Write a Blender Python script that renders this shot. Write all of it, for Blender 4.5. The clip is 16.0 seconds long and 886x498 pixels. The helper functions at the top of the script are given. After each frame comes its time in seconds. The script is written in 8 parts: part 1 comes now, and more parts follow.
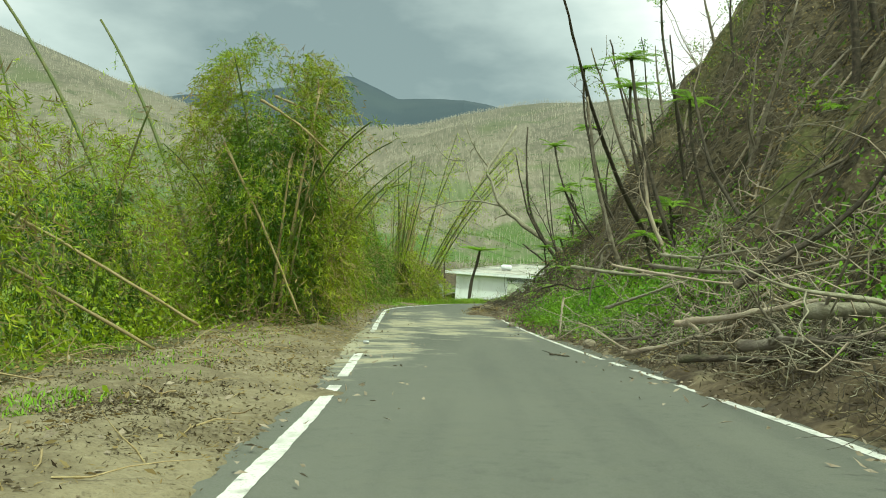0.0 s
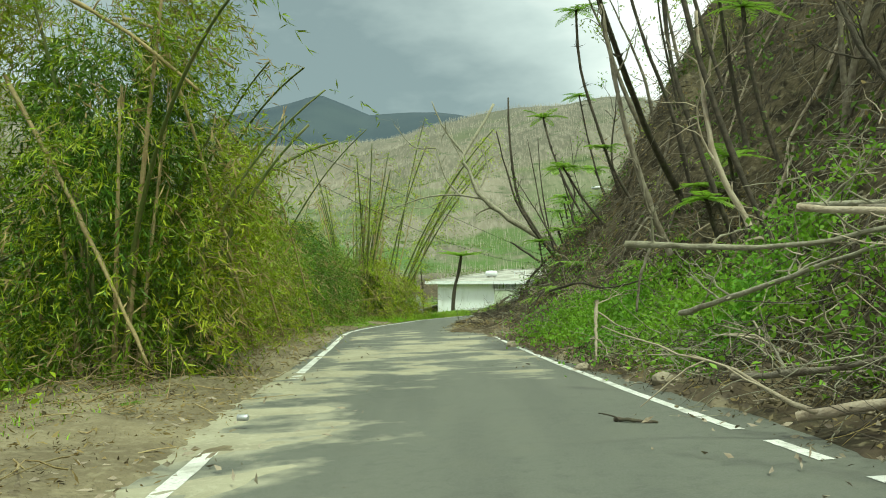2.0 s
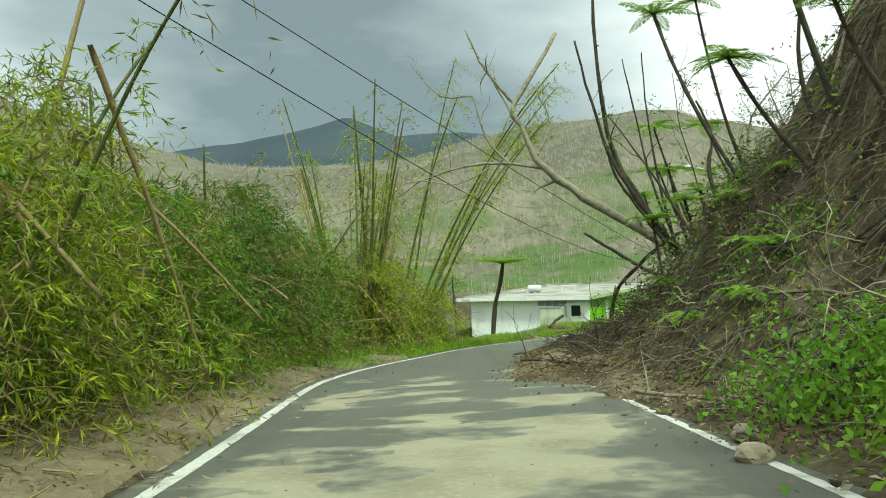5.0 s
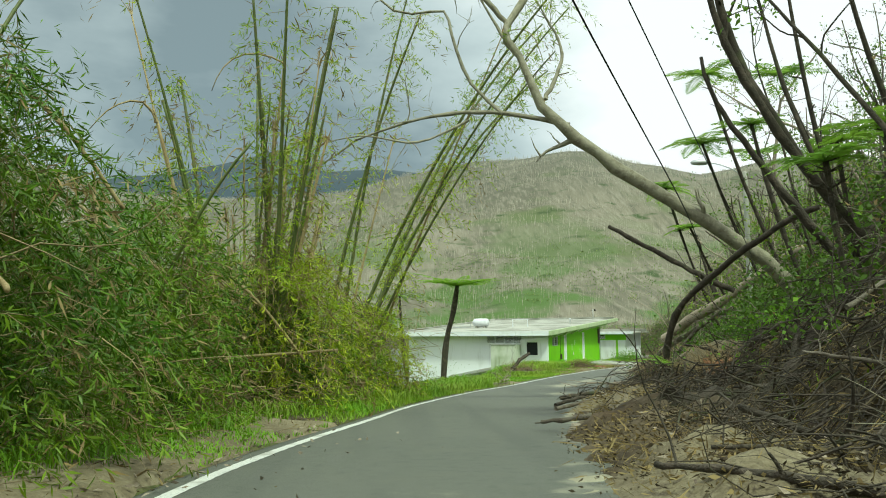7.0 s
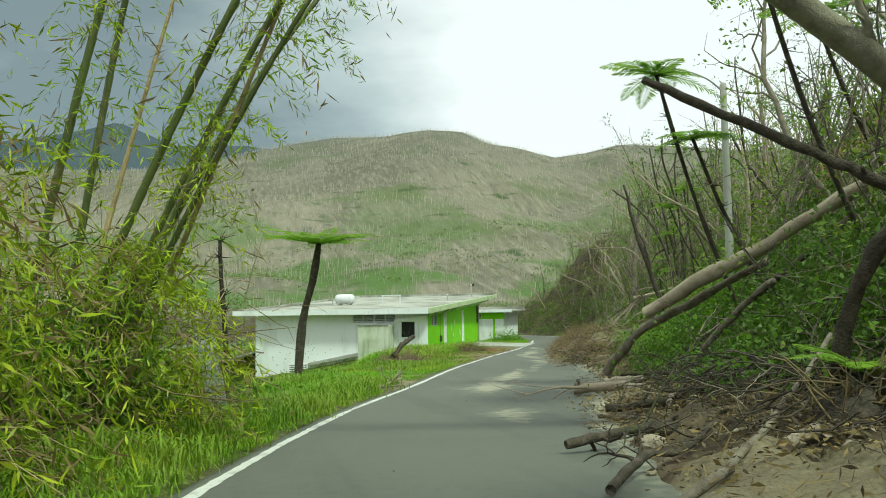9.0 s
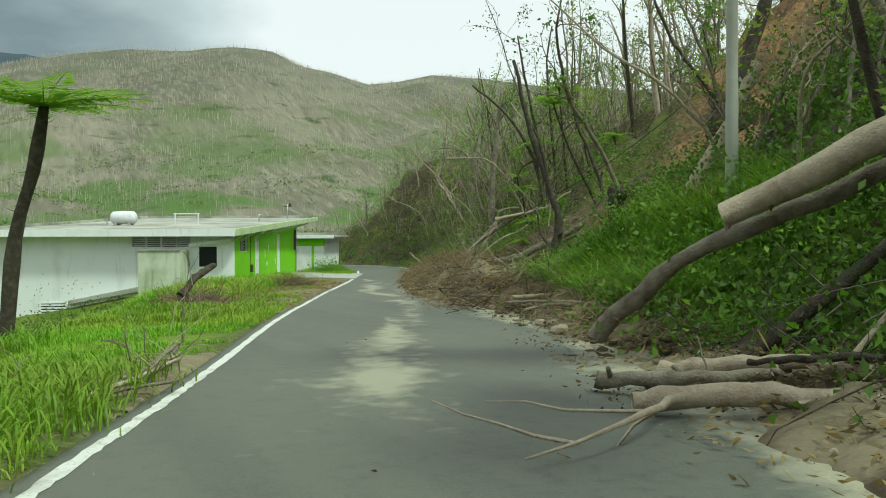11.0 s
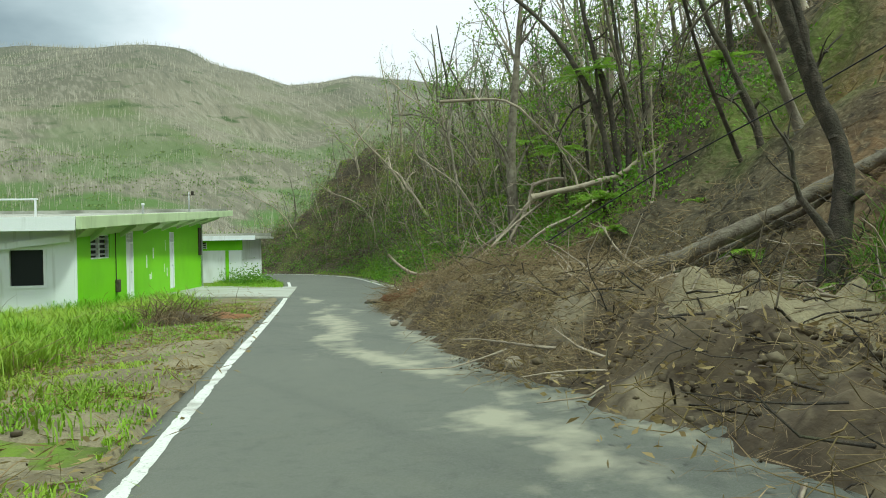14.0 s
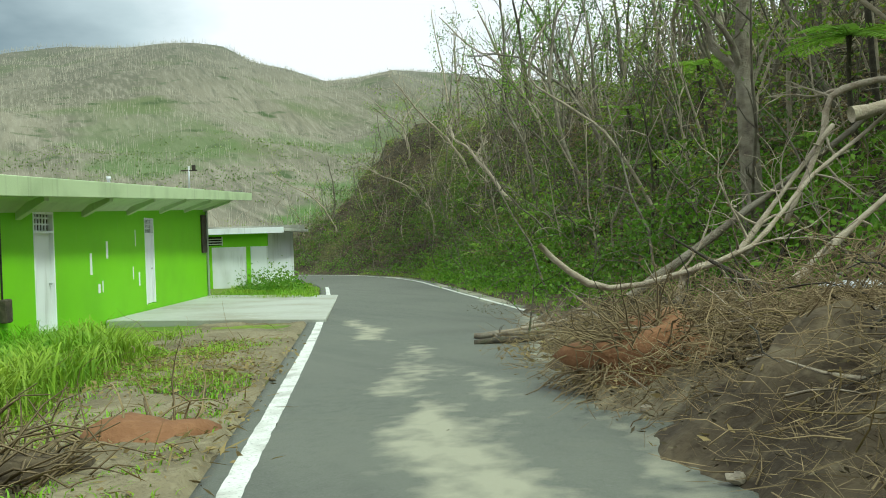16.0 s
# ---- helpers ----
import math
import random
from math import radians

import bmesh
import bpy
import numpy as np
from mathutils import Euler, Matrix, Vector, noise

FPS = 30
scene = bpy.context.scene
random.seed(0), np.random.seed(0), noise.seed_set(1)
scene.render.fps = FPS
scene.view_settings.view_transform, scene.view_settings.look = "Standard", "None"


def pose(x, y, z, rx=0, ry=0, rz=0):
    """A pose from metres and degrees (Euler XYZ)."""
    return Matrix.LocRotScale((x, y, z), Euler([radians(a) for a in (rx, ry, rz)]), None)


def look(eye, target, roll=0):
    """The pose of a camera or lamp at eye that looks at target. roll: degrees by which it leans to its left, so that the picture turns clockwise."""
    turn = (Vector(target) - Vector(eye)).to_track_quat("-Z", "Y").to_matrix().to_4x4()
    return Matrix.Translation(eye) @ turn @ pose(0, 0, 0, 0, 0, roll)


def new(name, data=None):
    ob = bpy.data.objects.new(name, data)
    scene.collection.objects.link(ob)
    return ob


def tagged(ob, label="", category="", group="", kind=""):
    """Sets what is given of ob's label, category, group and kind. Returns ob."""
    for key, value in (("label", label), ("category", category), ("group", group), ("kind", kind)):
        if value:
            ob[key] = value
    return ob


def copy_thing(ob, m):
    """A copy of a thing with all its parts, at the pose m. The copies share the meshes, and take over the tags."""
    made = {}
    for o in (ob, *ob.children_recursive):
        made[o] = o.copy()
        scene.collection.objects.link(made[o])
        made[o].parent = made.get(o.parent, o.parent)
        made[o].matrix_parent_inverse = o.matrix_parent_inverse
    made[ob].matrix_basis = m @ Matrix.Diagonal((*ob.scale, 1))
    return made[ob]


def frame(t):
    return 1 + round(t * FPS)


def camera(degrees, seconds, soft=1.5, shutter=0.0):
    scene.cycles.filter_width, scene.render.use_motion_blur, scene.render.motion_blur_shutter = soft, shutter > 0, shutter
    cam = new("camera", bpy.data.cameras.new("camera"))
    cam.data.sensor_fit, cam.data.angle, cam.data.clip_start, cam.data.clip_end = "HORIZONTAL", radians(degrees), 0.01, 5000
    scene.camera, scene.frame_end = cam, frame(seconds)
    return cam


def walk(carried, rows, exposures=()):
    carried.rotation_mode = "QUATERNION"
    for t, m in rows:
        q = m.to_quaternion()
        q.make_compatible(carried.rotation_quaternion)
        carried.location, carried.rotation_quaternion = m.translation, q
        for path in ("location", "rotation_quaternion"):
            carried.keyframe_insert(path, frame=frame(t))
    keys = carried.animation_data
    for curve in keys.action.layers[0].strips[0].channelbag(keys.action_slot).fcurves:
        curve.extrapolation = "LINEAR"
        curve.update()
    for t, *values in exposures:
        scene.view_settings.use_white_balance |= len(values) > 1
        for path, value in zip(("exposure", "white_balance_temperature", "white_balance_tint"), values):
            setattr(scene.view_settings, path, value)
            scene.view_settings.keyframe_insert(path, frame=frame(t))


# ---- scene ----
cam = camera(57.5, 16.0, 1.0)
PATH = [
    (0, (1.545, 1.701, 1.153), (1.483, 3.7, 1.168), 3.4),
    (0.5, (1.591, 3.737, 1.056), (1.525, 5.736, 1.09), 2.7),
    (1, (1.618, 5.761, 0.98), (1.59, 7.76, 1.028), 1.6),
    (1.5, (1.673, 7.857, 0.88), (1.673, 9.856, 0.931), 0.5),
    (2, (1.716, 10.008, 0.788), (1.699, 12.008, 0.835), -0.6),
    (2.5, (1.726, 12.299, 0.677), (1.7, 14.298, 0.714), -1.0),
    (3, (1.69, 14.574, 0.592), (1.661, 16.574, 0.618), -1.2),
    (3.5, (1.612, 16.931, 0.516), (1.553, 18.93, 0.53), -1.3),
    (4, (1.531, 19.302, 0.44), (1.433, 21.299, 0.484), -1.8),
    (4.2, (1.479, 20.326, 0.405), (1.371, 22.323, 0.452), -1.9),
    (6.3, (0.246, 31.457, -0.164), (0.232, 33.444, 0.065), -0.1),
    (6.5, (0.155, 32.583, -0.193), (0.161, 34.569, 0.042), -0.3),
    (7, (0.004, 35.514, -0.272), (0.1, 37.502, -0.08), -0.6),
    (7.5, (-0.056, 38.376, -0.345), (0.126, 40.361, -0.193), -0.9),
    (8, (0.037, 41.165, -0.407), (0.293, 43.143, -0.255), -0.4),
    (8.5, (0.256, 43.909, -0.465), (0.609, 45.872, -0.32), -0.8),
    (9, (0.57, 46.552, -0.523), (1.013, 48.498, -0.383), -0.9),
    (9.5, (0.92, 49.12, -0.602), (1.498, 51.032, -0.505), -1.3),
    (10, (1.479, 51.807, -0.682), (2.235, 53.658, -0.665), -0.8),
    (10.2, (1.717, 52.833, -0.733), (2.511, 54.668, -0.747), -0.5),
    (12.3, (4.277, 63.103, -1.131), (5.287, 64.828, -1.174), -1.0),
    (12.5, (4.622, 64.152, -1.151), (5.657, 65.863, -1.193), -1.0),
    (13, (5.655, 66.847, -1.233), (6.706, 68.549, -1.258), -0.5),
    (13.5, (6.665, 69.408, -1.276), (7.712, 71.113, -1.297), -0.9),
    (14, (7.656, 71.996, -1.354), (8.707, 73.697, -1.382), -1.0),
    (14.5, (8.807, 74.803, -1.43), (9.857, 76.504, -1.476), -1.4),
    (15, (9.913, 77.665, -1.463), (10.94, 79.381, -1.503), -1.8),
    (15.5, (11.031, 80.617, -1.54), (12.052, 82.337, -1.576), -2.1),
    (16, (12.223, 83.694, -1.635), (13.191, 85.444, -1.671), -1.8),
]
walk(cam, [(t, look(eye, target, roll)) for t, eye, target, roll in PATH], [(0, 0.16, 6650, -27), (4, 0.10, 6450, -24), (6.4, -0.04, 6280, -21), (7.4, 0.0, 6250, -21), (9.5, -0.17, 6250, -21), (10.2, -0.25, 6250, -21), (12.5, -0.12, 5950, -20), (16, 0.01, 5950, -19)])

# ---- world and sun ----
world = bpy.data.worlds.new("overcast_sky")
scene.world = world
world.use_nodes = True
wn, wl = world.node_tree.nodes, world.node_tree.links
wn.clear()
SUN_EL, SUN_AZ = 56.0, 152.0        # degrees up, degrees right of straight ahead (+y)
sky = wn.new("ShaderNodeTexSky")
sky.sky_type = "NISHITA"
sky.sun_disc = False
sky.sun_elevation, sky.sun_rotation = radians(SUN_EL), radians(SUN_AZ)
wco = wn.new("ShaderNodeTexCoord")
wmap = wn.new("ShaderNodeMapping")
wmap.inputs["Scale"].default_value = (1.0, 1.0, 2.4)
wl.new(wco.outputs["Generated"], wmap.inputs["Vector"])
cn = wn.new("ShaderNodeTexNoise")
cn.inputs["Scale"].default_value, cn.inputs["Detail"].default_value, cn.inputs["Roughness"].default_value = 2.9, 6.0, 0.52
wl.new(wmap.outputs["Vector"], cn.inputs["Vector"])
# the cloud deck is thick over the mountains and thin towards the sun
wdot = wn.new("ShaderNodeVectorMath")
wdot.operation = "DOT_PRODUCT"
wdot.inputs[1].default_value = (-0.17, 0.952, 0.255)
wl.new(wco.outputs["Generated"], wdot.inputs[0])
wthick = wn.new("ShaderNodeMapRange")
wthick.inputs["From Min"].default_value, wthick.inputs["From Max"].default_value = 0.89, 1.0
wthick.inputs["To Min"].default_value, wthick.inputs["To Max"].default_value = 0.0, 1.0
wl.new(wdot.outputs["Value"], wthick.inputs["Value"])
wsum = wn.new("ShaderNodeMath")
wsum.operation = "MULTIPLY_ADD"
wsum.inputs[1].default_value, wsum.inputs[2].default_value = 1.5, -0.75
wl.new(cn.outputs["Fac"], wsum.inputs[0])
wadd = wn.new("ShaderNodeMath")
wadd.operation = "ADD"
wl.new(wsum.outputs[0], wadd.inputs[0])
wl.new(wthick.outputs["Result"], wadd.inputs[1])
wr = wn.new("ShaderNodeValToRGB")
cr = wr.color_ramp
cr.elements[0].position, cr.elements[0].color = 0.10, (1.36, 1.21, 1.33, 1)
cr.elements[1].position, cr.elements[1].color = 0.95, (0.33, 0.35, 0.415, 1)
e = cr.elements.new(0.48)
e.color = (0.79, 0.77, 0.86, 1)
wl.new(wadd.outputs[0], wr.inputs["Fac"])
wbg = wn.new("ShaderNodeBackground")
wbg.inputs["Strength"].default_value = 0.95
wsk = wn.new("ShaderNodeBackground")
wsk.inputs["Strength"].default_value = 0.10
wl.new(sky.outputs["Color"], wsk.inputs["Color"])
wl.new(wr.outputs["Color"], wbg.inputs["Color"])
wmix = wn.new("ShaderNodeMixShader")
wmix.inputs["Fac"].default_value = 0.88
wl.new(wsk.outputs[0], wmix.inputs[1])
wl.new(wbg.outputs[0], wmix.inputs[2])
wo = wn.new("ShaderNodeOutputWorld")
wl.new(wmix.outputs[0], wo.inputs["Surface"])

sun = new("sun", bpy.data.lights.new("sun", "SUN"))
sun.data.energy, sun.data.angle, sun.data.color = 3.3, radians(7), (1.0, 0.95, 0.84)
_a, _e = radians(SUN_AZ), radians(SUN_EL)
sun.matrix_world = look((0, 0, 60), (-math.sin(_a) * math.cos(_e), -math.cos(_a) * math.cos(_e), 60 - math.sin(_e)))


# ---- materials ----
def material(name, base, rough=0.8, spots=(), bump=0.0, bump_scale=20.0, metal=0.0, coords="Object", spread=0.0, thin=0.0, spec=0.3):
    """base colour, then spots: (scale, detail, low, high, colour, amount) layers of stain, all by noise."""
    m = bpy.data.materials.new(name)
    m.use_nodes = True
    n, l = m.node_tree.nodes, m.node_tree.links
    b = n["Principled BSDF"]
    b.inputs["Roughness"].default_value, b.inputs["Metallic"].default_value = rough, metal
    b.inputs["Specular IOR Level"].default_value = spec
    co = n.new("ShaderNodeTexCoord")
    col = n.new("ShaderNodeRGB")
    col.outputs[0].default_value = (*base, 1)
    out = col.outputs[0]
    for scale, detail, low, high, colour, amount in spots:
        t = n.new("ShaderNodeTexNoise")
        t.inputs["Detail"].default_value = detail
        if isinstance(scale, tuple):
            mp = n.new("ShaderNodeMapping")
            mp.inputs["Scale"].default_value = scale
            l.new(co.outputs[coords], mp.inputs["Vector"])
            l.new(mp.outputs["Vector"], t.inputs["Vector"])
            t.inputs["Scale"].default_value = 1.0
        else:
            l.new(co.outputs[coords], t.inputs["Vector"])
            t.inputs["Scale"].default_value = scale
        r = n.new("ShaderNodeMapRange")
        r.inputs["From Min"].default_value, r.inputs["From Max"].default_value = low, high
        r.inputs["To Max"].default_value = amount
        l.new(t.outputs["Fac"], r.inputs["Value"])
        x = n.new("ShaderNodeMix")
        x.data_type = "RGBA"
        l.new(r.outputs["Result"], x.inputs["Factor"])
        l.new(out, x.inputs["A"])
        x.inputs["B"].default_value = (*colour, 1)
        out = x.outputs["Result"]
    if spread:
        # each loose piece (island) or object a little lighter or darker
        g = n.new("ShaderNodeNewGeometry")
        o = n.new("ShaderNodeObjectInfo")
        s = n.new("ShaderNodeMath")
        s.operation = "ADD"
        l.new(g.outputs["Random Per Island"], s.inputs[0])
        l.new(o.outputs["Random"], s.inputs[1])
        r = n.new("ShaderNodeMapRange")
        r.inputs["From Max"].default_value = 2.0
        r.inputs["To Min"].default_value, r.inputs["To Max"].default_value = 1 - spread, 1 + spread
        l.new(s.outputs[0], r.inputs["Value"])
        h = n.new("ShaderNodeHueSaturation")
        l.new(r.outputs["Result"], h.inputs["Value"])
        l.new(out, h.inputs["Color"])
        out = h.outputs["Color"]
    l.new(out, b.inputs["Base Color"])
    if bump:
        t = n.new("ShaderNodeTexNoise")
        t.inputs["Scale"].default_value, t.inputs["Detail"].default_value = bump_scale, 4.0
        l.new(co.outputs[coords], t.inputs["Vector"])
        u = n.new("ShaderNodeBump")
        u.inputs["Strength"].default_value, u.inputs["Distance"].default_value = bump, 0.03
        l.new(t.outputs["Fac"], u.inputs["Height"])
        l.new(u.outputs["Normal"], b.inputs["Normal"])
    if thin:
        # leaves let light through
        tr = n.new("ShaderNodeBsdfTranslucent")
        l.new(out, tr.inputs["Color"])
        mx = n.new("ShaderNodeMixShader")
        mx.inputs["Fac"].default_value = thin
        l.new(b.outputs[0], mx.inputs[1])
        l.new(tr.outputs[0], mx.inputs[2])
        l.new(mx.outputs[0], n["Material Output"].inputs["Surface"])
    return m


ASPHALT = material("asphalt", (0.108, 0.117, 0.093), 0.75, ((7, 5, 0.5, 0.72, (0.054, 0.06, 0.049), 0.55), (2.2, 5, 0.52, 0.7, (0.125, 0.13, 0.098), 0.6), (0.25, 3, 0.35, 0.7, (0.13, 0.137, 0.108), 0.8), ((1.8, 0.12, 1), 4, 0.5, 0.7, (0.068, 0.075, 0.062), 0.5), (60, 2, 0.4, 0.75, (0.16, 0.16, 0.15), 0.5)), 0.25, 160, spec=0.35)


def add_film(m, colour, attribute):
    """a film of dried mud over a material, by how much lies there."""
    n, l = m.node_tree.nodes, m.node_tree.links
    b = n["Principled BSDF"]
    src = b.inputs["Base Color"].links[0].from_socket
    a = n.new("ShaderNodeAttribute")
    a.attribute_name = attribute
    t = n.new("ShaderNodeTexNoise")
    t.inputs["Scale"].default_value, t.inputs["Detail"].default_value = 4.0, 7.0
    l.new(n["Texture Coordinate"].outputs["Object"], t.inputs["Vector"])
    s = n.new("ShaderNodeMath")
    s.operation = "MULTIPLY_ADD"
    s.inputs[1].default_value = 0.9
    l.new(t.outputs["Fac"], s.inputs[0])
    l.new(a.outputs["Fac"], s.inputs[2])
    r = n.new("ShaderNodeMapRange")
    r.inputs["From Min"].default_value, r.inputs["From Max"].default_value = 0.66, 1.02
    r.inputs["To Max"].default_value = 0.85
    l.new(s.outputs[0], r.inputs["Value"])
    x = n.new("ShaderNodeMix")
    x.data_type = "RGBA"
    l.new(r.outputs["Result"], x.inputs["Factor"])
    l.new(src, x.inputs["A"])
    x.inputs["B"].default_value = (*colour, 1)
    l.new(x.outputs["Result"], b.inputs["Base Color"])


add_film(ASPHALT, (0.335, 0.325, 0.24), "film")
LINE_PAINT = material("road_paint", (0.66, 0.67, 0.63), 0.6, ((3, 5, 0.5, 0.72, (0.3, 0.29, 0.25), 0.8), (40, 3, 0.55, 0.7, (0.2, 0.2, 0.19), 0.6)), 0.2, 150)
MUD = material("dried_mud", (0.345, 0.33, 0.235), 0.95, ((1.3, 5, 0.4, 0.68, (0.23, 0.215, 0.15), 0.8), (14, 4, 0.5, 0.75, (0.42, 0.40, 0.30), 0.6)), 0.5, 30)
SAND = material("sandy_silt", (0.225, 0.195, 0.12), 0.95, ((0.8, 5, 0.4, 0.62, (0.13, 0.108, 0.065), 0.9), (9, 4, 0.5, 0.75, (0.30, 0.27, 0.175), 0.6), (30, 3, 0.55, 0.72, (0.10, 0.085, 0.055), 0.7)), 0.8, 22)
BARK = material("grey_bark", (0.20, 0.18, 0.135), 0.9, ((6, 5, 0.4, 0.65, (0.10, 0.08, 0.06), 0.9), (1.2, 3, 0.55, 0.75, (0.27, 0.247, 0.203), 0.7)), 0.8, 35, spread=0.35)
PALE_WOOD = material("weathered_pale_wood", (0.357, 0.306, 0.23), 0.85, ((5, 5, 0.45, 0.7, (0.221, 0.17, 0.119), 0.8), (25, 3, 0.5, 0.7, (0.425, 0.383, 0.306), 0.5)), 0.6, 40, spread=0.25)
GREY_WOOD = material("lichened_grey_bark", (0.30, 0.285, 0.205), 0.9, ((5, 5, 0.42, 0.68, (0.17, 0.155, 0.105), 0.9), (18, 4, 0.52, 0.7, (0.38, 0.37, 0.29), 0.6)), 0.7, 40, spread=0.2)
DARK_BARK = material("dark_bark", (0.054, 0.047, 0.035), 0.92, ((8, 5, 0.45, 0.7, (0.12, 0.0975, 0.075), 0.8), (2, 4, 0.58, 0.72, (0.0675, 0.09, 0.03), 0.6)), 0.9, 40, spread=0.3)
CULM_GREEN = material("green_bamboo_culm", (0.09, 0.118, 0.03), 0.5, ((3, 4, 0.48, 0.72, (0.15, 0.135, 0.055), 0.8), (20, 3, 0.5, 0.8, (0.055, 0.07, 0.024), 0.6)), 0.2, 30, spread=0.35)
# leaf of the hedge clumps; also paints in the shade inside every clump
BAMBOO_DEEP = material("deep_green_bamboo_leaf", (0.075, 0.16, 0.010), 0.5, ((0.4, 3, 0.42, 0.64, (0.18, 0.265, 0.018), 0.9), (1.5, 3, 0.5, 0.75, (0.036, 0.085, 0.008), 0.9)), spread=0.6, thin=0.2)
YOUNG_LEAF = material("young_yellow_green_leaf", (0.27, 0.36, 0.04), 0.5, ((0.6, 3, 0.4, 0.7, (0.17, 0.30, 0.03), 0.9),), spread=0.35, thin=0.4)
SLIDE = material("wet_slide_soil", (0.125, 0.098, 0.058), 0.95, ((0.9, 5, 0.4, 0.6, (0.05, 0.038, 0.024), 0.9), (0.35, 3, 0.6, 0.7, (0.17, 0.095, 0.045), 0.7), (0.55, 4, 0.56, 0.64, (0.23, 0.20, 0.13), 0.8), (3, 5, 0.48, 0.62, (0.05, 0.038, 0.024), 0.8), (6, 5, 0.55, 0.75, (0.2, 0.165, 0.1), 0.6)), 1.0, 9)
CULM_DRY = material("dry_bamboo_culm", (0.29, 0.235, 0.115), 0.6, ((4, 4, 0.45, 0.7, (0.28, 0.2, 0.1), 0.9), (25, 3, 0.5, 0.7, (0.44, 0.36, 0.2), 0.5)), 0.3, 40, spread=0.3)
BAMBOO_LEAF = material("bamboo_leaf", (0.29, 0.40, 0.020), 0.5, ((0.35, 3, 0.44, 0.64, (0.40, 0.44, 0.03), 0.9), (1.3, 3, 0.5, 0.7, (0.11, 0.23, 0.012), 0.9)), spread=0.6, thin=0.3)
DRY_LEAF = material("dry_bamboo_leaf", (0.289, 0.23, 0.102), 0.8, ((1, 3, 0.4, 0.7, (0.204, 0.145, 0.0595), 0.9),), spread=0.35, thin=0.25)
FRESH_LEAF = material("fresh_leaf", (0.19, 0.33, 0.03), 0.5, ((0.6, 3, 0.4, 0.7, (0.102, 0.255, 0.0213), 0.9),), spread=0.4, thin=0.4)
FERN_LEAF = material("fern_leaf", (0.25, 0.41, 0.045), 0.5, ((0.8, 3, 0.45, 0.7, (0.111, 0.23, 0.034), 0.8),), spread=0.25, thin=0.45)
SHRUB_LEAF = material("shrub_leaf", (0.09, 0.155, 0.025), 0.5, ((0.3, 3, 0.4, 0.68, (0.122, 0.223, 0.0252), 0.9), (2, 3, 0.6, 0.75, (0.0432, 0.0864, 0.018), 0.6)), spread=0.4, thin=0.35)
GRASS_BLADE = material("grass_blade", (0.20, 0.39, 0.022), 0.55, ((0.25, 3, 0.4, 0.66, (0.30, 0.39, 0.045), 0.9), (1.5, 3, 0.55, 0.75, (0.104, 0.256, 0.016), 0.7)), spread=0.35, thin=0.35)
GRASS_DEEP = material("deep_green_weed", (0.11, 0.22, 0.018), 0.55, ((0.4, 3, 0.4, 0.66, (0.15, 0.26, 0.025), 0.9),), spread=0.4, thin=0.35)
LITTER = material("dead_leaf_litter", (0.136, 0.112, 0.0646), 0.95, ((0.6, 4, 0.4, 0.68, (0.0578, 0.0442, 0.0286), 0.9), (4, 4, 0.55, 0.75, (0.231, 0.197, 0.129), 0.6)), spread=0.5)
BRUSH = material("dead_brush_twig", (0.20, 0.157, 0.085), 0.95, ((0.5, 4, 0.4, 0.66, (0.272, 0.2, 0.112), 0.8), (2.5, 3, 0.5, 0.7, (0.08, 0.056, 0.032), 0.8)), spread=0.5)
WHITE_PAINT = material("weathered_white_paint", (0.81, 0.84, 0.86), 0.7, (((0.9, 0.9, 0.35), 5, 0.52, 0.74, (0.52, 0.54, 0.51), 0.6), ((5, 5, 0.5), 4, 0.6, 0.78, (0.3, 0.31, 0.27), 0.5)), 0.15, 25)
GREEN_PAINT = material("lime_green_paint", (0.24, 0.60, 0.012), 0.6, ((0.7, 4, 0.45, 0.72, (0.20, 0.51, 0.012), 0.7), ((6, 6, 0.6), 4, 0.66, 0.8, (0.4, 0.55, 0.2), 0.5)), 0.12, 30)
PALE_GREEN = material("pale_green_eave_paint", (0.50, 0.60, 0.36), 0.7, ((1.0, 5, 0.45, 0.7, (0.36, 0.44, 0.25), 0.8), ((8, 8, 0.4), 3, 0.6, 0.8, (0.25, 0.28, 0.18), 0.6)), 0.15, 30)
ROOF_SLAB = material("stained_roof_slab", (0.42, 0.42, 0.37), 0.85, ((0.5, 5, 0.40, 0.6, (0.2, 0.205, 0.165), 0.9), (4, 4, 0.55, 0.75, (0.6, 0.6, 0.56), 0.5)), 0.2, 20)
CONCRETE = material("stained_concrete", (0.40, 0.41, 0.37), 0.9, ((0.5, 5, 0.42, 0.7, (0.28, 0.27, 0.21), 0.8), (5, 4, 0.55, 0.75, (0.5, 0.5, 0.46), 0.5)), 0.3, 30)
MOSS_WALL = material("mossy_painted_wall", (0.58, 0.62, 0.52), 0.85, ((0.9, 5, 0.42, 0.66, (0.30, 0.37, 0.2), 0.85), ((5, 5, 0.5), 4, 0.55, 0.75, (0.2, 0.22, 0.14), 0.6)), 0.2, 25)
# near-black that stands in for unlit rooms behind louvres, grilles and panes
DARK_INSIDE = material("dark_opening", (0.02, 0.024, 0.024), 0.5, (), spec=0.12)
GALVANISED = material("galvanised_metal", (0.5, 0.52, 0.53), 0.45, ((2, 4, 0.5, 0.75, (0.3, 0.25, 0.2), 0.5),), metal=0.6)
CABLE = material("black_cable", (0.02, 0.02, 0.022), 0.6)
ROCK = material("grey_rock", (0.33, 0.29, 0.22), 0.9, ((3, 5, 0.4, 0.7, (0.2, 0.17, 0.12), 0.8),), 0.8, 20, spread=0.2)
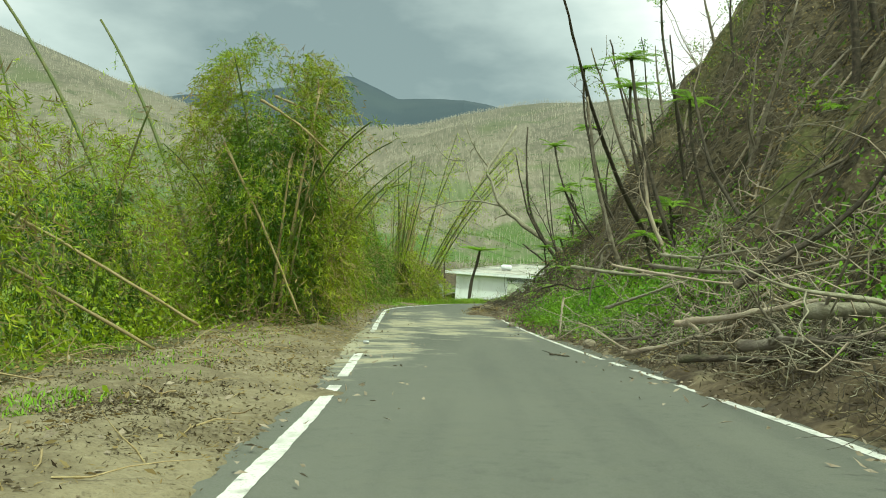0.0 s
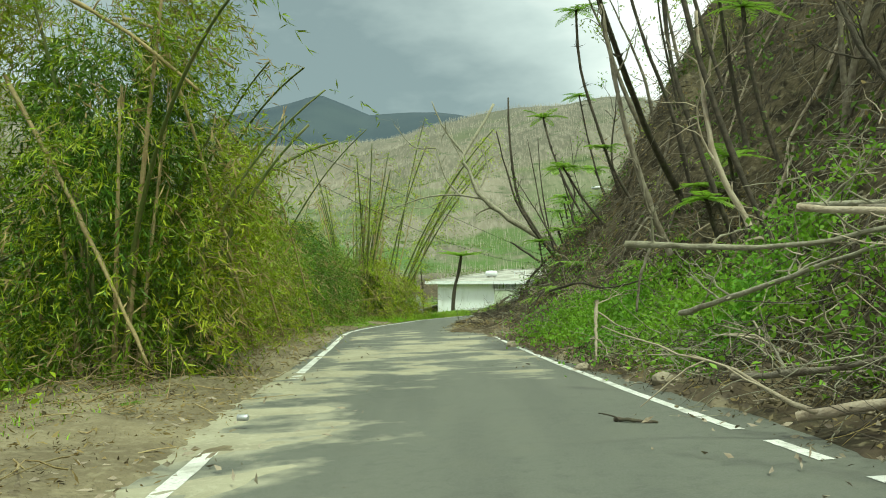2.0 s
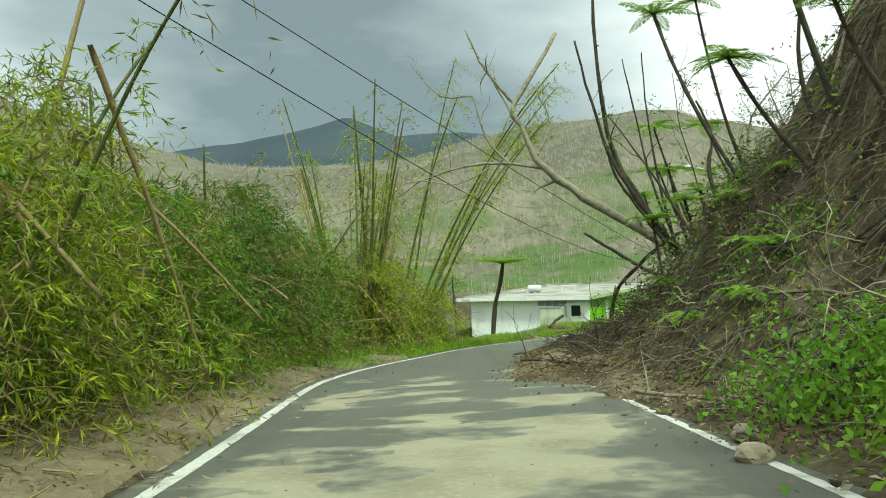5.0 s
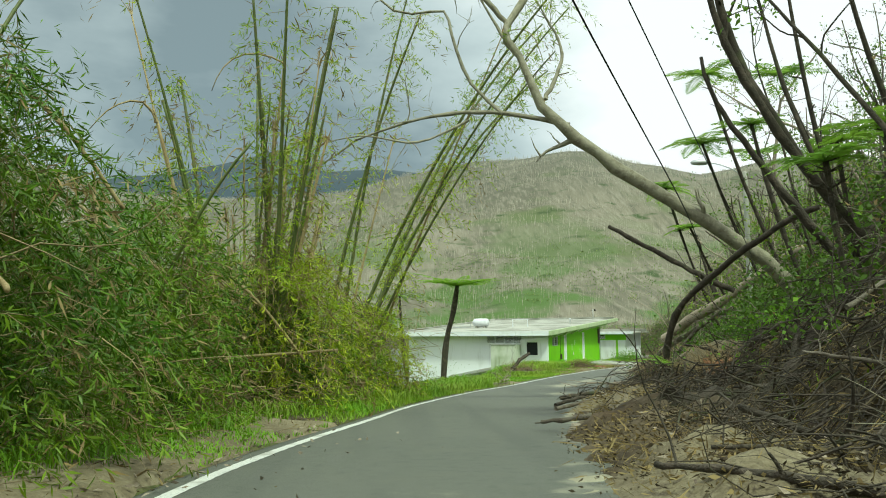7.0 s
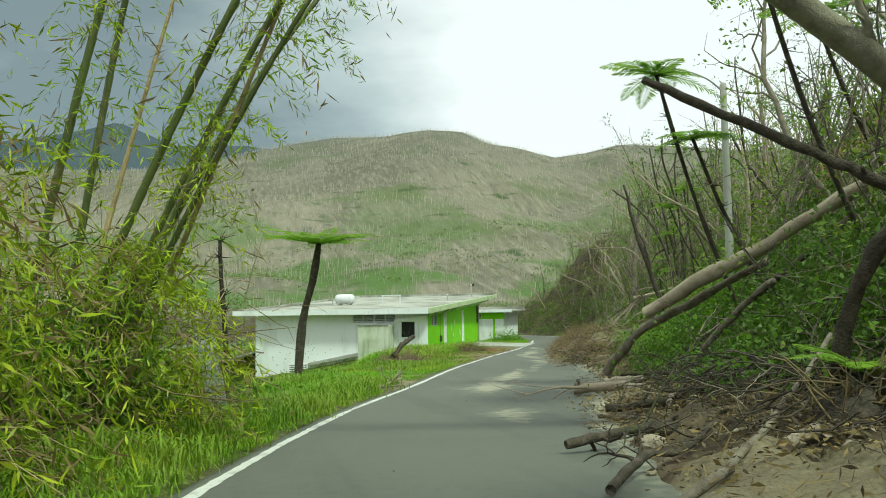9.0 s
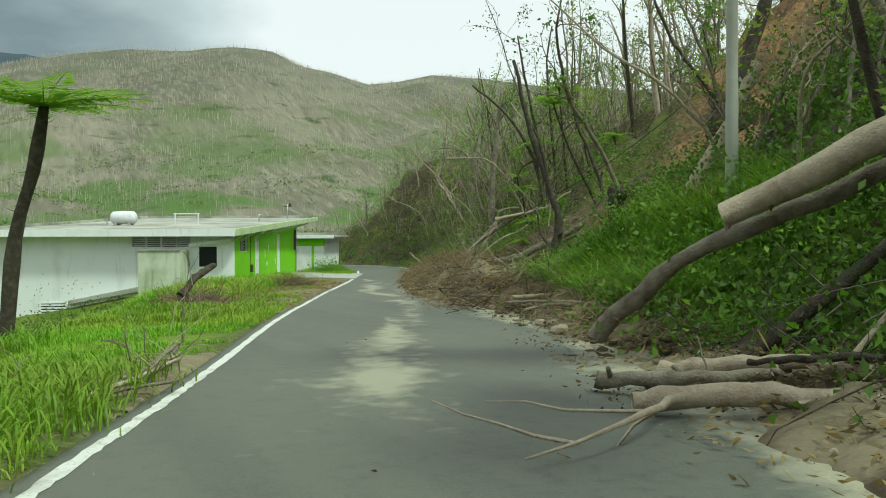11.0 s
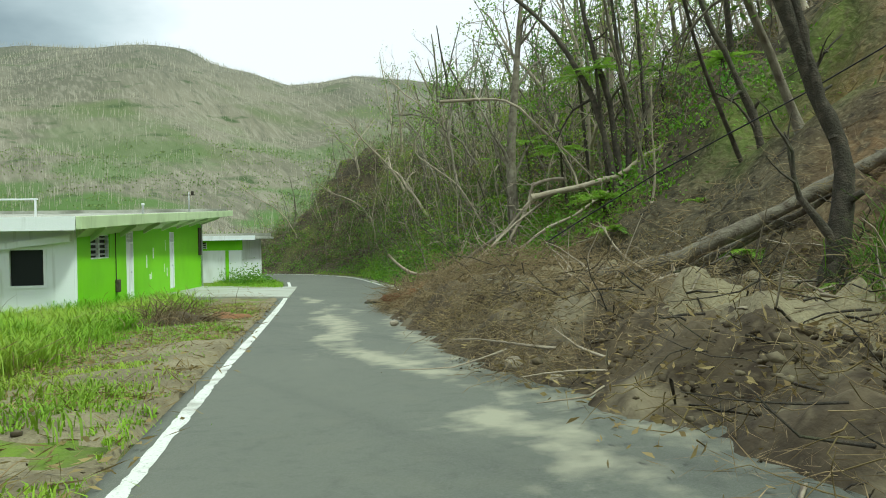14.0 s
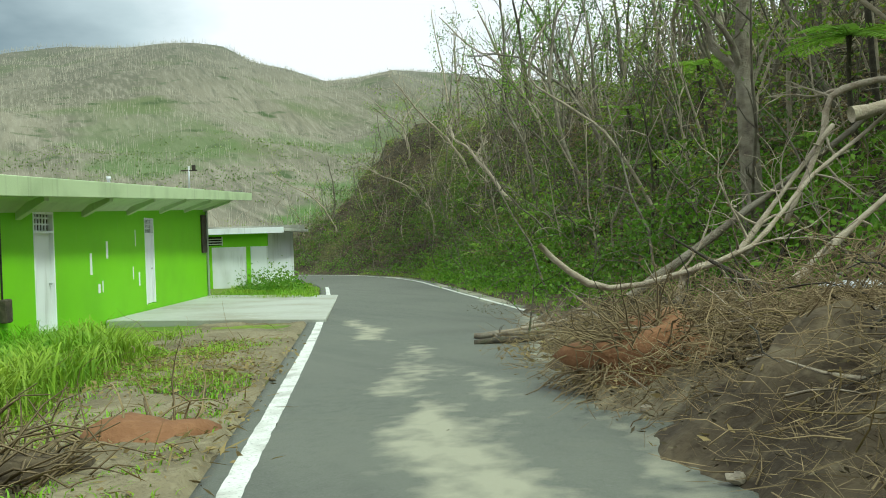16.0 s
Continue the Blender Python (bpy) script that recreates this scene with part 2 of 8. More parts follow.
TRASH = material("pale_plastic", (0.7, 0.72, 0.74), 0.4, ((3, 2, 0.5, 0.8, (0.4, 0.42, 0.45), 0.6),))
RED_SOIL = material("red_clay", (0.19, 0.095, 0.045), 0.95, ((1.5, 5, 0.4, 0.7, (0.2, 0.1, 0.05), 0.8), (12, 4, 0.5, 0.75, (0.26, 0.14, 0.07), 0.6)), 0.9, 12)
FAR_TRUNK = material("distant_bare_trunk", (0.245, 0.23, 0.18), 0.95, ((0.02, 3, 0.4, 0.7, (0.28, 0.262, 0.205), 0.9),), spread=0.5)
FAR_LEAF = material("distant_foliage", (0.15, 0.215, 0.07), 0.9, ((0.02, 3, 0.4, 0.66, (0.20, 0.26, 0.08), 0.9),), spread=0.4, thin=0.3)


def ground_material():
    """soil, grass, red scar and distant forest floor, mixed by what grows where; far off, cloud shade and haze are
    painted in.
    """
    m = bpy.data.materials.new("soil_and_grass")
    m.use_nodes = True
    n, l = m.node_tree.nodes, m.node_tree.links
    b = n["Principled BSDF"]
    b.inputs["Roughness"].default_value, b.inputs["Specular IOR Level"].default_value = 0.95, 0.15
    co = n.new("ShaderNodeTexCoord")
    at = n.new("ShaderNodeAttribute")
    at.attribute_name = "cover"
    sep = n.new("ShaderNodeSeparateColor")
    l.new(at.outputs["Color"], sep.inputs[0])

    def noise_at(scale, detail, low, high, squash=1.0):
        t = n.new("ShaderNodeTexNoise")
        t.inputs["Scale"].default_value, t.inputs["Detail"].default_value = scale, detail
        mp = n.new("ShaderNodeMapping")
        mp.inputs["Scale"].default_value = (1, 1 if squash > 0.2 else squash, squash)
        l.new(co.outputs["Object"], mp.inputs["Vector"])
        l.new(mp.outputs["Vector"], t.inputs["Vector"])
        r = n.new("ShaderNodeMapRange")
        r.inputs["From Min"].default_value, r.inputs["From Max"].default_value = low, high
        l.new(t.outputs["Fac"], r.inputs["Value"])
        return r.outputs["Result"]

    def mix(f, a, c):
        x = n.new("ShaderNodeMix")
        x.data_type = "RGBA"
        l.new(f, x.inputs["Factor"])
        for socket, v in (("A", a), ("B", c)):
            if isinstance(v, tuple):
                x.inputs[socket].default_value = (*v, 1)
            else:
                l.new(v, x.inputs[socket])
        return x.outputs["Result"]

    soil = mix(noise_at(0.9, 6, 0.35, 0.68), (0.112, 0.094, 0.057), (0.046, 0.039, 0.025))
    soil = mix(noise_at(3.2, 6, 0.5, 0.66), soil, (0.028, 0.024, 0.017))
    soil = mix(noise_at(9, 5, 0.55, 0.75), soil, (0.20, 0.175, 0.11))
    turf = mix(noise_at(0.5, 5, 0.38, 0.68), (0.11, 0.19, 0.02), (0.18, 0.24, 0.035))
    turf = mix(noise_at(5, 4, 0.5, 0.75), turf, (0.15, 0.135, 0.066))
    scar = mix(noise_at(0.6, 6, 0.40, 0.62, 0.35), (0.29, 0.165, 0.07), (0.13, 0.088, 0.05))
    scar = mix(noise_at(2.6, 6, 0.48, 0.66, 0.3), scar, (0.085, 0.06, 0.038))
    scar = mix(noise_at(7, 5, 0.55, 0.74), scar, (0.36, 0.26, 0.15))
    wood = mix(noise_at(0.010, 6, 0.42, 0.62), (0.20, 0.185, 0.138), (0.132, 0.126, 0.09))
    wood = mix(noise_at(0.03, 6, 0.46, 0.66, 0.2), wood, (0.12, 0.115, 0.083))
    wood = mix(noise_at(0.50, 4, 0.48, 0.74, 0.16), wood, (0.245, 0.23, 0.178))
    wood = mix(noise_at(0.35, 4, 0.52, 0.76, 0.16), wood, (0.10, 0.098, 0.07))
    wood = mix(noise_at(0.020, 5, 0.55, 0.66), wood, (0.115, 0.135, 0.065))
    out = mix(sep.outputs[0], soil, turf)
    out = mix(sep.outputs[1], out, scar)
    sxyz = n.new("ShaderNodeSeparateXYZ")
    l.new(co.outputs["Object"], sxyz.inputs[0])
    # upper slopes darken with height: the clouds' shadow is put into the colour
    high = n.new("ShaderNodeMapRange")
    high.inputs["From Min"].default_value, high.inputs["From Max"].default_value = 55.0, 140.0
    high.inputs["To Max"].default_value = 0.62
    l.new(sxyz.outputs["Z"], high.inputs["Value"])
    low = n.new("ShaderNodeMapRange")
    low.inputs["From Min"].default_value, low.inputs["From Max"].default_value = 60.0, 5.0
    l.new(sxyz.outputs["Z"], low.inputs["Value"])
    patchy = n.new("ShaderNodeMath")
    patchy.operation = "MULTIPLY"
    l.new(low.outputs["Result"], patchy.inputs[0])
    l.new(noise_at(0.026, 6, 0.45, 0.54), patchy.inputs[1])
    wood = mix(patchy.outputs[0], wood, (0.085, 0.14, 0.04))
    wood = mix(noise_at(0.10, 5, 0.60, 0.72), wood, (0.06, 0.085, 0.035))
    wood = mix(high.outputs["Result"], wood, (0.10, 0.103, 0.085))
    out = mix(sep.outputs[2], out, wood)
    # the range behind is tinted dark blue: distance haze painted into its colour
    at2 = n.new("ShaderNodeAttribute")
    at2.attribute_name = "far_haze"
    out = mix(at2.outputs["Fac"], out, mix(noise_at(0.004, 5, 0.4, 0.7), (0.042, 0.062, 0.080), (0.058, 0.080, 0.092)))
    l.new(out, b.inputs["Base Color"])
    t = n.new("ShaderNodeTexNoise")
    t.inputs["Scale"].default_value, t.inputs["Detail"].default_value = 5.0, 6.0
    l.new(co.outputs["Object"], t.inputs["Vector"])
    u = n.new("ShaderNodeBump")
    u.inputs["Strength"].default_value, u.inputs["Distance"].default_value = 0.9, 0.12
    l.new(t.outputs["Fac"], u.inputs["Height"])
    l.new(u.outputs["Normal"], b.inputs["Normal"])
    return m


SOIL = ground_material()


# ---- mesh helpers ----
def mesh_of(name, verts, faces, mat, smooth=False):
    me = bpy.data.meshes.new(name)
    me.from_pydata([tuple(v) for v in verts], [], [tuple(f) for f in faces])
    me.materials.append(mat)
    if smooth:
        me.polygons.foreach_set("use_smooth", [True] * len(me.polygons))
    me.update()
    return me


def quick_mesh(name, verts, quads, mat, smooth=False):
    """many quads from arrays (n, 3) and (m, 4), or triangles (m, 3)."""
    me = bpy.data.meshes.new(name)
    verts, quads = np.asarray(verts, np.float32), np.asarray(quads, np.int32)
    k = quads.shape[1]
    me.vertices.add(len(verts))
    me.vertices.foreach_set("co", verts.ravel())
    me.loops.add(quads.size)
    me.loops.foreach_set("vertex_index", quads.ravel())
    me.polygons.add(len(quads))
    me.polygons.foreach_set("loop_start", np.arange(0, quads.size, k, dtype=np.int32))
    if smooth:
        me.polygons.foreach_set("use_smooth", np.ones(len(quads), bool))
    me.materials.append(mat)
    me.update(calc_edges=True)
    return me


def part(name, me, parent=None, label=""):
    """links a mesh (or a bmesh with its material already set) as one object under its thing."""
    ob = new(name, me)
    if parent is not None:
        ob.parent = parent
    if label:
        ob["label"] = label
    return ob


def thing(name, at, label, category, group="", turn=0.0, kind=""):
    ob = new(name)
    ob.empty_display_size = 0.2
    ob.matrix_basis = pose(*at, 0, 0, turn)
    return tagged(ob, label, category, group, kind)


def box_mesh(name, mat, *boxes, bevel=0.0):
    """boxes: (x0, y0, z0, x1, y1, z1), joined into one mesh, with softened edges."""
    bm = bmesh.new()
    for x0, y0, z0, x1, y1, z1 in boxes:
        r = bmesh.ops.create_cube(bm, size=1.0)
        for v in r["verts"]:
            v.co = Vector(((x0 + x1) / 2 + v.co.x * (x1 - x0), (y0 + y1) / 2 + v.co.y * (y1 - y0), (z0 + z1) / 2 + v.co.z * (z1 - z0)))
    if bevel:
        bmesh.ops.bevel(bm, geom=bm.edges[:], offset=bevel, segments=1, affect="EDGES")
    me = bpy.data.meshes.new(name)
    bm.to_mesh(me)
    bm.free()
    me.materials.append(mat)
    return me


def fbm(x, y, scale, octaves=4, seed=0):
    """smooth value noise in about -1 .. 1, on arrays."""
    out, amp, tot = np.zeros(np.shape(x)), 1.0, 0.0
    for o in range(octaves):
        u, v = np.asarray(x) * scale + 17.3 * o + seed * 7.7, np.asarray(y) * scale - 9.1 * o + seed * 3.3
        i, j = np.floor(u).astype(np.int64), np.floor(v).astype(np.int64)
        fu, fv = u - i, v - j
        fu, fv = fu * fu * (3 - 2 * fu), fv * fv * (3 - 2 * fv)

        def cell(a, b):
            h = (a * 374761393 + b * 668265263 + (seed + o) * 1442695041) & 0x7FFFFFFF
            h = ((h ^ (h >> 13)) * 1274126177) & 0x7FFFFFFF
            return ((h ^ (h >> 16)) & 0xFFFF) / 32767.5 - 1

        a = cell(i, j) * (1 - fu) + cell(i + 1, j) * fu
        b = cell(i, j + 1) * (1 - fu) + cell(i + 1, j + 1) * fu
        out = out + amp * (a * (1 - fv) + b * fv)
        tot, amp, scale = tot + amp, amp * 0.5, scale * 2.03
    return out / tot


def ease(a, b, x):
    t = np.clip((np.asarray(x, float) - a) / (b - a), 0, 1)
    return t * t * (3 - 2 * t)


# ---- the plan of the road: its left edge line, seen from above ----
EDGE = [(1.6, -60), (1.3, -35), (0.8, -12), (0.18, 4), (-0.06, 10), (-0.32, 15), (-0.75, 22), (-1.3, 29), (-1.75, 35), (-2.1, 40), (-1.95, 43.2), (-1.45, 46.3), (-0.5, 50.3), (0.5, 54.5), (2.15, 60), (4.45, 66), (6.7, 72), (9.3, 78.3), (12.1, 85), (15.05, 92.2), (18.35, 100.3), (22.2, 110), (24.5, 116), (26.6, 122), (27.9, 128), (28.0, 134), (26, 140), (21, 145), (10, 149), (-8, 152), (-30, 154), (-60, 157)]
WIDE = 4.6                          # between the edge lines


def spline(points, step):
    p = np.array(points, float)
    out = []
    for i in range(len(p) - 1):
        a, b, c, d = p[max(i - 1, 0)], p[i], p[i + 1], p[min(i + 2, len(p) - 1)]
        n = max(2, int(np.linalg.norm(c - b) / step))
        t = (np.arange(n) / n)[:, None]
        m0, m1 = (c - a) / 2, (d - b) / 2
        out.append((2 * t**3 - 3 * t**2 + 1) * b + (t**3 - 2 * t**2 + t) * m0 + (-2 * t**3 + 3 * t**2) * c + (t**3 - t**2) * m1)
    out.append(p[-1:])
    return np.vstack(out)


LINE = spline(EDGE, 0.5)
_tan = np.gradient(LINE, axis=0)
for _k in range(3):
    _tan[1:-1] = (_tan[:-2] + _tan[1:-1] * 2 + _tan[2:]) / 4
_tan /= np.linalg.norm(_tan, axis=1)[:, None]
OUT = np.stack([_tan[:, 1], -_tan[:, 0]], 1)          # to the right of the way
_arc = np.concatenate([[0], np.cumsum(np.linalg.norm(np.diff(LINE, axis=0), axis=1))])
_k116 = int(np.argmin(np.abs(LINE[:, 1] - 116) + 100 * (LINE[:, 0] < 20)))
WAY = np.where(np.arange(len(LINE)) <= _k116, LINE[:, 1], 116 + _arc - _arc[_k116])   # y along the road, arc beyond the bend
ROAD_Y = [-60, -30, 1.7, 10, 20, 32, 44, 53, 64, 75, 84, 92, 100, 116, 140, 240]
ROAD_Z = [2.2, 1.1, -0.10, -0.46, -0.86, -1.38, -1.72, -1.98, -2.36, -2.66, -2.92, -3.22, -3.5, -3.9, -4.3, -6.5]


def road_z(way):
    return np.interp(way, ROAD_Y, ROAD_Z)


def tilt(way):
    return np.interp(way, [5, 14, 24, 140], [0.045, 0.045, 0.01, 0.01])


def locate(x, y):
    """signed distance to the right of the left edge line, and the way along it."""
    x, y = np.asarray(x, float), np.asarray(y, float)
    fx, fy = x.ravel(), y.ravel()
    idx = np.empty(fx.size, np.int64)
    for a in range(0, fx.size, 20000):
        dd = (fx[a:a + 20000, None] - LINE[None, :, 0]) ** 2 + (fy[a:a + 20000, None] - LINE[None, :, 1]) ** 2
        idx[a:a + 20000] = dd.argmin(1)
    px, py = LINE[idx, 0], LINE[idx, 1]
    along = (fx - px) * _tan[idx, 0] + (fy - py) * _tan[idx, 1]
    cross = (fx - px) * OUT[idx, 0] + (fy - py) * OUT[idx, 1]
    dist = np.hypot(fx - px, fy - py)
    d = np.where(np.abs(along) > 0.8, np.where(cross >= 0, dist, -dist), cross)
    way = WAY[idx] + np.clip(along, -0.5, 0.5)
    return d.reshape(x.shape), way.reshape(x.shape)


SKY_AZ = [-180, -120, -70, -45, -35, -31, -26, -23, -20, -15, -10, -4.5, -1, 3.4, 7, 11.8, 14.2, 16, 18, 20.5, 23, 25, 30, 40, 70, 120, 180]
SKY_EL = [8, 8.5, 11, 13.5, 13, 12.2, 10.6, 9.9, 9.4, 9.0, 8.9, 9.5, 10.5, 11.2, 11.7, 12.3, 12.1, 11.3, 10.8, 10.0, 10.2, 10.6, 10.3, 9, 8, 8, 8]
FAR_AZ = [-180, -60, -24, -17, -14.5, -11.5, -9.3, -7, -5.7, -1, 3, 10, 20, 60, 180]
FAR_EL = [6, 7, 9.5, 10.3, 10.9, 11.3, 11.8, 11.0, 10.5, 11.2, 10.6, 9, 8, 7, 6]
HUB = (5.0, 48.0, -0.5)


def land(x, y):
    """height of the bare ground, and its cover: grass, red scar, distant forest."""
    x, y = np.asarray(x, float), np.asarray(y, float)
    d, way = locate(x, y)
    zr = road_z(way)
    rough = fbm(x, y, 0.45, 4, 1)
    fine = fbm(x, y, 1.7, 3, 2)
    on = zr + tilt(way) * (np.clip(d, -1, WIDE + 0.6) - WIDE / 2)
    # the bank on the right: a toe, then a steep cut slope that eases towards the top
    u = d - WIDE
    toe = np.interp(way, [0, 12, 25, 34, 42, 50, 58, 68, 74, 84, 90, 94, 100, 118, 135], [1.4, 1.2, 1.5, 1.3, 0.7, 0.9, 1.7, 1.9, 1.5, 1.2, 0.9, 1.2, 1.5, 1.2, 1.2])
    steep = np.interp(way, [0, 14, 28, 45, 56, 66, 73, 78, 84, 90, 96, 110, 130], [1.15, 1.15, 0.78, 0.85, 0.95, 0.95, 0.9, 0.66, 0.6, 0.85, 0.78, 1.0, 1.25]) * (1 - 0.93 * ease(136, 146, way))
    w = np.clip(u - toe, 0, None)
    top = np.interp(way, [0, 30, 60, 80, 96, 104, 112, 122, 130, 140], [19, 17, 15, 14, 10.5, 8.6, 8.2, 8.4, 9.5, 11])
    crown = np.interp(way, [60, 80, 100], [9, 7, 1.6])
    bank = steep * (w * w / (w + 0.5)) + np.interp(way, [0, 14, 24, 46, 54, 60], [0.1, 0.25, 0.9, 0.9, 0.4, 0.0]) * np.clip(w - 3.2, 0, 9) + np.interp(way, [70, 76, 86, 94], [0.0, 0.3, 0.3, 0.0]) * np.clip(w - 6, 0, 12)
    bank = np.where(bank > top, top + crown * (1 - np.exp(-(bank - top) / 14)), bank)
    bank = bank + np.clip(w, 0, 2.5) * ((0.34 + 0.3 * ease(94, 100, way) + 0.4 * ease(60, 50, way)) * rough + (0.2 + 0.12 * ease(60, 50, way)) * fine)
    bank = bank + ease(1.0, 3.0, w) * ease(62, 54, way) * (0.55 * fbm(x, y, 0.5, 4, 61) - 0.35 * np.abs(fbm(x, y, 0.9, 2, 62)))
    shoulder = 0.05 * ease(0.2, 1.0, u) * (1 + 1.2 * fine) + 0.10 * ease(0, 3, u) * (rough + 0.6)
    right = on + bank + shoulder
    # the left side: a verge, then the fall into the valley; past the bamboo a lawn that drops gently
    v = -d
    verge = np.interp(way, [0, 8, 20, 30, 44, 54, 60, 72, 84, 93, 98, 125, 140], [4.6, 4.6, 3.4, 2.6, 2.6, 2.4, 3.0, 3.8, 4.6, 6.2, 24, 26, 8])
    fall = np.interp(way, [0, 40, 60, 80, 95], [0.5, 0.55, 0.5, 0.42, 0.2])
    deep = np.interp(way, [0, 50, 70, 90, 130], [9, 9, 8, 7, 8])
    w = np.clip(v - verge, 0, None)
    drop = deep * (1 - np.exp(-fall * w * w / (w + 1.2) / deep))
    lawn = np.interp(way, [50, 62, 90, 100, 125], [0.0, 0.05, 0.045, 0.0, 0.0]) * np.clip(v - 0.5, 0, 8)
    mound = 0.10 * ease(0.2, 1.4, v) * (rough + 0.9) * np.interp(way, [0, 45, 60, 95, 100], [1.3, 1.0, 0.8, 0.6, 0.0])
    left = on - drop - lawn + mound + 0.05 * fine * ease(0.3, 1.5, v) * np.interp(way, [90, 99], [1, 0])
    near = np.where(d < 0, left, np.where(u > 0, right, on - 0.10))
    near = np.where((d > -0.4) & (d <= WIDE + 0.5), on - 0.10, near)
    # far off: the valley floor, then the slopes up to the skyline and the dark range behind
    rx, ry = x - HUB[0], y - HUB[1]
    r, az = np.hypot(rx, ry), np.degrees(np.arctan2(rx, ry))
    el, el2 = np.interp(az, SKY_AZ, SKY_EL), np.interp(az, FAR_AZ, FAR_EL)
    rs = 820.0
    k = np.clip((r - 95) / (rs - 95), 0, 1)
    ridges = fbm(x, y, 0.0042, 5, 5)
    spurs = np.abs(fbm(x, y, 0.008, 3, 6))
    face = -13 + (np.tan(np.radians(el)) * rs + 13) * (0.30 * k + 0.70 * k * k * (3 - 2 * k)) + (ridges * 30 + spurs * 26 - 12) * k * (1 - k) * 3
    back = np.tan(np.radians(el2)) * 2300 + fbm(x, y, 0.0016, 4, 8) * 60
    sink = np.interp(r, [rs, 1300, 2300, 3000, 3600], [0, 0, 1, 1, 0.9])
    dip = np.interp(r, [rs, 1150, 2300], [1, 0.62, 0.5])
    crest = np.tan(np.radians(el)) * rs + ridges * 9 * np.clip((r - 700) / 120, 0, 1)
    far = np.where(r < rs, face + ridges * 9 * np.clip((r - 700) / 120, 0, 1), crest * dip * (1 - sink) + back * sink)
    f = ease(38, 130, np.abs(d))
    z = near * (1 - f) + far * f
    # what covers it
    patch = fbm(x, y, 0.22, 4, 11)
    grass = ease(-0.15, 0.25, patch + np.interp(way, [0, 30, 52, 58, 74, 82, 92, 100], [-0.55, -0.3, 0.1, 0.6, 0.55, -0.05, 0.1, 0.45])) * ease(0.15, 1.0, v)
    grass = np.maximum(grass, ease(2.5, 6, v) * 0.8)
    grass = np.maximum(grass, ease(-0.1, 0.4, patch + np.interp(way, [0, 40, 56, 66, 74, 84, 98, 104], [-0.25, -0.3, -0.1, 0.0, -0.5, -0.6, -0.45, -0.25])) * ease(0.8, 3, u) * 0.7)
    scar = ease(3.0, 5.0, u + 1.5 * rough) * ease(75, 78, way + rough - 0.12 * np.clip(u - 6, 0, 20)) * (1 - ease(-2, 2, way - 83.5 - 0.75 * np.clip(u - 4, 0, 30) + 2 * rough)) * (1 - ease(26, 34, u))
    scar = scar * (0.55 + 0.45 * ease(-0.2, 0.3, fbm(x, y, 0.5, 3, 14)))
    wood = ease(28, 60, np.abs(d))
    return z, np.stack([grass, scar, wood, np.ones_like(wood)], -1)


def axis(fine_a, fine_b, step, low, high, grow):
    mid = list(np.arange(fine_a, fine_b + step / 2, step))
    a, s = [], step
    p = fine_a
    while p > low:
        s *= grow
        p -= s
        a.append(p)
    b, s = [], step
    p = fine_b
    while p < high:
        s *= grow
        p += s
        b.append(p)
    return np.array(a[::-1] + mid + b)


gx, gy = axis(-12, 36, 0.48, -3300, 3300, 1.06), axis(0, 130, 0.52, -2500, 3600, 1.06)
GX, GY = np.meshgrid(gx, gy)
GZ, COVER = land(GX, GY)
_n, _m = len(gy), len(gx)
_i = (np.arange(_n - 1)[:, None] * _m + np.arange(_m - 1)[None, :]).ravel()
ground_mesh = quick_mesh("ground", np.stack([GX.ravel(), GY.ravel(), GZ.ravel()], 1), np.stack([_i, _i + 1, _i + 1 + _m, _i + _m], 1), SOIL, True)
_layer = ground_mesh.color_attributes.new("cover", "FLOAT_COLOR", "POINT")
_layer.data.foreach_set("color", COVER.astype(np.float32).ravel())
# how strongly the painted haze blue covers the ground, by distance
_haze = ground_mesh.attributes.new("far_haze", "FLOAT", "POINT")
_haze.data.foreach_set("value", ease(1150, 1500, np.hypot(GX - HUB[0], GY - HUB[1])).astype(np.float32).ravel())
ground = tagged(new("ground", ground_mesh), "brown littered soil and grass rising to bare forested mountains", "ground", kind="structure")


def ground_z(x, y):
    return float(land(np.array([x]), np.array([y]))[0][0])


# ---- asphalt and edge lines ----
def ribbon(name, mat, ks, offsets, lift, under=0.0):
    """a strip along the road through the given stations, at the given offsets from the left edge line."""
    o = np.array(offsets)
    i = np.arange(len(LINE))
    lx, ly, ox, oy, wy = (np.interp(ks, i, a)[:, None] for a in (LINE[:, 0], LINE[:, 1], OUT[:, 0], OUT[:, 1], WAY))
    X, Y = lx + ox * o, ly + oy * o
    Z = road_z(wy) + tilt(wy) * (o - WIDE / 2) + lift
    n, m = X.shape
    i = (np.arange(n - 1)[:, None] * m + np.arange(m - 1)[None, :]).ravel()
    verts, quads = np.stack([X.ravel(), Y.ravel(), Z.ravel()], 1), np.stack([i, i + 1, i + 1 + m, i + m], 1)
    if under:
        # sides down to the bed
        low = verts.copy()
        low[:, 2] -= under
        base = len(verts)
        a = np.arange(n - 1) * m
        side = np.concatenate([np.stack([a, a + m, a + m + base, a + base], 1), np.stack([a + m - 1 + m, a + m - 1, a + m - 1 + base, a + m - 1 + m + base], 1)])
        verts, quads = np.vstack([verts, low]), np.vstack([quads, side])
    return quick_mesh(name, verts, quads, mat, not under)


def station(way):
    return int(np.argmin(np.abs(WAY - way)))


ROAD_D = np.concatenate([[-0.36, -0.28], np.arange(-0.1, 4.75, 0.15), [4.9, 5.04, 5.14]])


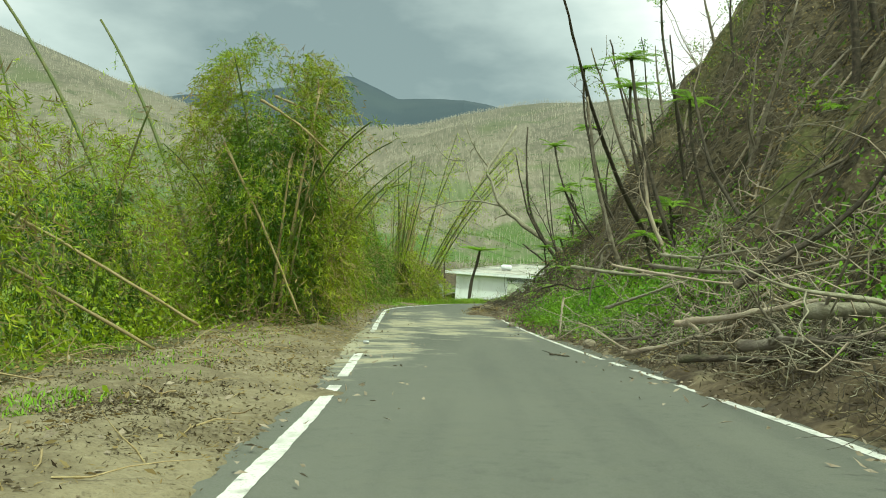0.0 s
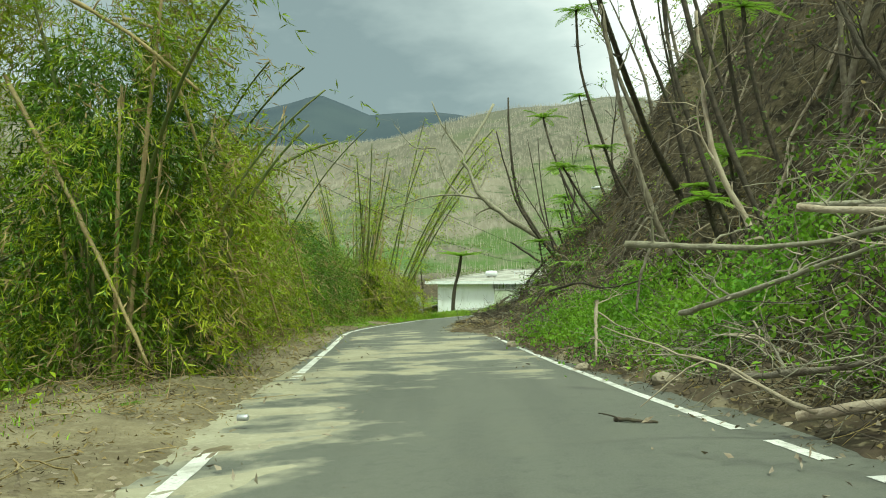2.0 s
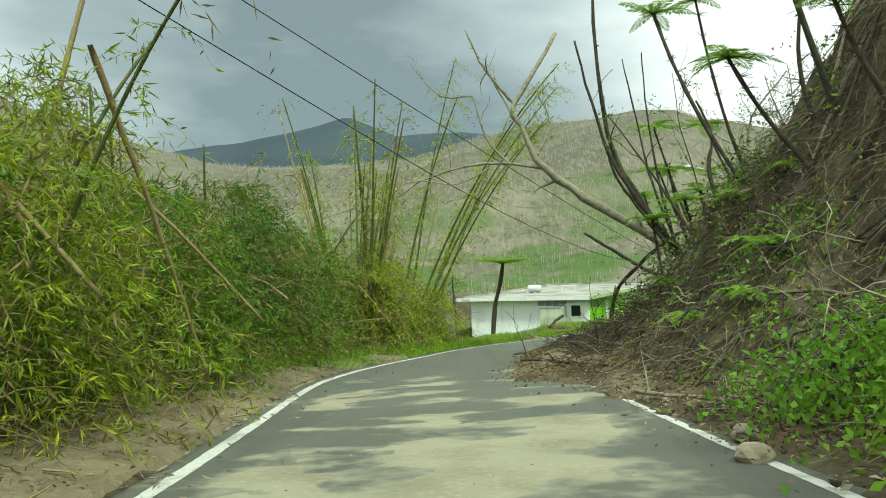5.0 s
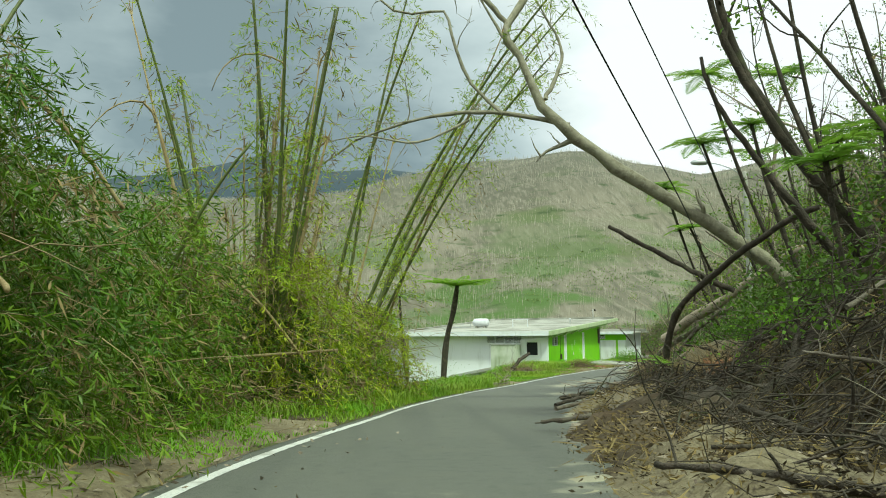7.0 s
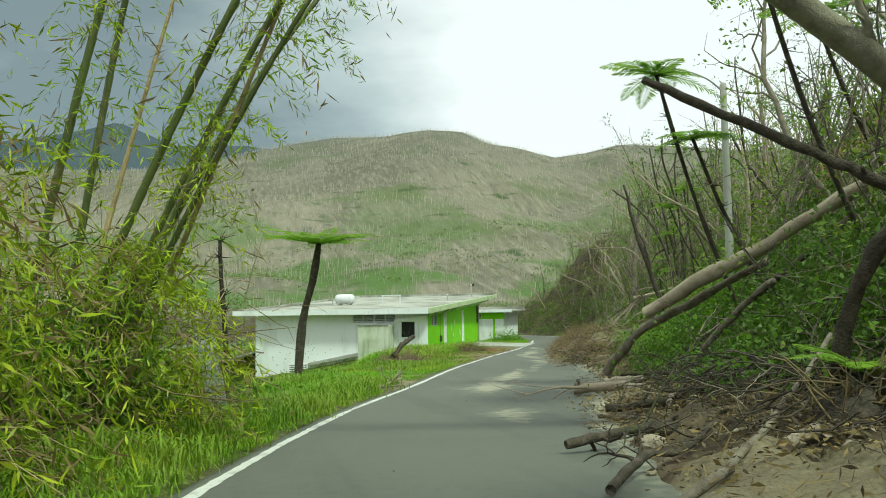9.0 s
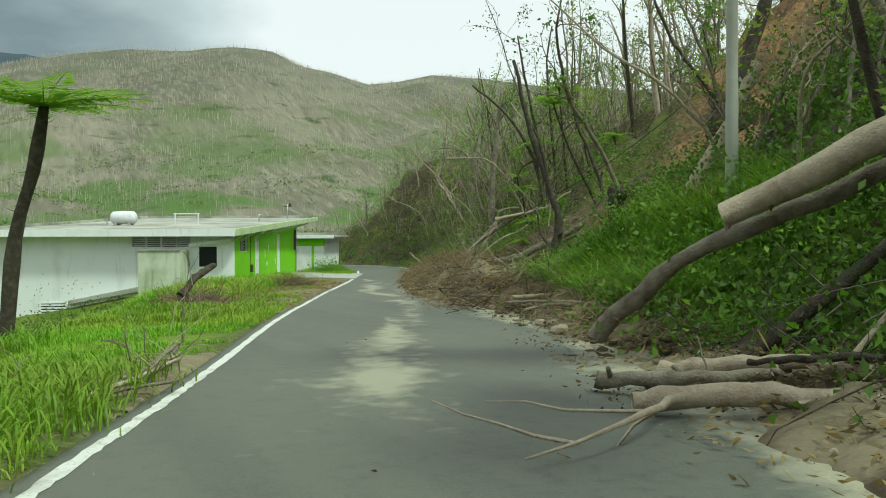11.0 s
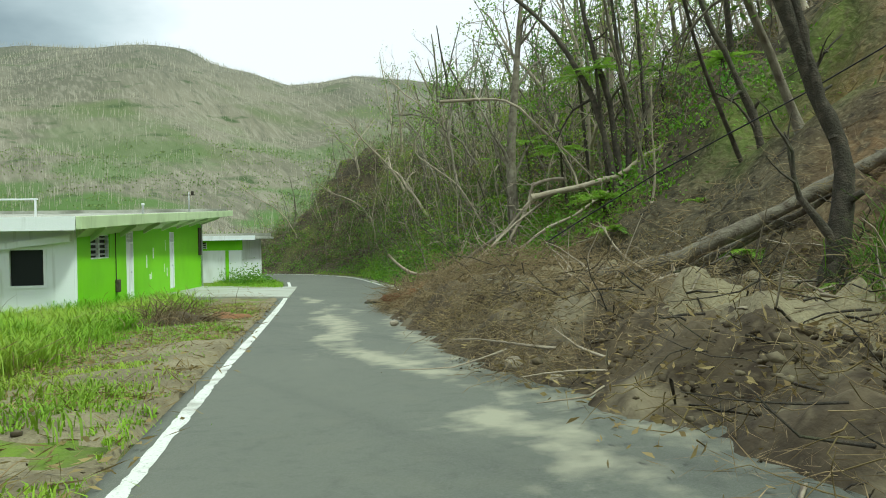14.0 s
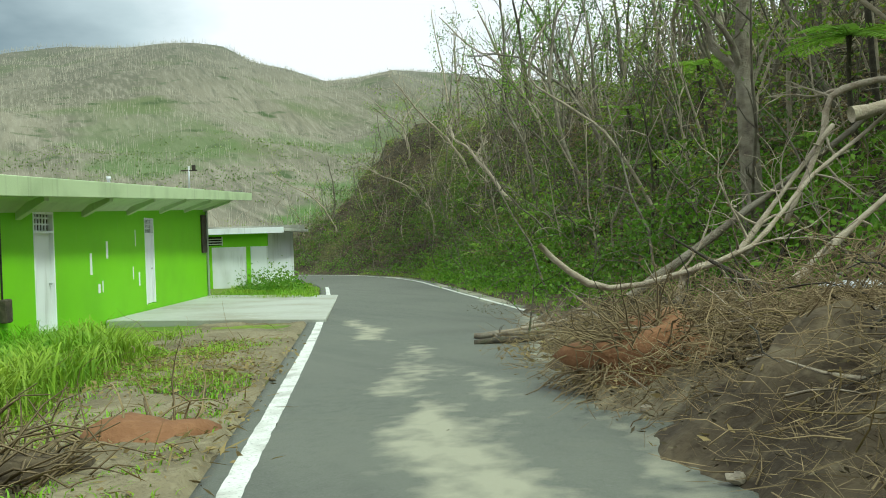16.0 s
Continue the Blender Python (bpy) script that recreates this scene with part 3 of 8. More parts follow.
def silt(X, Y, way, d):
    """how thickly silt lies on the road: streaks drawn out by the wheels, spills from both sides."""
    warp = 0.5 * fbm(X, Y, 0.35, 2, 38)
    across = fbm(X * 0.5 + Y * 0.25, Y * 1.1 - X * 0.35, 1.1, 4, 31)
    along = fbm(d * 1.5 + warp, way * 0.16 + warp, 1.2, 4, 39)
    curl = 0.5 - 3.0 * np.abs(fbm(d * 0.9 + 1.6 * warp, way * 0.22 + 1.2 * warp, 0.9, 3, 40))
    braid = 0.55 - 3.2 * np.abs(fbm(X * 0.42 + Y * 0.18 + 0.8 * warp, Y * 0.95 - X * 0.30 + 1.3 * warp, 0.8, 4, 42))
    streak = np.where(way < 50, across * 0.35 + 0.62 * braid, along * 0.25 + 0.45 * curl) * 0.65 + fbm(X, Y, 0.5, 3, 32) * 0.34 + fbm(X, Y, 3.0, 3, 36) * 0.16
    wheel = -0.18 * np.exp(-((d - 1.35) / 0.35) ** 2) - 0.18 * np.exp(-((d - 2.95) / 0.35) ** 2)
    left_edge = np.interp(way, [0, 8, 14, 20, 27, 30, 42, 58, 62, 140], [-0.5, -0.4, 0.2, 0.55, 0.45, -0.1, -0.6, -0.5, -0.8, -0.9]) - d * np.interp(way, [0, 20, 30], [0.5, 0.3, 0.25])
    cross = np.interp(way, [20, 24, 28, 36, 41, 46, 56, 60, 66, 72, 76, 80, 90, 100, 108], [-0.5, 0.2, 0.36, 0.33, 0.2, -0.6, -0.5, -0.35, -0.3, -0.35, -0.4, -0.35, -0.3, -0.35, -0.8])
    # one drawn-out tongue wanders along the lane past the slide
    dc = np.interp(way, [56, 61, 65, 71, 76, 79, 82, 84, 91, 94, 98, 103], [3.0, 2.4, 1.6, 2.2, 2.8, 2.5, 1.85, 1.42, 1.34, 1.45, 0.95, 0.3])
    half = np.interp(way, [56, 62, 72, 78, 82, 100, 104], [0.7, 0.95, 0.7, 0.4, 0.5, 0.42, 0.3])
    tongue = np.interp(way, [55, 59, 72, 75, 80, 84, 101, 105], [-0.9, 0.16, 0.12, 0.0, 0.35, 0.42, 0.36, -0.9]) - 0.5 * np.abs(d - dc + 0.45 * fbm(X, Y, 0.55, 3, 50)) / half
    cross = np.maximum(cross, tongue)
    side = np.where(way > 40, 0.22 - 1.3 * np.clip(np.interp(way, *REACH) - d, 0, 2), -0.9)
    clear = -0.6 * ease(0.8, 0.15, d) * ease(48, 52, way) - 0.35 * ease(0.5, 0.1, d) * ease(22, 26, way) - 0.4 * ease(4.1, 4.5, d) * ease(39, 35, way) - 0.14 * ease(72, 78, way) - 0.06 * ease(50, 44, way)
    return clear + streak + wheel + np.maximum(np.maximum(left_edge, cross), side)


REACH = ([-5, 20, 34, 38, 41, 45, 51, 56, 60, 67, 73, 76, 81, 86, 91, 95, 99, 103, 125], [4.9, 4.8, 4.7, 4.6, 3.6, 3.5, 3.3, 3.7, 4.0, 4.5, 4.3, 3.5, 2.5, 2.35, 2.7, 3.3, 4.3, 4.9, 5.0])
ROAD_K = np.concatenate([np.arange(2, station(0)), np.arange(station(0), station(112), 0.25), np.arange(station(112), len(LINE) - 2)])
road_mesh = ribbon("road", ASPHALT, ROAD_K, ROAD_D, 0.0, 0.14)
_v = np.empty(len(road_mesh.vertices) * 3, np.float32)
road_mesh.vertices.foreach_get("co", _v)
_v = _v.reshape(-1, 3)
_d, _w = np.tile(ROAD_D, 2 * len(ROAD_K)), np.tile(np.repeat(np.interp(ROAD_K, np.arange(len(LINE)), WAY), len(ROAD_D)), 2)
_film = road_mesh.attributes.new("film", "FLOAT", "POINT")
_film.data.foreach_set("value", np.clip(0.12 + 0.10 * ease(12, 18, _w) * ease(38, 32, _w) + 0.28 * ease(50, 60, _w) + 0.85 * silt(_v[:, 0], _v[:, 1], _w, _d), 0, 1).astype(np.float32))
road = tagged(new("road", road_mesh), "narrow worn grey asphalt road with dried mud", "road", kind="structure")
LINE_LEFT = ([0, 10, 16, 24, 32, 45, 54, 82, 95, 112], [0.10, 0.10, 0.03, -0.05, -0.10, -0.07, -0.18, -0.17, -0.09, -0.04])
LINE_RIGHT = ([5, 9, 13, 17, 20, 25, 31, 36, 100, 110], [4.96, 4.92, 4.76, 4.65, 4.62, 4.74, 4.93, 5.0, 4.8, 4.62])


def edge_line(way0, way1, table, half, wear, seed):
    """a band of paint whose edges are chipped and overrun by grit."""
    rng = np.random.default_rng(seed)
    kk = np.arange(station(way0), station(way1), 0.2)
    i = np.arange(len(LINE))
    lx, ly, ox, oy, wy = (np.interp(kk, i, a) for a in (LINE[:, 0], LINE[:, 1], OUT[:, 0], OUT[:, 1], WAY))
    mid = np.interp(wy, *table)
    chip = wear * np.interp(wy, [20, 50, 56, 80, 90], [0.35, 0.45, 1.0, 0.9, 0.3])
    half = half * np.interp(wy, [0, 45, 55, 80, 92], [1.0, 0.95, 0.72, 0.75, 1.0])
    sides = []
    for sign in (-1, 1):
        sides.append(mid + sign * half * (1 - chip * np.clip(0.4 * fbm(lx, ly, 1.5, 3, seed + sign) + 0.5 * rng.random(len(kk)) ** 2, -0.1, 0.9)))
    o = np.stack(sides, 1)
    X, Y = lx[:, None] + ox[:, None] * o, ly[:, None] + oy[:, None] * o
    Z = (road_z(wy) - tilt(wy) * WIDE / 2)[:, None] + tilt(wy)[:, None] * o + 0.005
    q = np.arange(len(kk) - 1) * 2
    ob = new("edge_line", quick_mesh("edge_line", np.stack([X.ravel(), Y.ravel(), Z.ravel()], 1), np.stack([q, q + 1, q + 3, q + 2], 1), LINE_PAINT))
    return tagged(ob, "worn white painted edge line on the asphalt", "road marking", kind="structure")


for _k, (a, b) in enumerate(((-40, 12.4), (13.6, 17.2), (23.5, 121))):
    edge_line(a, b, LINE_LEFT, 0.085, 0.8, 20 + _k)
for _k, (a, b) in enumerate(((-40, 12.8), (13.6, 15.0), (15.6, 16.6), (17.1, 38.2), (101, 142))):
    edge_line(a, b, LINE_RIGHT, 0.065, 0.9, 30 + _k)


# ---- the long house by the road ----
# local axes: x across the white gable front towards the road, y away along the green wall
HOUSE_AT, HOUSE_TURN = (10.6, 95.35), math.degrees(math.atan2(-8.87, 20.6))


def prism(name, mat, corners, bevel=0.0):
    """a block from 8 corners: four below, four above, in the same order."""
    bm = bmesh.new()
    v = [bm.verts.new(c) for c in corners]
    for f in ((3, 2, 1, 0), (4, 5, 6, 7), (0, 1, 5, 4), (1, 2, 6, 5), (2, 3, 7, 6), (3, 0, 4, 7)):
        bm.faces.new([v[i] for i in f])
    if bevel:
        bmesh.ops.bevel(bm, geom=bm.edges[:], offset=bevel, segments=1, affect="EDGES")
    me = bpy.data.meshes.new(name)
    bm.to_mesh(me)
    bm.free()
    me.materials.append(mat)
    return me


def turned(name, mat, profile, seg=16, axis_x=False):
    """a body of revolution from (radius, height) pairs."""
    verts, faces = [], []
    for r, z in profile:
        for k in range(seg):
            a = 2 * math.pi * k / seg
            p = (r * math.cos(a), r * math.sin(a), z)
            verts.append((z, p[0], p[1]) if axis_x else p)
    for i in range(len(profile) - 1):
        for k in range(seg):
            faces.append((i * seg + k, i * seg + (k + 1) % seg, (i + 1) * seg + (k + 1) % seg, (i + 1) * seg + k))
    faces += [tuple(range(seg))[::-1], tuple(range((len(profile) - 1) * seg, len(profile) * seg))]
    return mesh_of(name, verts, faces, mat, True)


def pierced(name, mat, axis_x, u0, u1, z0, z1, a, b, cuts):
    """one wall sheet with thickness and openings. It runs along x (axis_x) or y from u0 to u1, between a and b across; cuts: (u, u, z, z)."""
    us = sorted({u0, u1, *[c for k in cuts for c in k[:2]]})
    zs = sorted({z0, z1, *[c for k in cuts for c in k[2:]]})

    def solid(i, j):
        if not (0 <= i < len(us) - 1 and 0 <= j < len(zs) - 1):
            return False
        u, z = (us[i] + us[i + 1]) / 2, (zs[j] + zs[j + 1]) / 2
        return not any(c[0] < u < c[1] and c[2] < z < c[3] for c in cuts)

    ids, verts, faces = {}, [], []

    def at(i, j, w):
        if (i, j, w) not in ids:
            ids[i, j, w] = len(verts)
            verts.append((us[i], (a, b)[w], zs[j]) if axis_x else ((a, b)[w], us[i], zs[j]))
        return ids[i, j, w]

    for i in range(len(us) - 1):
        for j in range(len(zs) - 1):
            if not solid(i, j):
                continue
            for w in (0, 1):
                faces.append([at(i, j, w), at(i + 1, j, w), at(i + 1, j + 1, w), at(i, j + 1, w)])
            for di, dj, p, q in ((-1, 0, (0, 0), (0, 1)), (1, 0, (1, 0), (1, 1)), (0, -1, (0, 0), (1, 0)), (0, 1, (0, 1), (1, 1))):
                if not solid(i + di, j + dj):
                    faces.append([at(i + p[0], j + p[1], 0), at(i + q[0], j + q[1], 0), at(i + q[0], j + q[1], 1), at(i + p[0], j + p[1], 1)])
    me = mesh_of(name, verts, faces, mat)
    bm = bmesh.new()
    bm.from_mesh(me)
    bmesh.ops.recalc_face_normals(bm, faces=bm.faces)
    bm.to_mesh(me)
    bm.free()
    return me


def build_house():
    h = thing("house", (HOUSE_AT[0], HOUSE_AT[1], -3.35), "long flat-roofed concrete house with white gable and green front", "house", turn=HOUSE_TURN)
    W, L = 11.2, 22.4

    def up(y):
        return 2.5 + 0.040 * y

    # white gable, pierced by the louvre strip and a low service window
    part("gable_wall", pierced("gable_wall", WHITE_PAINT, True, -W, 0, -2.6, 2.5, 0, 0.2, [(-4.8, -1.95, 1.86, 2.4), (-1.7, -0.7, 0.85, 1.95)]), h, "weathered white wall")
    part("side_wall", box_mesh("side_wall", WHITE_PAINT, (-W, 0.2, -2.6, -W + 0.2, L, 2.6)), h)
    part("rear_wall", box_mesh("rear_wall", WHITE_PAINT, (-W, L - 0.2, -2.4, 0, L, 3.2)), h)
    # louvre vents: a frame in four bays, slats, a near-black sheet painted as the unlit room
    vent = part("louvre_window", box_mesh("louvre_window", DARK_INSIDE, (-4.8, 0.17, 1.86, -1.95, 0.19, 2.4)), h, "white framed louvre window, dark inside")
    for x in (-4.76, -4.08, -3.37, -2.66, -1.99):
        part("mullion", box_mesh("mullion", WHITE_PAINT, (x - 0.035, 0.02, 1.86, x + 0.035, 0.16, 2.4)), vent)
    slat = prism("slat", WHITE_PAINT, [(-5.33, 0.02, -0.03), (-2.62, 0.02, -0.03), (-2.62, 0.14, 0.03), (-5.33, 0.14, 0.03), (-5.33, 0.02, -0.015), (-2.62, 0.02, -0.015), (-2.62, 0.14, 0.045), (-5.33, 0.14, 0.045)])
    for k in range(5):
        s = part("slat", slat, vent)
        s.location = (0.6, 0, 1.92 + 0.102 * k)
    win = part("window", box_mesh("window", WHITE_PAINT, (-1.7, -0.03, 0.85, -1.62, 0.15, 1.95), (-0.78, -0.03, 0.85, -0.7, 0.15, 1.95), (-1.62, -0.03, 1.86, -0.78, 0.15, 1.95), (-1.62, -0.03, 0.85, -0.78, 0.15, 0.92)), h, "white framed window with dark glass")
    part("pane", box_mesh("pane", DARK_INSIDE, (-1.62, 0.07, 0.92, -0.78, 0.09, 1.86)), win)
    low = part("lower_window", box_mesh("lower_window", WHITE_PAINT, (-9.0, -0.04, -1.45, -8.92, 0.01, -0.7), (-7.78, -0.04, -1.45, -7.7, 0.01, -0.7), (-8.92, -0.04, -0.76, -7.78, 0.01, -0.7)), h, "white louvred lower window")
    for k in range(6):
        part("slat", box_mesh("slat", WHITE_PAINT, (-8.92, -0.03, -1.4 + 0.13 * k, -7.78, 0.0, -1.32 + 0.13 * k)), low)
    part("dark_back", box_mesh("dark_back", DARK_INSIDE, (-8.92, -0.012, -1.43, -7.78, -0.004, -0.72)), low)
    # a sloping plinth ledge along the gable
    part("ledge", prism("ledge", CONCRETE, [(-7.6, -0.25, -0.82), (-3.9, -0.25, -0.15), (-3.9, 0, -0.15), (-7.6, 0, -0.82), (-7.6, -0.25, -0.62), (-3.9, -0.25, 0.1), (-3.9, 0, 0.1), (-7.6, 0, -0.62)], 0.02), h, "grey stained ledge")
    # green front: wall with three openings
    cuts = [(1.5, 3.6, 1.55, 2.27), (5.65, 6.65, -0.02, 2.4), (13.35, 14.35, -0.02, 2.45)]
    part("front_wall", pierced("front_wall", GREEN_PAINT, False, 0.2, L, -0.6, 2.62, -0.2, 0, cuts), h, "lime green wall with flaking paint")
    part("upper_wall", prism("upper_wall", GREEN_PAINT, [(-0.2, 0.2, 2.61), (0.003, 0.2, 2.61), (0.003, L, 2.61), (-0.2, L, 2.61), (-0.2, 0.2, 2.62), (0.003, 0.2, 2.62), (0.003, L, up(L) + 0.02), (-0.2, L, up(L) + 0.02)]), h)
    w = part("window", box_mesh("window", WHITE_PAINT, (-0.14, 1.5, 1.55, -0.04, 1.54, 2.27), (-0.14, 3.56, 1.55, -0.04, 3.6, 2.27), (-0.14, 1.54, 2.23, -0.04, 3.56, 2.27), (-0.14, 1.54, 1.55, -0.04, 3.56, 1.59), (-0.14, 2.53, 1.59, -0.04, 2.57, 2.23)), h, "white louvred window in the green wall")
    part("dark_back", box_mesh("dark_back", DARK_INSIDE, (-0.18, 1.54, 1.59, -0.15, 3.56, 2.23)), w)
    for k in range(4):
        part("slat", box_mesh("slat", GALVANISED, (-0.12, 1.54, 1.65 + 0.155 * k, -0.06, 3.56, 1.71 + 0.155 * k)), w)
    for y0, tall in ((5.65, 2.4), (13.35, 2.45)):
        d = part("door", box_mesh("door", WHITE_PAINT, (-0.12, y0 + 0.05, 0.0, -0.07, y0 + 0.95, 1.98), (-0.14, y0, 0.0, 0.012, y0 + 0.05, tall), (-0.14, y0 + 0.95, 0.0, 0.012, y0 + 1.0, tall), (-0.14, y0 + 0.05, tall - 0.05, 0.012, y0 + 0.95, tall), (-0.14, y0 + 0.05, 1.98, 0.012, y0 + 0.95, 2.03), bevel=0.006), h, "white door with a grille light above")
        part("grille_back", box_mesh("grille_back", DARK_INSIDE, (-0.1, y0 + 0.05, 2.03, -0.09, y0 + 0.95, tall - 0.05)), d)
        bars = []
        for k in range(5):
            bars.append((-0.085, y0 + 0.17 + 0.15 * k, 2.03, -0.06, y0 + 0.2 + 0.15 * k, tall - 0.05))
        bars += [(-0.083, y0 + 0.05, 2.14, -0.062, y0 + 0.95, 2.17), (-0.083, y0 + 0.05, 2.26, -0.062, y0 + 0.95, 2.29)]
        part("grille", box_mesh("grille", WHITE_PAINT, *bars), d)
        part("door_knob", box_mesh("door_knob", GALVANISED, (-0.07, y0 + 0.85, 0.97, -0.01, y0 + 0.9, 1.02), bevel=0.015), d)
    part("shutter", box_mesh("shutter", DARK_BARK, (0.006, L - 1.1, 1.3, 0.06, L - 0.25, 2.75), bevel=0.01), h, "dark board shutter hanging at the corner")
    part("downpipe", box_mesh("downpipe", GALVANISED, (0.01, L - 0.12, -0.4, 0.09, L - 0.04, 3.2), bevel=0.02), h, "grey drain pipe")
    meter = part("meter_box", box_mesh("meter_box", DARK_BARK, (0.006, 4.1, 0.45, 0.13, 4.35, 0.85), bevel=0.02), h, "dark meter box with a cable")
    part("conduit", box_mesh("conduit", CABLE, (0.01, 4.2, 0.85, 0.03, 4.23, 2.6)), meter)
    # roof slab, rising gently along the house and shading the front
    x0, x1, y0, y1 = -W - 1.2, 1.15, -0.75, 26.4
    part("roof", prism("roof", ROOF_SLAB, [(x0, y0, up(y0)), (x1 - 0.9, y0, up(y0)), (x1, y1, up(y1)), (x0, y1, up(y1)), (x0, y0, up(y0) + 0.16), (x1 - 0.9, y0, up(y0) + 0.16), (x1, y1, up(y1) + 0.2), (x0, y1, up(y1) + 0.2)], 0.02), h, "flat concrete roof slab with dark stains")
    part("gable_fascia", prism("gable_fascia", WHITE_PAINT, [(x0, y0 - 0.06, up(y0) - 0.1), (0.25, y0 - 0.06, up(y0) - 0.12), (0.25, y0, up(y0) - 0.12), (x0, y0, up(y0) - 0.1), (x0, y0 - 0.06, up(y0) + 0.2), (0.25, y0 - 0.06, up(y0) + 0.24), (0.25, y0, up(y0) + 0.24), (x0, y0, up(y0) + 0.2)]), h, "white roof edge, chipped")
    part("eave", prism("eave", PALE_GREEN, [(0.26, y0, up(y0) - 0.1), (0.4, y0, up(y0) - 0.1), (x1 + 0.12, y1 + 0.05, up(y1) - 0.06), (x1 + 0.004, y1 + 0.05, up(y1) - 0.06), (0.26, y0, up(y0) + 0.24), (0.4, y0, up(y0) + 0.24), (x1 + 0.12, y1 + 0.05, up(y1) + 0.26), (x1 + 0.004, y1 + 0.05, up(y1) + 0.26)], 0.01), h, "pale green roof edge, streaked")
    part("soffit", prism("soffit", PALE_GREEN, [(0.006, 0.2, up(0.2) - 0.34), (0.28, 0.2, up(0.2) - 0.10), (1.0, y1 - 3.4, up(y1 - 3.4) - 0.08), (0.006, y1 - 3.4, up(y1 - 3.4) - 0.42), (0.006, 0.2, up(0.2) - 0.003), (0.28, 0.2, up(0.2) - 0.003), (1.0, y1 - 3.4, up(y1 - 3.4) - 0.003), (0.006, y1 - 3.4, up(y1 - 3.4) - 0.003)]), h, "pale sloping soffit under the eave")
    for k in range(7):
        y = 1.5 + 3.4 * k
        part("beam", prism("beam", PALE_GREEN, [(-0.02, y, up(y) - 0.50), (0.36 + 0.03 * y, y, up(y) - 0.16), (0.36 + 0.03 * y, y + 0.22, up(y) - 0.16), (-0.02, y + 0.22, up(y) - 0.50), (-0.02, y, up(y) - 0.003), (0.36 + 0.03 * y, y, up(y) - 0.003), (0.36 + 0.03 * y, y + 0.22, up(y) - 0.003), (-0.02, y + 0.22, up(y) - 0.003)]), h)
    part("parapet", prism("parapet", ROOF_SLAB, [(-W - 0.9, y0 + 0.5, up(y0) + 0.155), (-W - 0.7, y0 + 0.5, up(y0) + 0.155), (-W - 0.7, y1 - 0.3, up(y1) + 0.19), (-W - 0.9, y1 - 0.3, up(y1) + 0.19), (-W - 0.9, y0 + 0.5, up(y0) + 0.3), (-W - 0.7, y0 + 0.5, up(y0) + 0.3), (-W - 0.7, y1 - 0.3, up(y1) + 0.36), (-W - 0.9, y1 - 0.3, up(y1) + 0.36)]), h)
    part("rear_parapet", box_mesh("rear_parapet", ROOF_SLAB, (-W - 0.7, y1 - 0.5, up(y1) + 0.19, x1 - 0.2, y1 - 0.3, up(y1) + 0.36)), h)
    # lean-to roof on the valley side
    lean = part("lean_to", prism("lean_to", GALVANISED, [(-13.9, -1.6, -0.75), (-11.25, -1.6, -0.05), (-11.25, 4.5, 0.3), (-13.9, 4.5, -0.6), (-13.9, -1.6, -0.68), (-11.25, -1.6, 0.02), (-11.25, 4.5, 0.37), (-13.9, 4.5, -0.53)]), h, "grey metal lean-to roof")
    for y in (-1.4, 4.2):
        part("post", box_mesh("post", CONCRETE, (-13.7, y, -4.0, -13.55, y + 0.15, -0.68)), lean)
    # paint drips on the green wall, white patches
    rnd = random.Random(4)
    for k in range(7):
        y, z, t = 8.4 + 4.8 * rnd.random(), 0.45 + 1.5 * rnd.random(), 0.12 + 0.4 * rnd.random()
        part("bare_patch", box_mesh("bare_patch", WHITE_PAINT, (0.002, y, z, 0.005, y + 0.05 + 0.12 * rnd.random(), z + t)), h)
    return h


house = build_house()


def on_house(x, y, z):
    a = radians(HOUSE_TURN)
    return (HOUSE_AT[0] + x * math.cos(a) - y * math.sin(a), HOUSE_AT[1] + x * math.sin(a) + y * math.cos(a), -3.35 + z)


# things on the roof
tank = thing("water_tank", on_house(-7.6, 7.5, 2.98), "white cylindrical water tank lying on the roof", "water tank", turn=HOUSE_TURN)
part("tank_body", turned("tank_body", TRASH, [(0.02, -0.72), (0.24, -0.68), (0.35, -0.56), (0.37, 0.0), (0.35, 0.56), (0.24, 0.68), (0.02, 0.72)], 20, True), tank).location = (0, 0, 0.42)
for x in (-0.45, 0.3):
    part("cradle", box_mesh("cradle", CONCRETE, (x, -0.4, -0.03, x + 0.14, 0.4, 0.14), bevel=0.01), tank)
part("pipe", box_mesh("pipe", GALVANISED, (-2.6, -0.03, 0.02, -0.9, 0.03, 0.08), (-0.96, -0.03, 0.08, -0.9, 0.03, 0.35)), tank)
rack = thing("roof_rack", on_house(-5.0, 8.2, 2.98), "white pipe frame standing on the flat roof", "pipe frame", turn=HOUSE_TURN)
for x in (0, 1.3):
    part("upright", box_mesh("upright", TRASH, (x, 0, 0, x + 0.06, 0.06, 0.62)), rack)
part("crossbar", box_mesh("crossbar", TRASH, (-0.05, 0.002, 0.62, 1.41, 0.058, 0.68), bevel=0.01), rack)
antenna = thing("roof_mast", on_house(-0.6, 22.5, 3.56), "grey roof mast with small brackets", "mast", turn=HOUSE_TURN)
part("pole", turned("pole", GALVANISED, [(0.035, 0.0), (0.035, 1.15)], 8), antenna)
part("bracket", box_mesh("bracket", DARK_BARK, (-0.3, -0.03, 0.95, 0.32, 0.03, 1.0), (0.12, -0.05, 1.0, 0.26, 0.05, 1.18), bevel=0.01), antenna)
stub = thing("vent_pipe", on_house(-1.4, 15.0, 3.26), "short white vent pipe on the roof", "pipe", turn=HOUSE_TURN)
part("tube", turned("tube", TRASH, [(0.05, 0.0), (0.05, 0.4), (0.07, 0.42), (0.07, 0.5)], 10), stub)

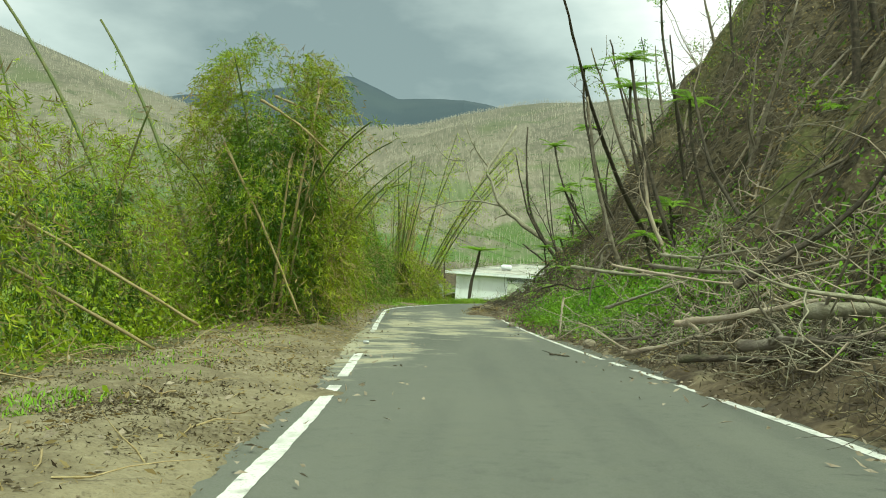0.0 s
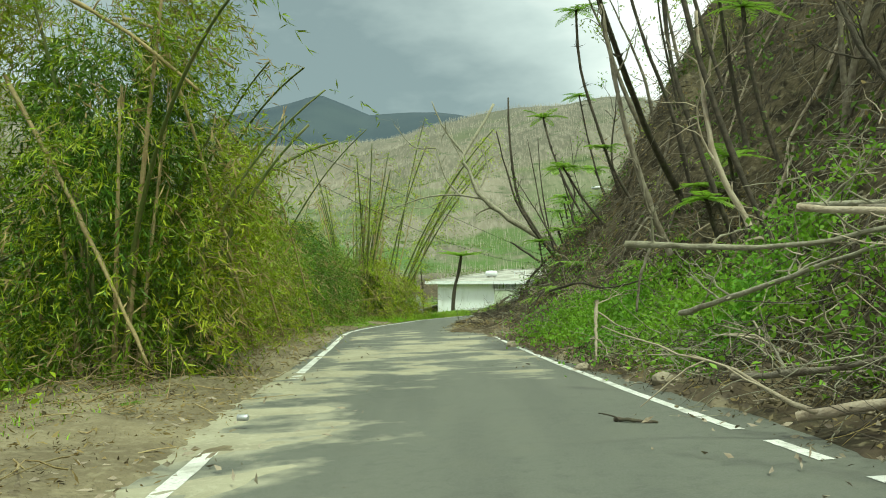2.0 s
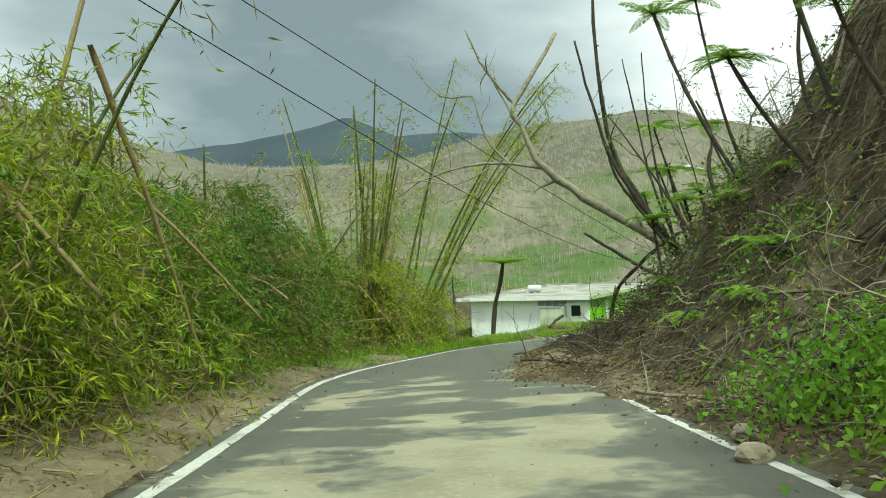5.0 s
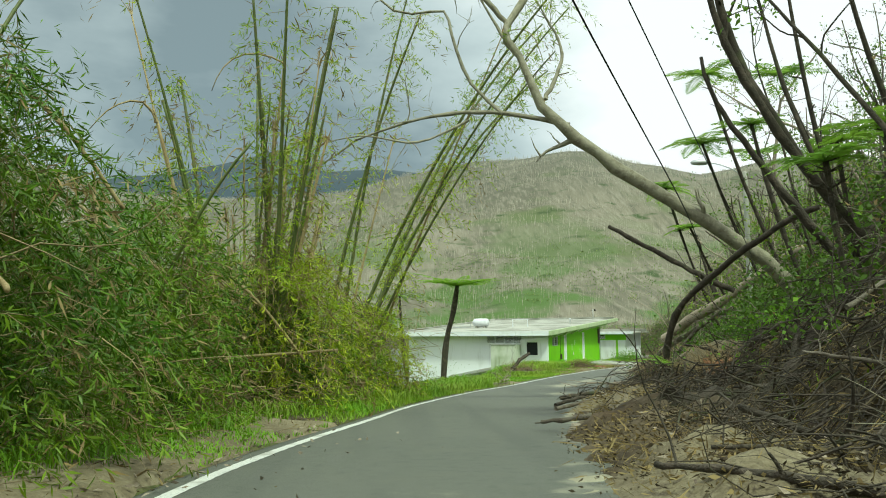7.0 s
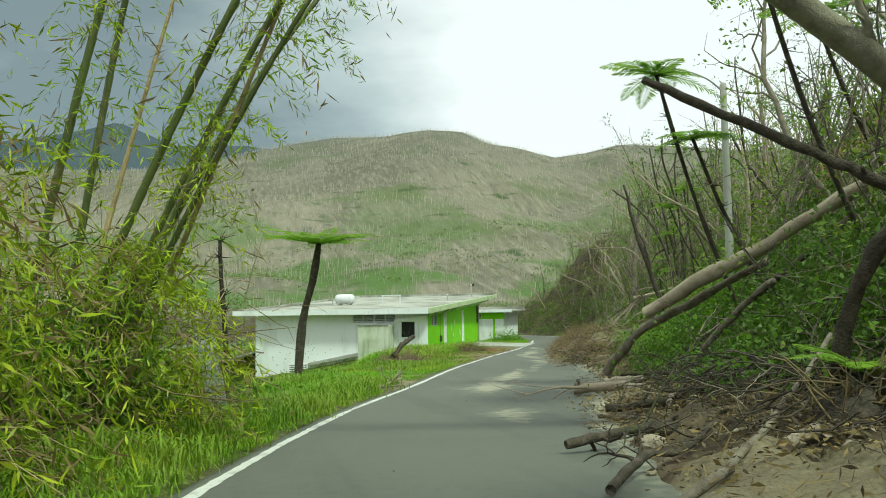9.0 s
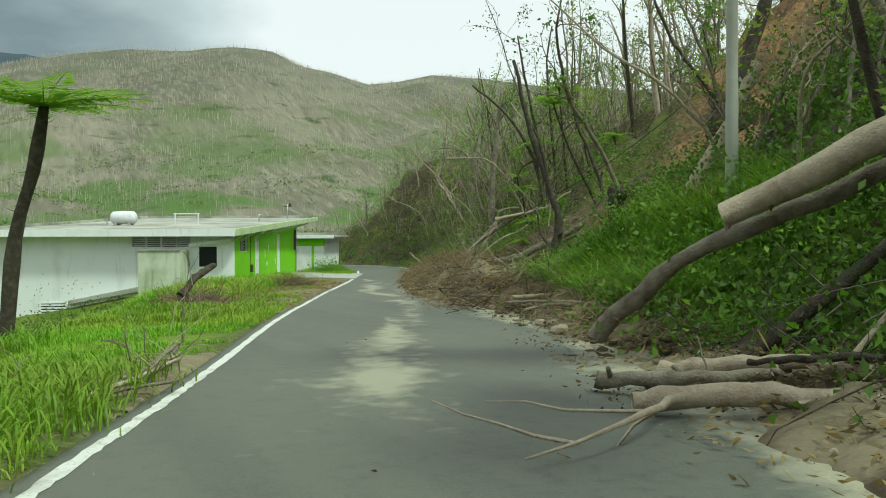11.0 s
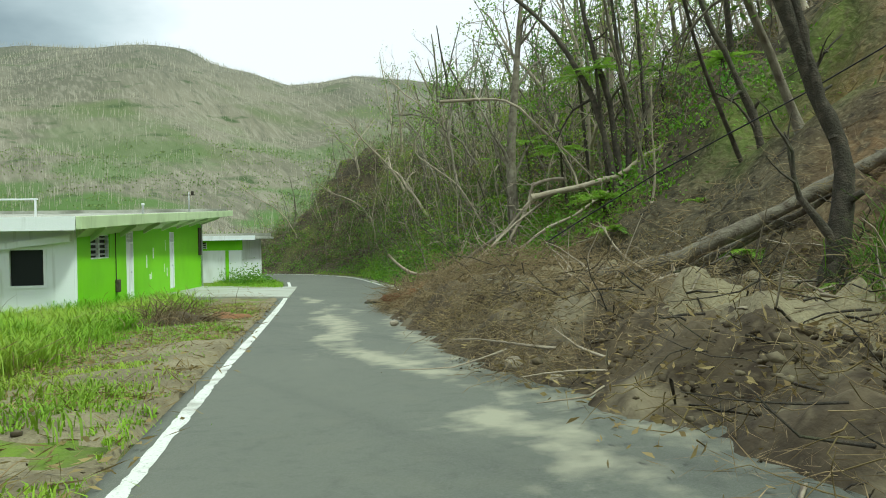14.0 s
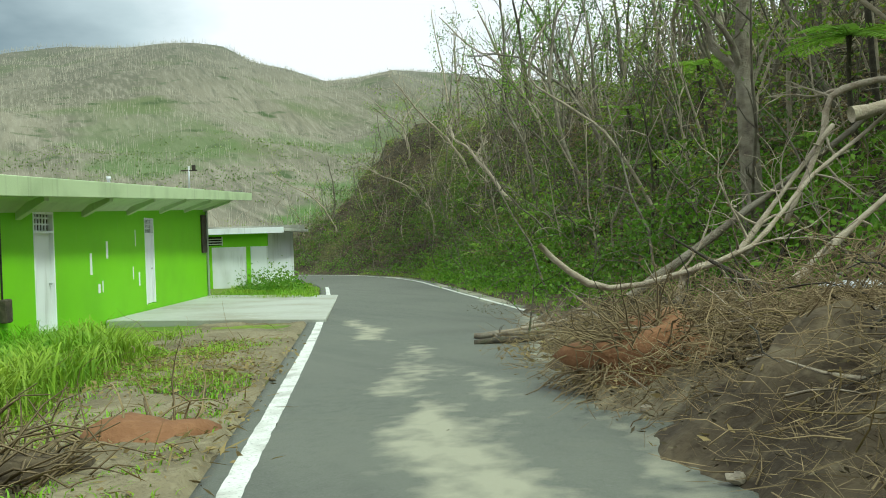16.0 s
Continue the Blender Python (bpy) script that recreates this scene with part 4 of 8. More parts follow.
# low garden wall before the gable
gw = thing("garden_wall", on_house(-3.95, -1.6, -0.65), "low mossy painted garden wall beside the house", "wall", turn=HOUSE_TURN)
part("panel", box_mesh("panel", MOSS_WALL, (0, 0, 0, 1.85, 0.18, 2.35), bevel=0.015), gw)
part("panel", box_mesh("panel", MOSS_WALL, (1.67, 0.182, 0, 1.85, 1.58, 2.35), bevel=0.015), gw)
part("coping", box_mesh("coping", ROOF_SLAB, (-0.05, -0.05, 2.352, 1.9, 0.23, 2.4), bevel=0.01), gw)
part("panel", prism("panel", WHITE_PAINT, [(1.9, 1.36, 2.5), (3.9, 1.36, 2.72), (3.9, 1.597, 2.72), (1.9, 1.597, 2.5), (1.9, 1.36, 2.66), (3.9, 1.36, 2.9), (3.9, 1.597, 2.9), (1.9, 1.597, 2.66)]), gw)

# concrete apron between house and road
apron = tagged(new("driveway", prism("driveway", CONCRETE, [on_house(0.02, 9.6, -0.6), on_house(5.2, 8.6, -0.9), on_house(5.1, 21.5, -1.0), on_house(0.02, 22.6, -1.0), on_house(0.02, 9.6, -0.06), on_house(5.2, 8.6, -0.13), on_house(5.1, 21.5, -0.50), on_house(0.02, 22.6, -0.40)], 0.02)), "stained pale concrete driveway before the green wall", "driveway", kind="structure")


def build_second_house():
    h = thing("small_house", (25.0, 124.6, -3.7), "small flat-roofed white and green house past the driveway", "house", turn=-28)
    part("wall", box_mesh("wall", WHITE_PAINT, (-9, 0, -0.6, -0.5, 0.2, 1.75), (-9, 0.2, -0.6, -8.8, 8, 2.6), (-0.7, 0.2, -0.6, -0.5, 8, 2.5), (-8.8, 7.8, -0.6, -0.7, 8, 2.5)), h)
    part("green_band", box_mesh("green_band", GREEN_PAINT, (-9, -0.004, 1.752, -4.0, 0.2, 2.5), (-4.0, -0.004, 1.752, -2.8, 0.2, 1.85), (-4.0, -0.004, 2.3, -2.8, 0.2, 2.5), (-2.8, -0.004, 1.752, -0.5, 0.2, 2.5)), h, "lime green upper wall")
    for x in (-5.6, -3.6, -1.6):
        part("pilaster", box_mesh("pilaster", GREEN_PAINT, (x, -0.05, -0.5, x + 0.22, -0.006, 1.75), bevel=0.01), h)
    v = part("window", box_mesh("window", WHITE_PAINT, (-4.0, 0.02, 1.85, -3.94, 0.12, 2.3), (-2.86, 0.02, 1.85, -2.8, 0.12, 2.3), *[(-3.94, 0.03, 1.9 + 0.13 * k, -2.86, 0.1, 1.95 + 0.13 * k) for k in range(3)]), h)
    part("dark_back", box_mesh("dark_back", DARK_INSIDE, (-3.94, 0.13, 1.85, -2.86, 0.15, 2.3)), v)
    part("roof", box_mesh("roof", ROOF_SLAB, (-9.6, -0.5, 2.5, 0.4, 8.4, 2.66), bevel=0.01), h)
    part("fascia", box_mesh("fascia", WHITE_PAINT, (-9.65, -0.56, 2.42, 0.46, -0.502, 2.72)), h)
    part("parapet", box_mesh("parapet", ROOF_SLAB, (-9.4, 7.9, 2.66, 0.2, 8.2, 2.95)), h)
    return h


build_second_house()

# ---- growing things: builders ----
RNG = np.random.default_rng(7)


def unit(v):
    return v / np.maximum(np.linalg.norm(v, axis=-1, keepdims=True), 1e-9)


def smooth_path(points, n):
    p = spline(points, 1e-3 + np.linalg.norm(np.diff(np.array(points, float), axis=0), axis=1).sum() / max(n, 2))
    return p


def tube(path, radii, sides=6, cap=True):
    """verts and quads of a tapering tube along a path."""
    path = np.asarray(path, float)
    n = len(path)
    t = unit(np.gradient(path, axis=0))
    ref = np.array([0.31, 0.17, 0.93]) if abs(t[0, 2]) < 0.85 else np.array([0.93, 0.31, 0.17])
    a = unit(np.cross(t, ref))
    b = np.cross(t, a)
    ang = np.arange(sides) * 2 * np.pi / sides
    r = np.broadcast_to(np.asarray(radii, float), (n,))
    ring = path[:, None, :] + r[:, None, None] * (np.cos(ang)[None, :, None] * a[:, None, :] + np.sin(ang)[None, :, None] * b[:, None, :])
    v = ring.reshape(-1, 3)
    i = (np.arange(n - 1)[:, None] * sides + np.arange(sides)[None, :])
    j = (np.arange(n - 1)[:, None] * sides + (np.arange(sides)[None, :] + 1) % sides)
    q = np.stack([i, j, j + sides, i + sides], -1).reshape(-1, 4)
    if cap and sides >= 4:
        ends = []
        for base in (0, (n - 1) * sides):
            for k in range(0, sides - 2, 2):
                ends.append((base, base + k + 1, base + k + 2, base + min(k + 3, sides - 1)))
        q = np.vstack([q, np.array(ends)])
    return v, q


def join(pieces):
    vs, qs, base = [], [], 0
    for v, q in pieces:
        vs.append(v)
        qs.append(q + base)
        base += len(v)
    return np.vstack(vs), np.vstack(qs)


def blades(base, way, length, width, fold=0.25, rng=RNG):
    """leaf-shaped quads: stem end, two shoulders, tip."""
    base, way = np.asarray(base, float), unit(np.asarray(way, float))
    n = len(base)
    side = unit(np.cross(way, rng.normal(size=(n, 3))))
    up = np.cross(side, way)
    L, Wd = np.broadcast_to(length, (n,))[:, None], np.broadcast_to(width, (n,))[:, None]
    mid = base + way * L * 0.42
    v = np.stack([base, mid + side * Wd * 0.5 + up * Wd * fold, base + way * L, mid - side * Wd * 0.5 + up * Wd * fold], 1).reshape(-1, 3)
    i = np.arange(n)[:, None] * 4
    return v, i + np.array([[0, 1, 2, 3]])


def wander(start, way, length, steps, bend, rng, droop=0.0):
    """a crooked path."""
    p, d, out = np.array(start, float), unit(np.array(way, float)), []
    s = length / steps
    for k in range(steps + 1):
        out.append(p.copy())
        d = unit(d + rng.normal(size=3) * bend + np.array([0, 0, -droop]))
        p = p + d * s
    return np.array(out)


def sprays(origins, ways, length, leaves, leaf_len, leaf_wide, rng, droop=0.5):
    """drooping twigs with leaves hung along them; returns twigs, leaves."""
    n = len(origins)
    t = np.linspace(0, 1, 4)
    L = length * (0.6 + 0.8 * rng.random(n))
    path = origins[:, None, :] + ways[:, None, :] * (L[:, None] * t)[:, :, None] + np.array([0, 0, -1.0]) * (droop * L[:, None] * t**2)[:, :, None]
    # twigs: flat-sided threads with three sides
    tw = []
    a = unit(np.cross(ways, rng.normal(size=(n, 3))))
    b = np.cross(a, unit(ways))
    for k, ang in enumerate((0, 2.1, 4.2)):
        off = (a * math.cos(ang) + b * math.sin(ang)) * 0.006
        tw.append(path + off[:, None, :] * (1.0 - 0.7 * t)[None, :, None])
    tv = np.stack(tw, 2).reshape(-1, 3)
    i = (np.arange(n)[:, None, None] * 12 + np.arange(3)[None, :, None] * 3 + np.arange(3)[None, None, :])
    j = (np.arange(n)[:, None, None] * 12 + np.arange(3)[None, :, None] * 3 + (np.arange(3)[None, None, :] + 1) % 3)
    tq = np.stack([i, j, j + 3, i + 3], -1).reshape(-1, 4)
    s = rng.random((n, leaves)) ** 0.7
    at = origins[:, None, :] + ways[:, None, :] * (L[:, None] * s)[:, :, None] + np.array([0, 0, -1.0]) * (droop * L[:, None] * s**2)[:, :, None]
    d = ways[:, None, :] * 0.5 + rng.normal(size=(n, leaves, 3)) * 0.62 + np.array([0, 0, -0.15 - 0.5 * min(droop, 1.0)])
    m = n * leaves
    lv = blades(at.reshape(-1, 3), d.reshape(-1, 3), leaf_len * (0.6 + 0.8 * rng.random(m)), leaf_wide * (0.7 + 0.6 * rng.random(m)), rng=rng)
    return (tv, tq), lv


def culm(base, lean, length, radius, bend, rng, split=False):
    """a bamboo culm with nodes, bowing over towards its tip."""
    n = max(8, int(length / 0.33))
    t = np.linspace(0, 1, n)
    d = unit(np.array(lean, float))
    hor = np.array([d[0], d[1], 0.0])
    hor = hor / max(np.linalg.norm(hor), 0.2)
    p = np.array(base, float) + d * (length * t)[:, None] + hor * (bend * length * t**2.2)[:, None] - np.array([0, 0, 1.0]) * (abs(bend) * 0.75 * length * t**2.6)[:, None]
    p = np.repeat(p, 2, axis=0)[:-1]
    p[1::2] = (p[0:-1:2] + p[2::2]) / 2 * 0.12 + p[0:-1:2] * 0.88
    r = radius * (1 - 0.62 * np.linspace(0, 1, len(p)))
    r[0::2] *= 1.13
    pieces = [tube(p, r, 7)]
    if split:
        for k in range(5):
            e = wander(p[-1] + rng.normal(size=3) * radius * 0.4, d + rng.normal(size=3) * 0.15, 0.12 + 0.3 * rng.random(), 3, 0.08, rng)
            pieces.append(tube(e, np.linspace(radius * 0.35, 0.005, 4), 4))
        if rng.random() < 0.55:
            # a strip of the torn top hangs down
            e = wander(p[-1], d + rng.normal(size=3) * 0.8, 0.8 + 1.3 * rng.random(), 7, 0.12, rng, 0.42)
            pieces.append(tube(e, np.linspace(radius * 0.45, 0.008, 8), 4))
    return join(pieces), p


def bamboo_clump(name_label, at, culms, seed, spread=0.7, height=(5, 8), lean=(0, 0), bend=0.25, dry=0.4, leafy=40, radius=0.045, mound=None, group="bamboo clumps", dryness=0.3, fan=0.32, leafmat=None, leaf=0.15):
    """mound: (radius, height, number of sprays) of drooping foliage round the culms."""
    rng = np.random.default_rng(seed)
    z = ground_z(at[0], at[1])
    ob = thing("bamboo_clump", (at[0], at[1], z), name_label, "bamboo", group)
    so, sw = [], []
    for k in range(culms):
        a, r = rng.random() * 2 * np.pi, spread * math.sqrt(rng.random())
        b = np.array([r * math.cos(a), r * math.sin(a), -0.15])
        d = np.array([b[0] * fan / max(spread, 0.3) + lean[0] + rng.normal() * (0.07 + 0.4 * max(0.0, 0.2 - fan)), b[1] * fan / max(spread, 0.3) + lean[1] + rng.normal() * (0.07 + 0.4 * max(0.0, 0.2 - fan)), 1.0])
        is_dry = rng.random() < dry
        L = height[0] + (height[1] - height[0]) * rng.random()
        if is_dry:
            L *= 0.35 + 0.6 * rng.random()
        (v, q), p = culm(b, d, L, radius * (0.7 + 0.6 * rng.random()), bend * (0.1 if is_dry else 0.4 + 0.9 * rng.random()), rng, is_dry)
        part("culm", quick_mesh("culm", v, q, CULM_DRY if is_dry else CULM_GREEN, True), ob, "broken dry culm" if is_dry else "")
        if not is_dry and leafy:
            idx = rng.integers(int(len(p) * 0.28), len(p), leafy)
            so.append(p[idx])
            w = rng.normal(size=(leafy, 3))
            w[:, 2] = np.abs(w[:, 2]) * 0.3
            sw.append(unit(w))
    if mound:
        R, H, n = mound
        h = rng.random(n) ** 0.85
        a = rng.random(n) * 2 * np.pi
        lump = 1 + 0.45 * fbm(np.cos(a) * 2.3 + seed, np.sin(a) * 2.3 + h * 2.5, 1.0, 3, seed)
        prof = np.sqrt(np.clip(1 - np.abs(h * 1.02 - 0.12) ** 2.6, 0.02, 1)) * lump
        rr = R * prof * (0.45 + 0.59 * np.sqrt(rng.random(n)))
        gap = fbm(a * R * 1.1 + seed * 3, h * H * 0.8, 0.9, 3, seed + 1) + 0.22 * rng.normal(size=n) > -0.14
        a, h, lump, rr = a[gap], h[gap], lump[gap], rr[gap]
        n = len(a)
        so.append(np.stack([rr * np.cos(a), rr * np.sin(a), h * H * (0.9 + 0.15 * lump)], 1))
        w = np.stack([np.cos(a), np.sin(a), 0.15 + 0.5 * h], 1) + rng.normal(size=(n, 3)) * 0.5
        sw.append(unit(w))
    # leaves near the core take the deeper green, so the inner shade is coloured in
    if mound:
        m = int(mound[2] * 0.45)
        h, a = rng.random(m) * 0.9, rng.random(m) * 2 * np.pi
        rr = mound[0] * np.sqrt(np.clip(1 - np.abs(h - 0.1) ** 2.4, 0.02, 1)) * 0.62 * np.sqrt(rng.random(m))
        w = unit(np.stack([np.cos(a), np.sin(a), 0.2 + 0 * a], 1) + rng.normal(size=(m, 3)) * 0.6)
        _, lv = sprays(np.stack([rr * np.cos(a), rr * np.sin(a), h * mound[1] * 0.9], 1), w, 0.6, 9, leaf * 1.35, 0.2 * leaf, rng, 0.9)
        tagged(part("inner_foliage", quick_mesh("inner_foliage", *lv, BAMBOO_DEEP), ob, "dense inner bamboo leaves, coloured darker as in shade"), kind="stuff")
    if so:
        so, sw = np.vstack(so), np.vstack(sw)
        pick = rng.random(len(so)) < dryness * 0.5
        tw, lv = sprays(so[~pick], sw[~pick], 0.72, 15, leaf, 0.125 * leaf + 0.003, rng, 0.8)
        tw = (tw[0].reshape(-1, 12, 3)[::3].reshape(-1, 3), tw[1][:len(tw[1]) // 27 * 9])
        tw = (tw[0], tw[1][(tw[1] < len(tw[0])).all(1)])
        tagged(part("foliage", quick_mesh("foliage", *lv, leafmat or BAMBOO_LEAF), ob, "drooping yellow-green bamboo leaves"), kind="stuff")
        tagged(part("branchlet_tangle", quick_mesh("branchlet_tangle", *tw, CULM_DRY), ob), kind="stuff")
        if pick.sum() > 4:
            tw, lv = sprays(so[pick], sw[pick], 0.85, 9, 0.22, 0.022, rng, 1.1)
            part("dead_foliage", quick_mesh("dead_foliage", *lv, DRY_LEAF), ob, "dead straw-coloured leaves")
    return ob


def bare_tree(at, seed, height, lean=(0, 0), radius=0.09, limbs=7, mat=None, leafmat=None, sprout=60, label="", crook=0.06, z=None, leaf=0.10, group="storm-stripped trees", twiggy=5):
    """a storm-stripped tree: crooked stem, broken limbs, twigs and tufts of new leaves."""
    rng = np.random.default_rng(seed)
    mat, leafmat = mat or BARK, leafmat or FRESH_LEAF
    z = ground_z(at[0], at[1]) if z is None else z
    ob = thing("bare_tree", (at[0], at[1], z), label or "slender storm-stripped tree with few new leaves", "tree", group)
    stem = wander((0, 0, -0.3), (lean[0], lean[1], 1), height, 14, crook, rng)
    pieces = [tube(stem, radius * (1 - 0.72 * np.linspace(0, 1, 15) ** 1.1), 8)]
    pieces[0][0][:8, :2] *= 1.5
    tips = []
    for k in range(limbs):
        i = rng.integers(4, 13)
        d = unit(stem[i + 1] - stem[i]) * 0.75 + unit(rng.normal(size=3) * np.array([1, 1, 0.4])) * 0.75 + np.array([0, 0, 0.25])
        L = height * (0.12 + 0.22 * rng.random())
        limb = wander(stem[i], d, L, 7, 0.10 + 1.6 * crook, rng)
        r0 = radius * (0.5 - 0.025 * i)
        pieces.append(tube(limb, np.linspace(r0, max(0.008, r0 * 0.3), 8), 5))
        tips += list(limb[3:])
        for j in range(twiggy):
            m = rng.integers(2, 8)
            tw = wander(limb[m], unit(limb[min(m, 6) + 1] - limb[min(m, 6)]) + rng.normal(size=3) * 0.7, L * (0.2 + 0.35 * rng.random()), 4, 0.2, rng)
            pieces.append(tube(tw, np.linspace(max(0.007, r0 * 0.28), 0.004, 5), 3))
            tips += list(tw[2:])
    tips += list(stem[9:])
    part("trunk", quick_mesh("trunk", *join(pieces), mat, True), ob)
    if sprout:
        tips = np.array(tips)
        low = np.array([stem[rng.integers(3, 14)] for k in range(max(3, sprout // 8))])
        src = np.vstack([tips, low])
        o = src[rng.integers(0, len(src), sprout)]
        n = 7
        b = np.repeat(o, n, axis=0) + rng.normal(size=(sprout * n, 3)) * (0.06 + 0.8 * leaf)
        d = rng.normal(size=(sprout * n, 3)) + np.array([0, 0, 0.25])
        part("crown", quick_mesh("crown", *blades(b, d, leaf * (0.7 + 0.7 * rng.random(sprout * n)), leaf * 0.55, rng=rng), leafmat), ob, "sparse tufts of new leaves")
    return ob


def frond(base, way, length, rng, droop=0.35, pairs=26, wide=0.26):
    """one fern frond: a bowed midrib with paired leaflets."""
    t = np.linspace(0, 1, pairs)
    d = unit(np.array(way, float))
    p = np.array(base, float) + d * (length * t)[:, None] - np.array([0, 0, 1.0]) * (droop * length * t**2)[:, None]
    side = unit(np.cross(d, np.array([0, 0, 1.0])))
    tang = unit(np.gradient(p, axis=0))
    size = wide * length * np.sin(np.pi * np.clip(t * 0.86 + 0.12, 0, 1)) ** 0.8
    vs = []
    for sgn in (-1, 1):
        w = unit(side * sgn + tang * 0.45 + rng.normal(size=(pairs, 3)) * 0.07 + np.array([0, 0, -0.12]))
        half = tang * (length / pairs * 0.46)
        lift = np.array([0, 0, 0.01])
        v = np.stack([p - half, p + w * size[:, None] * 0.5 - half * 1.15 + lift, p + w * size[:, None], p + w * size[:, None] * 0.5 + half * 1.15 + lift], 1)
        vs.append(v.reshape(-1, 3))
    v = np.vstack(vs)
    return join([(v, np.arange(len(v)).reshape(-1, 4)), tube(p, np.linspace(0.018, 0.004, pairs), 3)])


def fern_crown(ob, at, fronds, length, rng, rise=0.35, droop=0.35, pairs=26, wide=0.26, wild=0.2):
    """fronds all round, each a part of its own."""
    for k in range(fronds):
        a = 2 * np.pi * (k + 0.6 * rng.random()) / fronds
        v, q = frond(at, (math.cos(a), math.sin(a), rise + wild * rng.normal()), length * (0.75 + 0.4 * rng.random()), rng, droop * (0.8 + 0.5 * rng.random()), pairs, wide)
        part("frond", quick_mesh("frond", v, q, FERN_LEAF), ob)


def tree_fern(path, radius, seed, fronds=11, length=1.5, rise=0.35, droop=0.35, label="", group="tree ferns", wide=0.26, wild=0.2):
    """path: points of the trunk in the world, from the ground up."""
    rng = np.random.default_rng(seed)
    path = np.array(path, float)
    o = path[0].copy()
    ob = thing("tree_fern", tuple(o), label or "tree fern with dark slender trunk and small green crown", "tree fern", group)
    p = smooth_path(path - o, 12)
    p[0] -= unit(p[1] - p[0]) * 0.3
    r = radius * (1.25 - 0.4 * np.linspace(0, 1, len(p))) * (1 + 0.12 * rng.normal(size=len(p)))
    pieces = [tube(p, r, 9)]
    for k in range(34):
        i = rng.integers(len(p) // 2, len(p))
        pieces.append(tube(wander(p[i], rng.normal(size=3) * np.array([1, 1, 0.3]) + np.array([0, 0, 0.35]), 0.14 + 0.2 * rng.random(), 3, 0.15, rng), np.linspace(0.014, 0.004, 4), 3))
    part("trunk", quick_mesh("trunk", *join(pieces), DARK_BARK, True), ob)
    fern_crown(ob, p[-1], fronds, length, rng, rise, droop, wide=wide, wild=wild)
    return ob


def fallen_log(name, path, r0, r1, seed, mat, label, stubs=3, group="fallen logs", branches=0, sides=10):
    """a log or limb lying or leaning along world points, with knots and snapped stubs."""
    rng = np.random.default_rng(seed)
    path = np.array(path, float)
    o = path[0].copy()
    ob = thing(name, tuple(o), label, "log" if "log" in name else "branch", group)
    p = smooth_path(path - o, 16)
    p = p + rng.normal(size=p.shape) * r0 * 0.14
    r = np.linspace(r0, r1, len(p)) * (1 + 0.10 * rng.normal(size=len(p)))
    part("stem", quick_mesh("stem", *tube(p, r, sides), mat, True), ob)
    for k in range(stubs + branches):
        i = rng.integers(2, len(p) - 1)
        d = unit(p[min(i + 1, len(p) - 1)] - p[i - 1]) * 0.5 + unit(rng.normal(size=3)) + np.array([0, 0, 0.3])
        L = (0.1 + 0.2 * rng.random()) if k < stubs else (0.7 + 1.6 * rng.random()) * min(1.0, 0.25 + 8 * r0)
        q = wander(p[i], d, L, 6, 0.1 if k < stubs else 0.2, rng, 0.02)
        sub = [tube(q, np.linspace(r[i] * 0.5, r[i] * (0.3 if k < stubs else 0.08), 7), 5)]
        if k >= stubs:
            for j in range(3):
                m = rng.integers(2, 6)
                sub.append(tube(wander(q[m], rng.normal(size=3) * 0.8 + d, L * 0.5, 4, 0.25, rng), np.linspace(r[i] * 0.2, 0.005, 5), 3))
        part("side_branch", quick_mesh("side_branch", *join(sub), mat, True), ob)
    return ob


def on_road(way, d):
    """world x, y at a way along the road and a distance right of the left edge line."""
    k = station(way)
    return LINE[k, 0] + OUT[k, 0] * d, LINE[k, 1] + OUT[k, 1] * d


def strew(n, way0, way1, d0, d1, rng, power=1.0):
    """random places on the ground: world points."""
    k = rng.integers(station(way0), station(way1), n)
    d = d0 + (d1 - d0) * rng.random(n) ** power
    x = LINE[k, 0] + OUT[k, 0] * d + rng.normal(size=n) * 0.15
    y = LINE[k, 1] + OUT[k, 1] * d + rng.normal(size=n) * 0.15
    return x, y, d, WAY[k]


def place(x, y):
    z, _ = land(x, y)
    return np.stack([x, y, z], 1)


# ---- bamboo and hedge on the valley side ----
bamboo_clump("large clump of drooping yellow-green bamboo with broken culms", (-3.75, 23.2), 20, 21, 1.0, (5.0, 7.8), (0.02, 0.0), 0.28, 0.45, 24, 0.045, (2.35, 6.9, 4700), fan=0.3)
bamboo_clump("loose storm-torn bamboo clump with dry leaning culms", (-7.6, 19.5), 14, 22, 1.4, (4, 8.5), (-0.05, 0.0), 0.22, 0.45, 20, 0.045, (2.7, 5.4, 2500), dryness=0.5)
bamboo_clump("low torn bamboo clump on the verge edge", (-6.3, 12.5), 9, 23, 1.2, (3, 5), (-0.2, 0.0), 0.3, 0.5, 14, 0.04, (1.9, 4.4, 1300), dryness=0.5)
bamboo_clump("drooping bamboo clump with dry culms", (-4.9, 28.2), 16, 24, 1.0, (5, 8.5), (0.03, 0.0), 0.3, 0.4, 26, 0.05, (2.5, 5.2, 2400))
bamboo_clump("dense bamboo clump with torn tops", (-5.2, 33.3), 14, 25, 1.0, (4.5, 8), (0.0, 0.0), 0.28, 0.45, 24, 0.045, (2.5, 4.4, 2300), leafmat=BAMBOO_LEAF)
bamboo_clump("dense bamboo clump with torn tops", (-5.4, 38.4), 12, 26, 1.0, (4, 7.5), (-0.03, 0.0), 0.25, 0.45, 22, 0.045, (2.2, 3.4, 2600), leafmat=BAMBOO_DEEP)
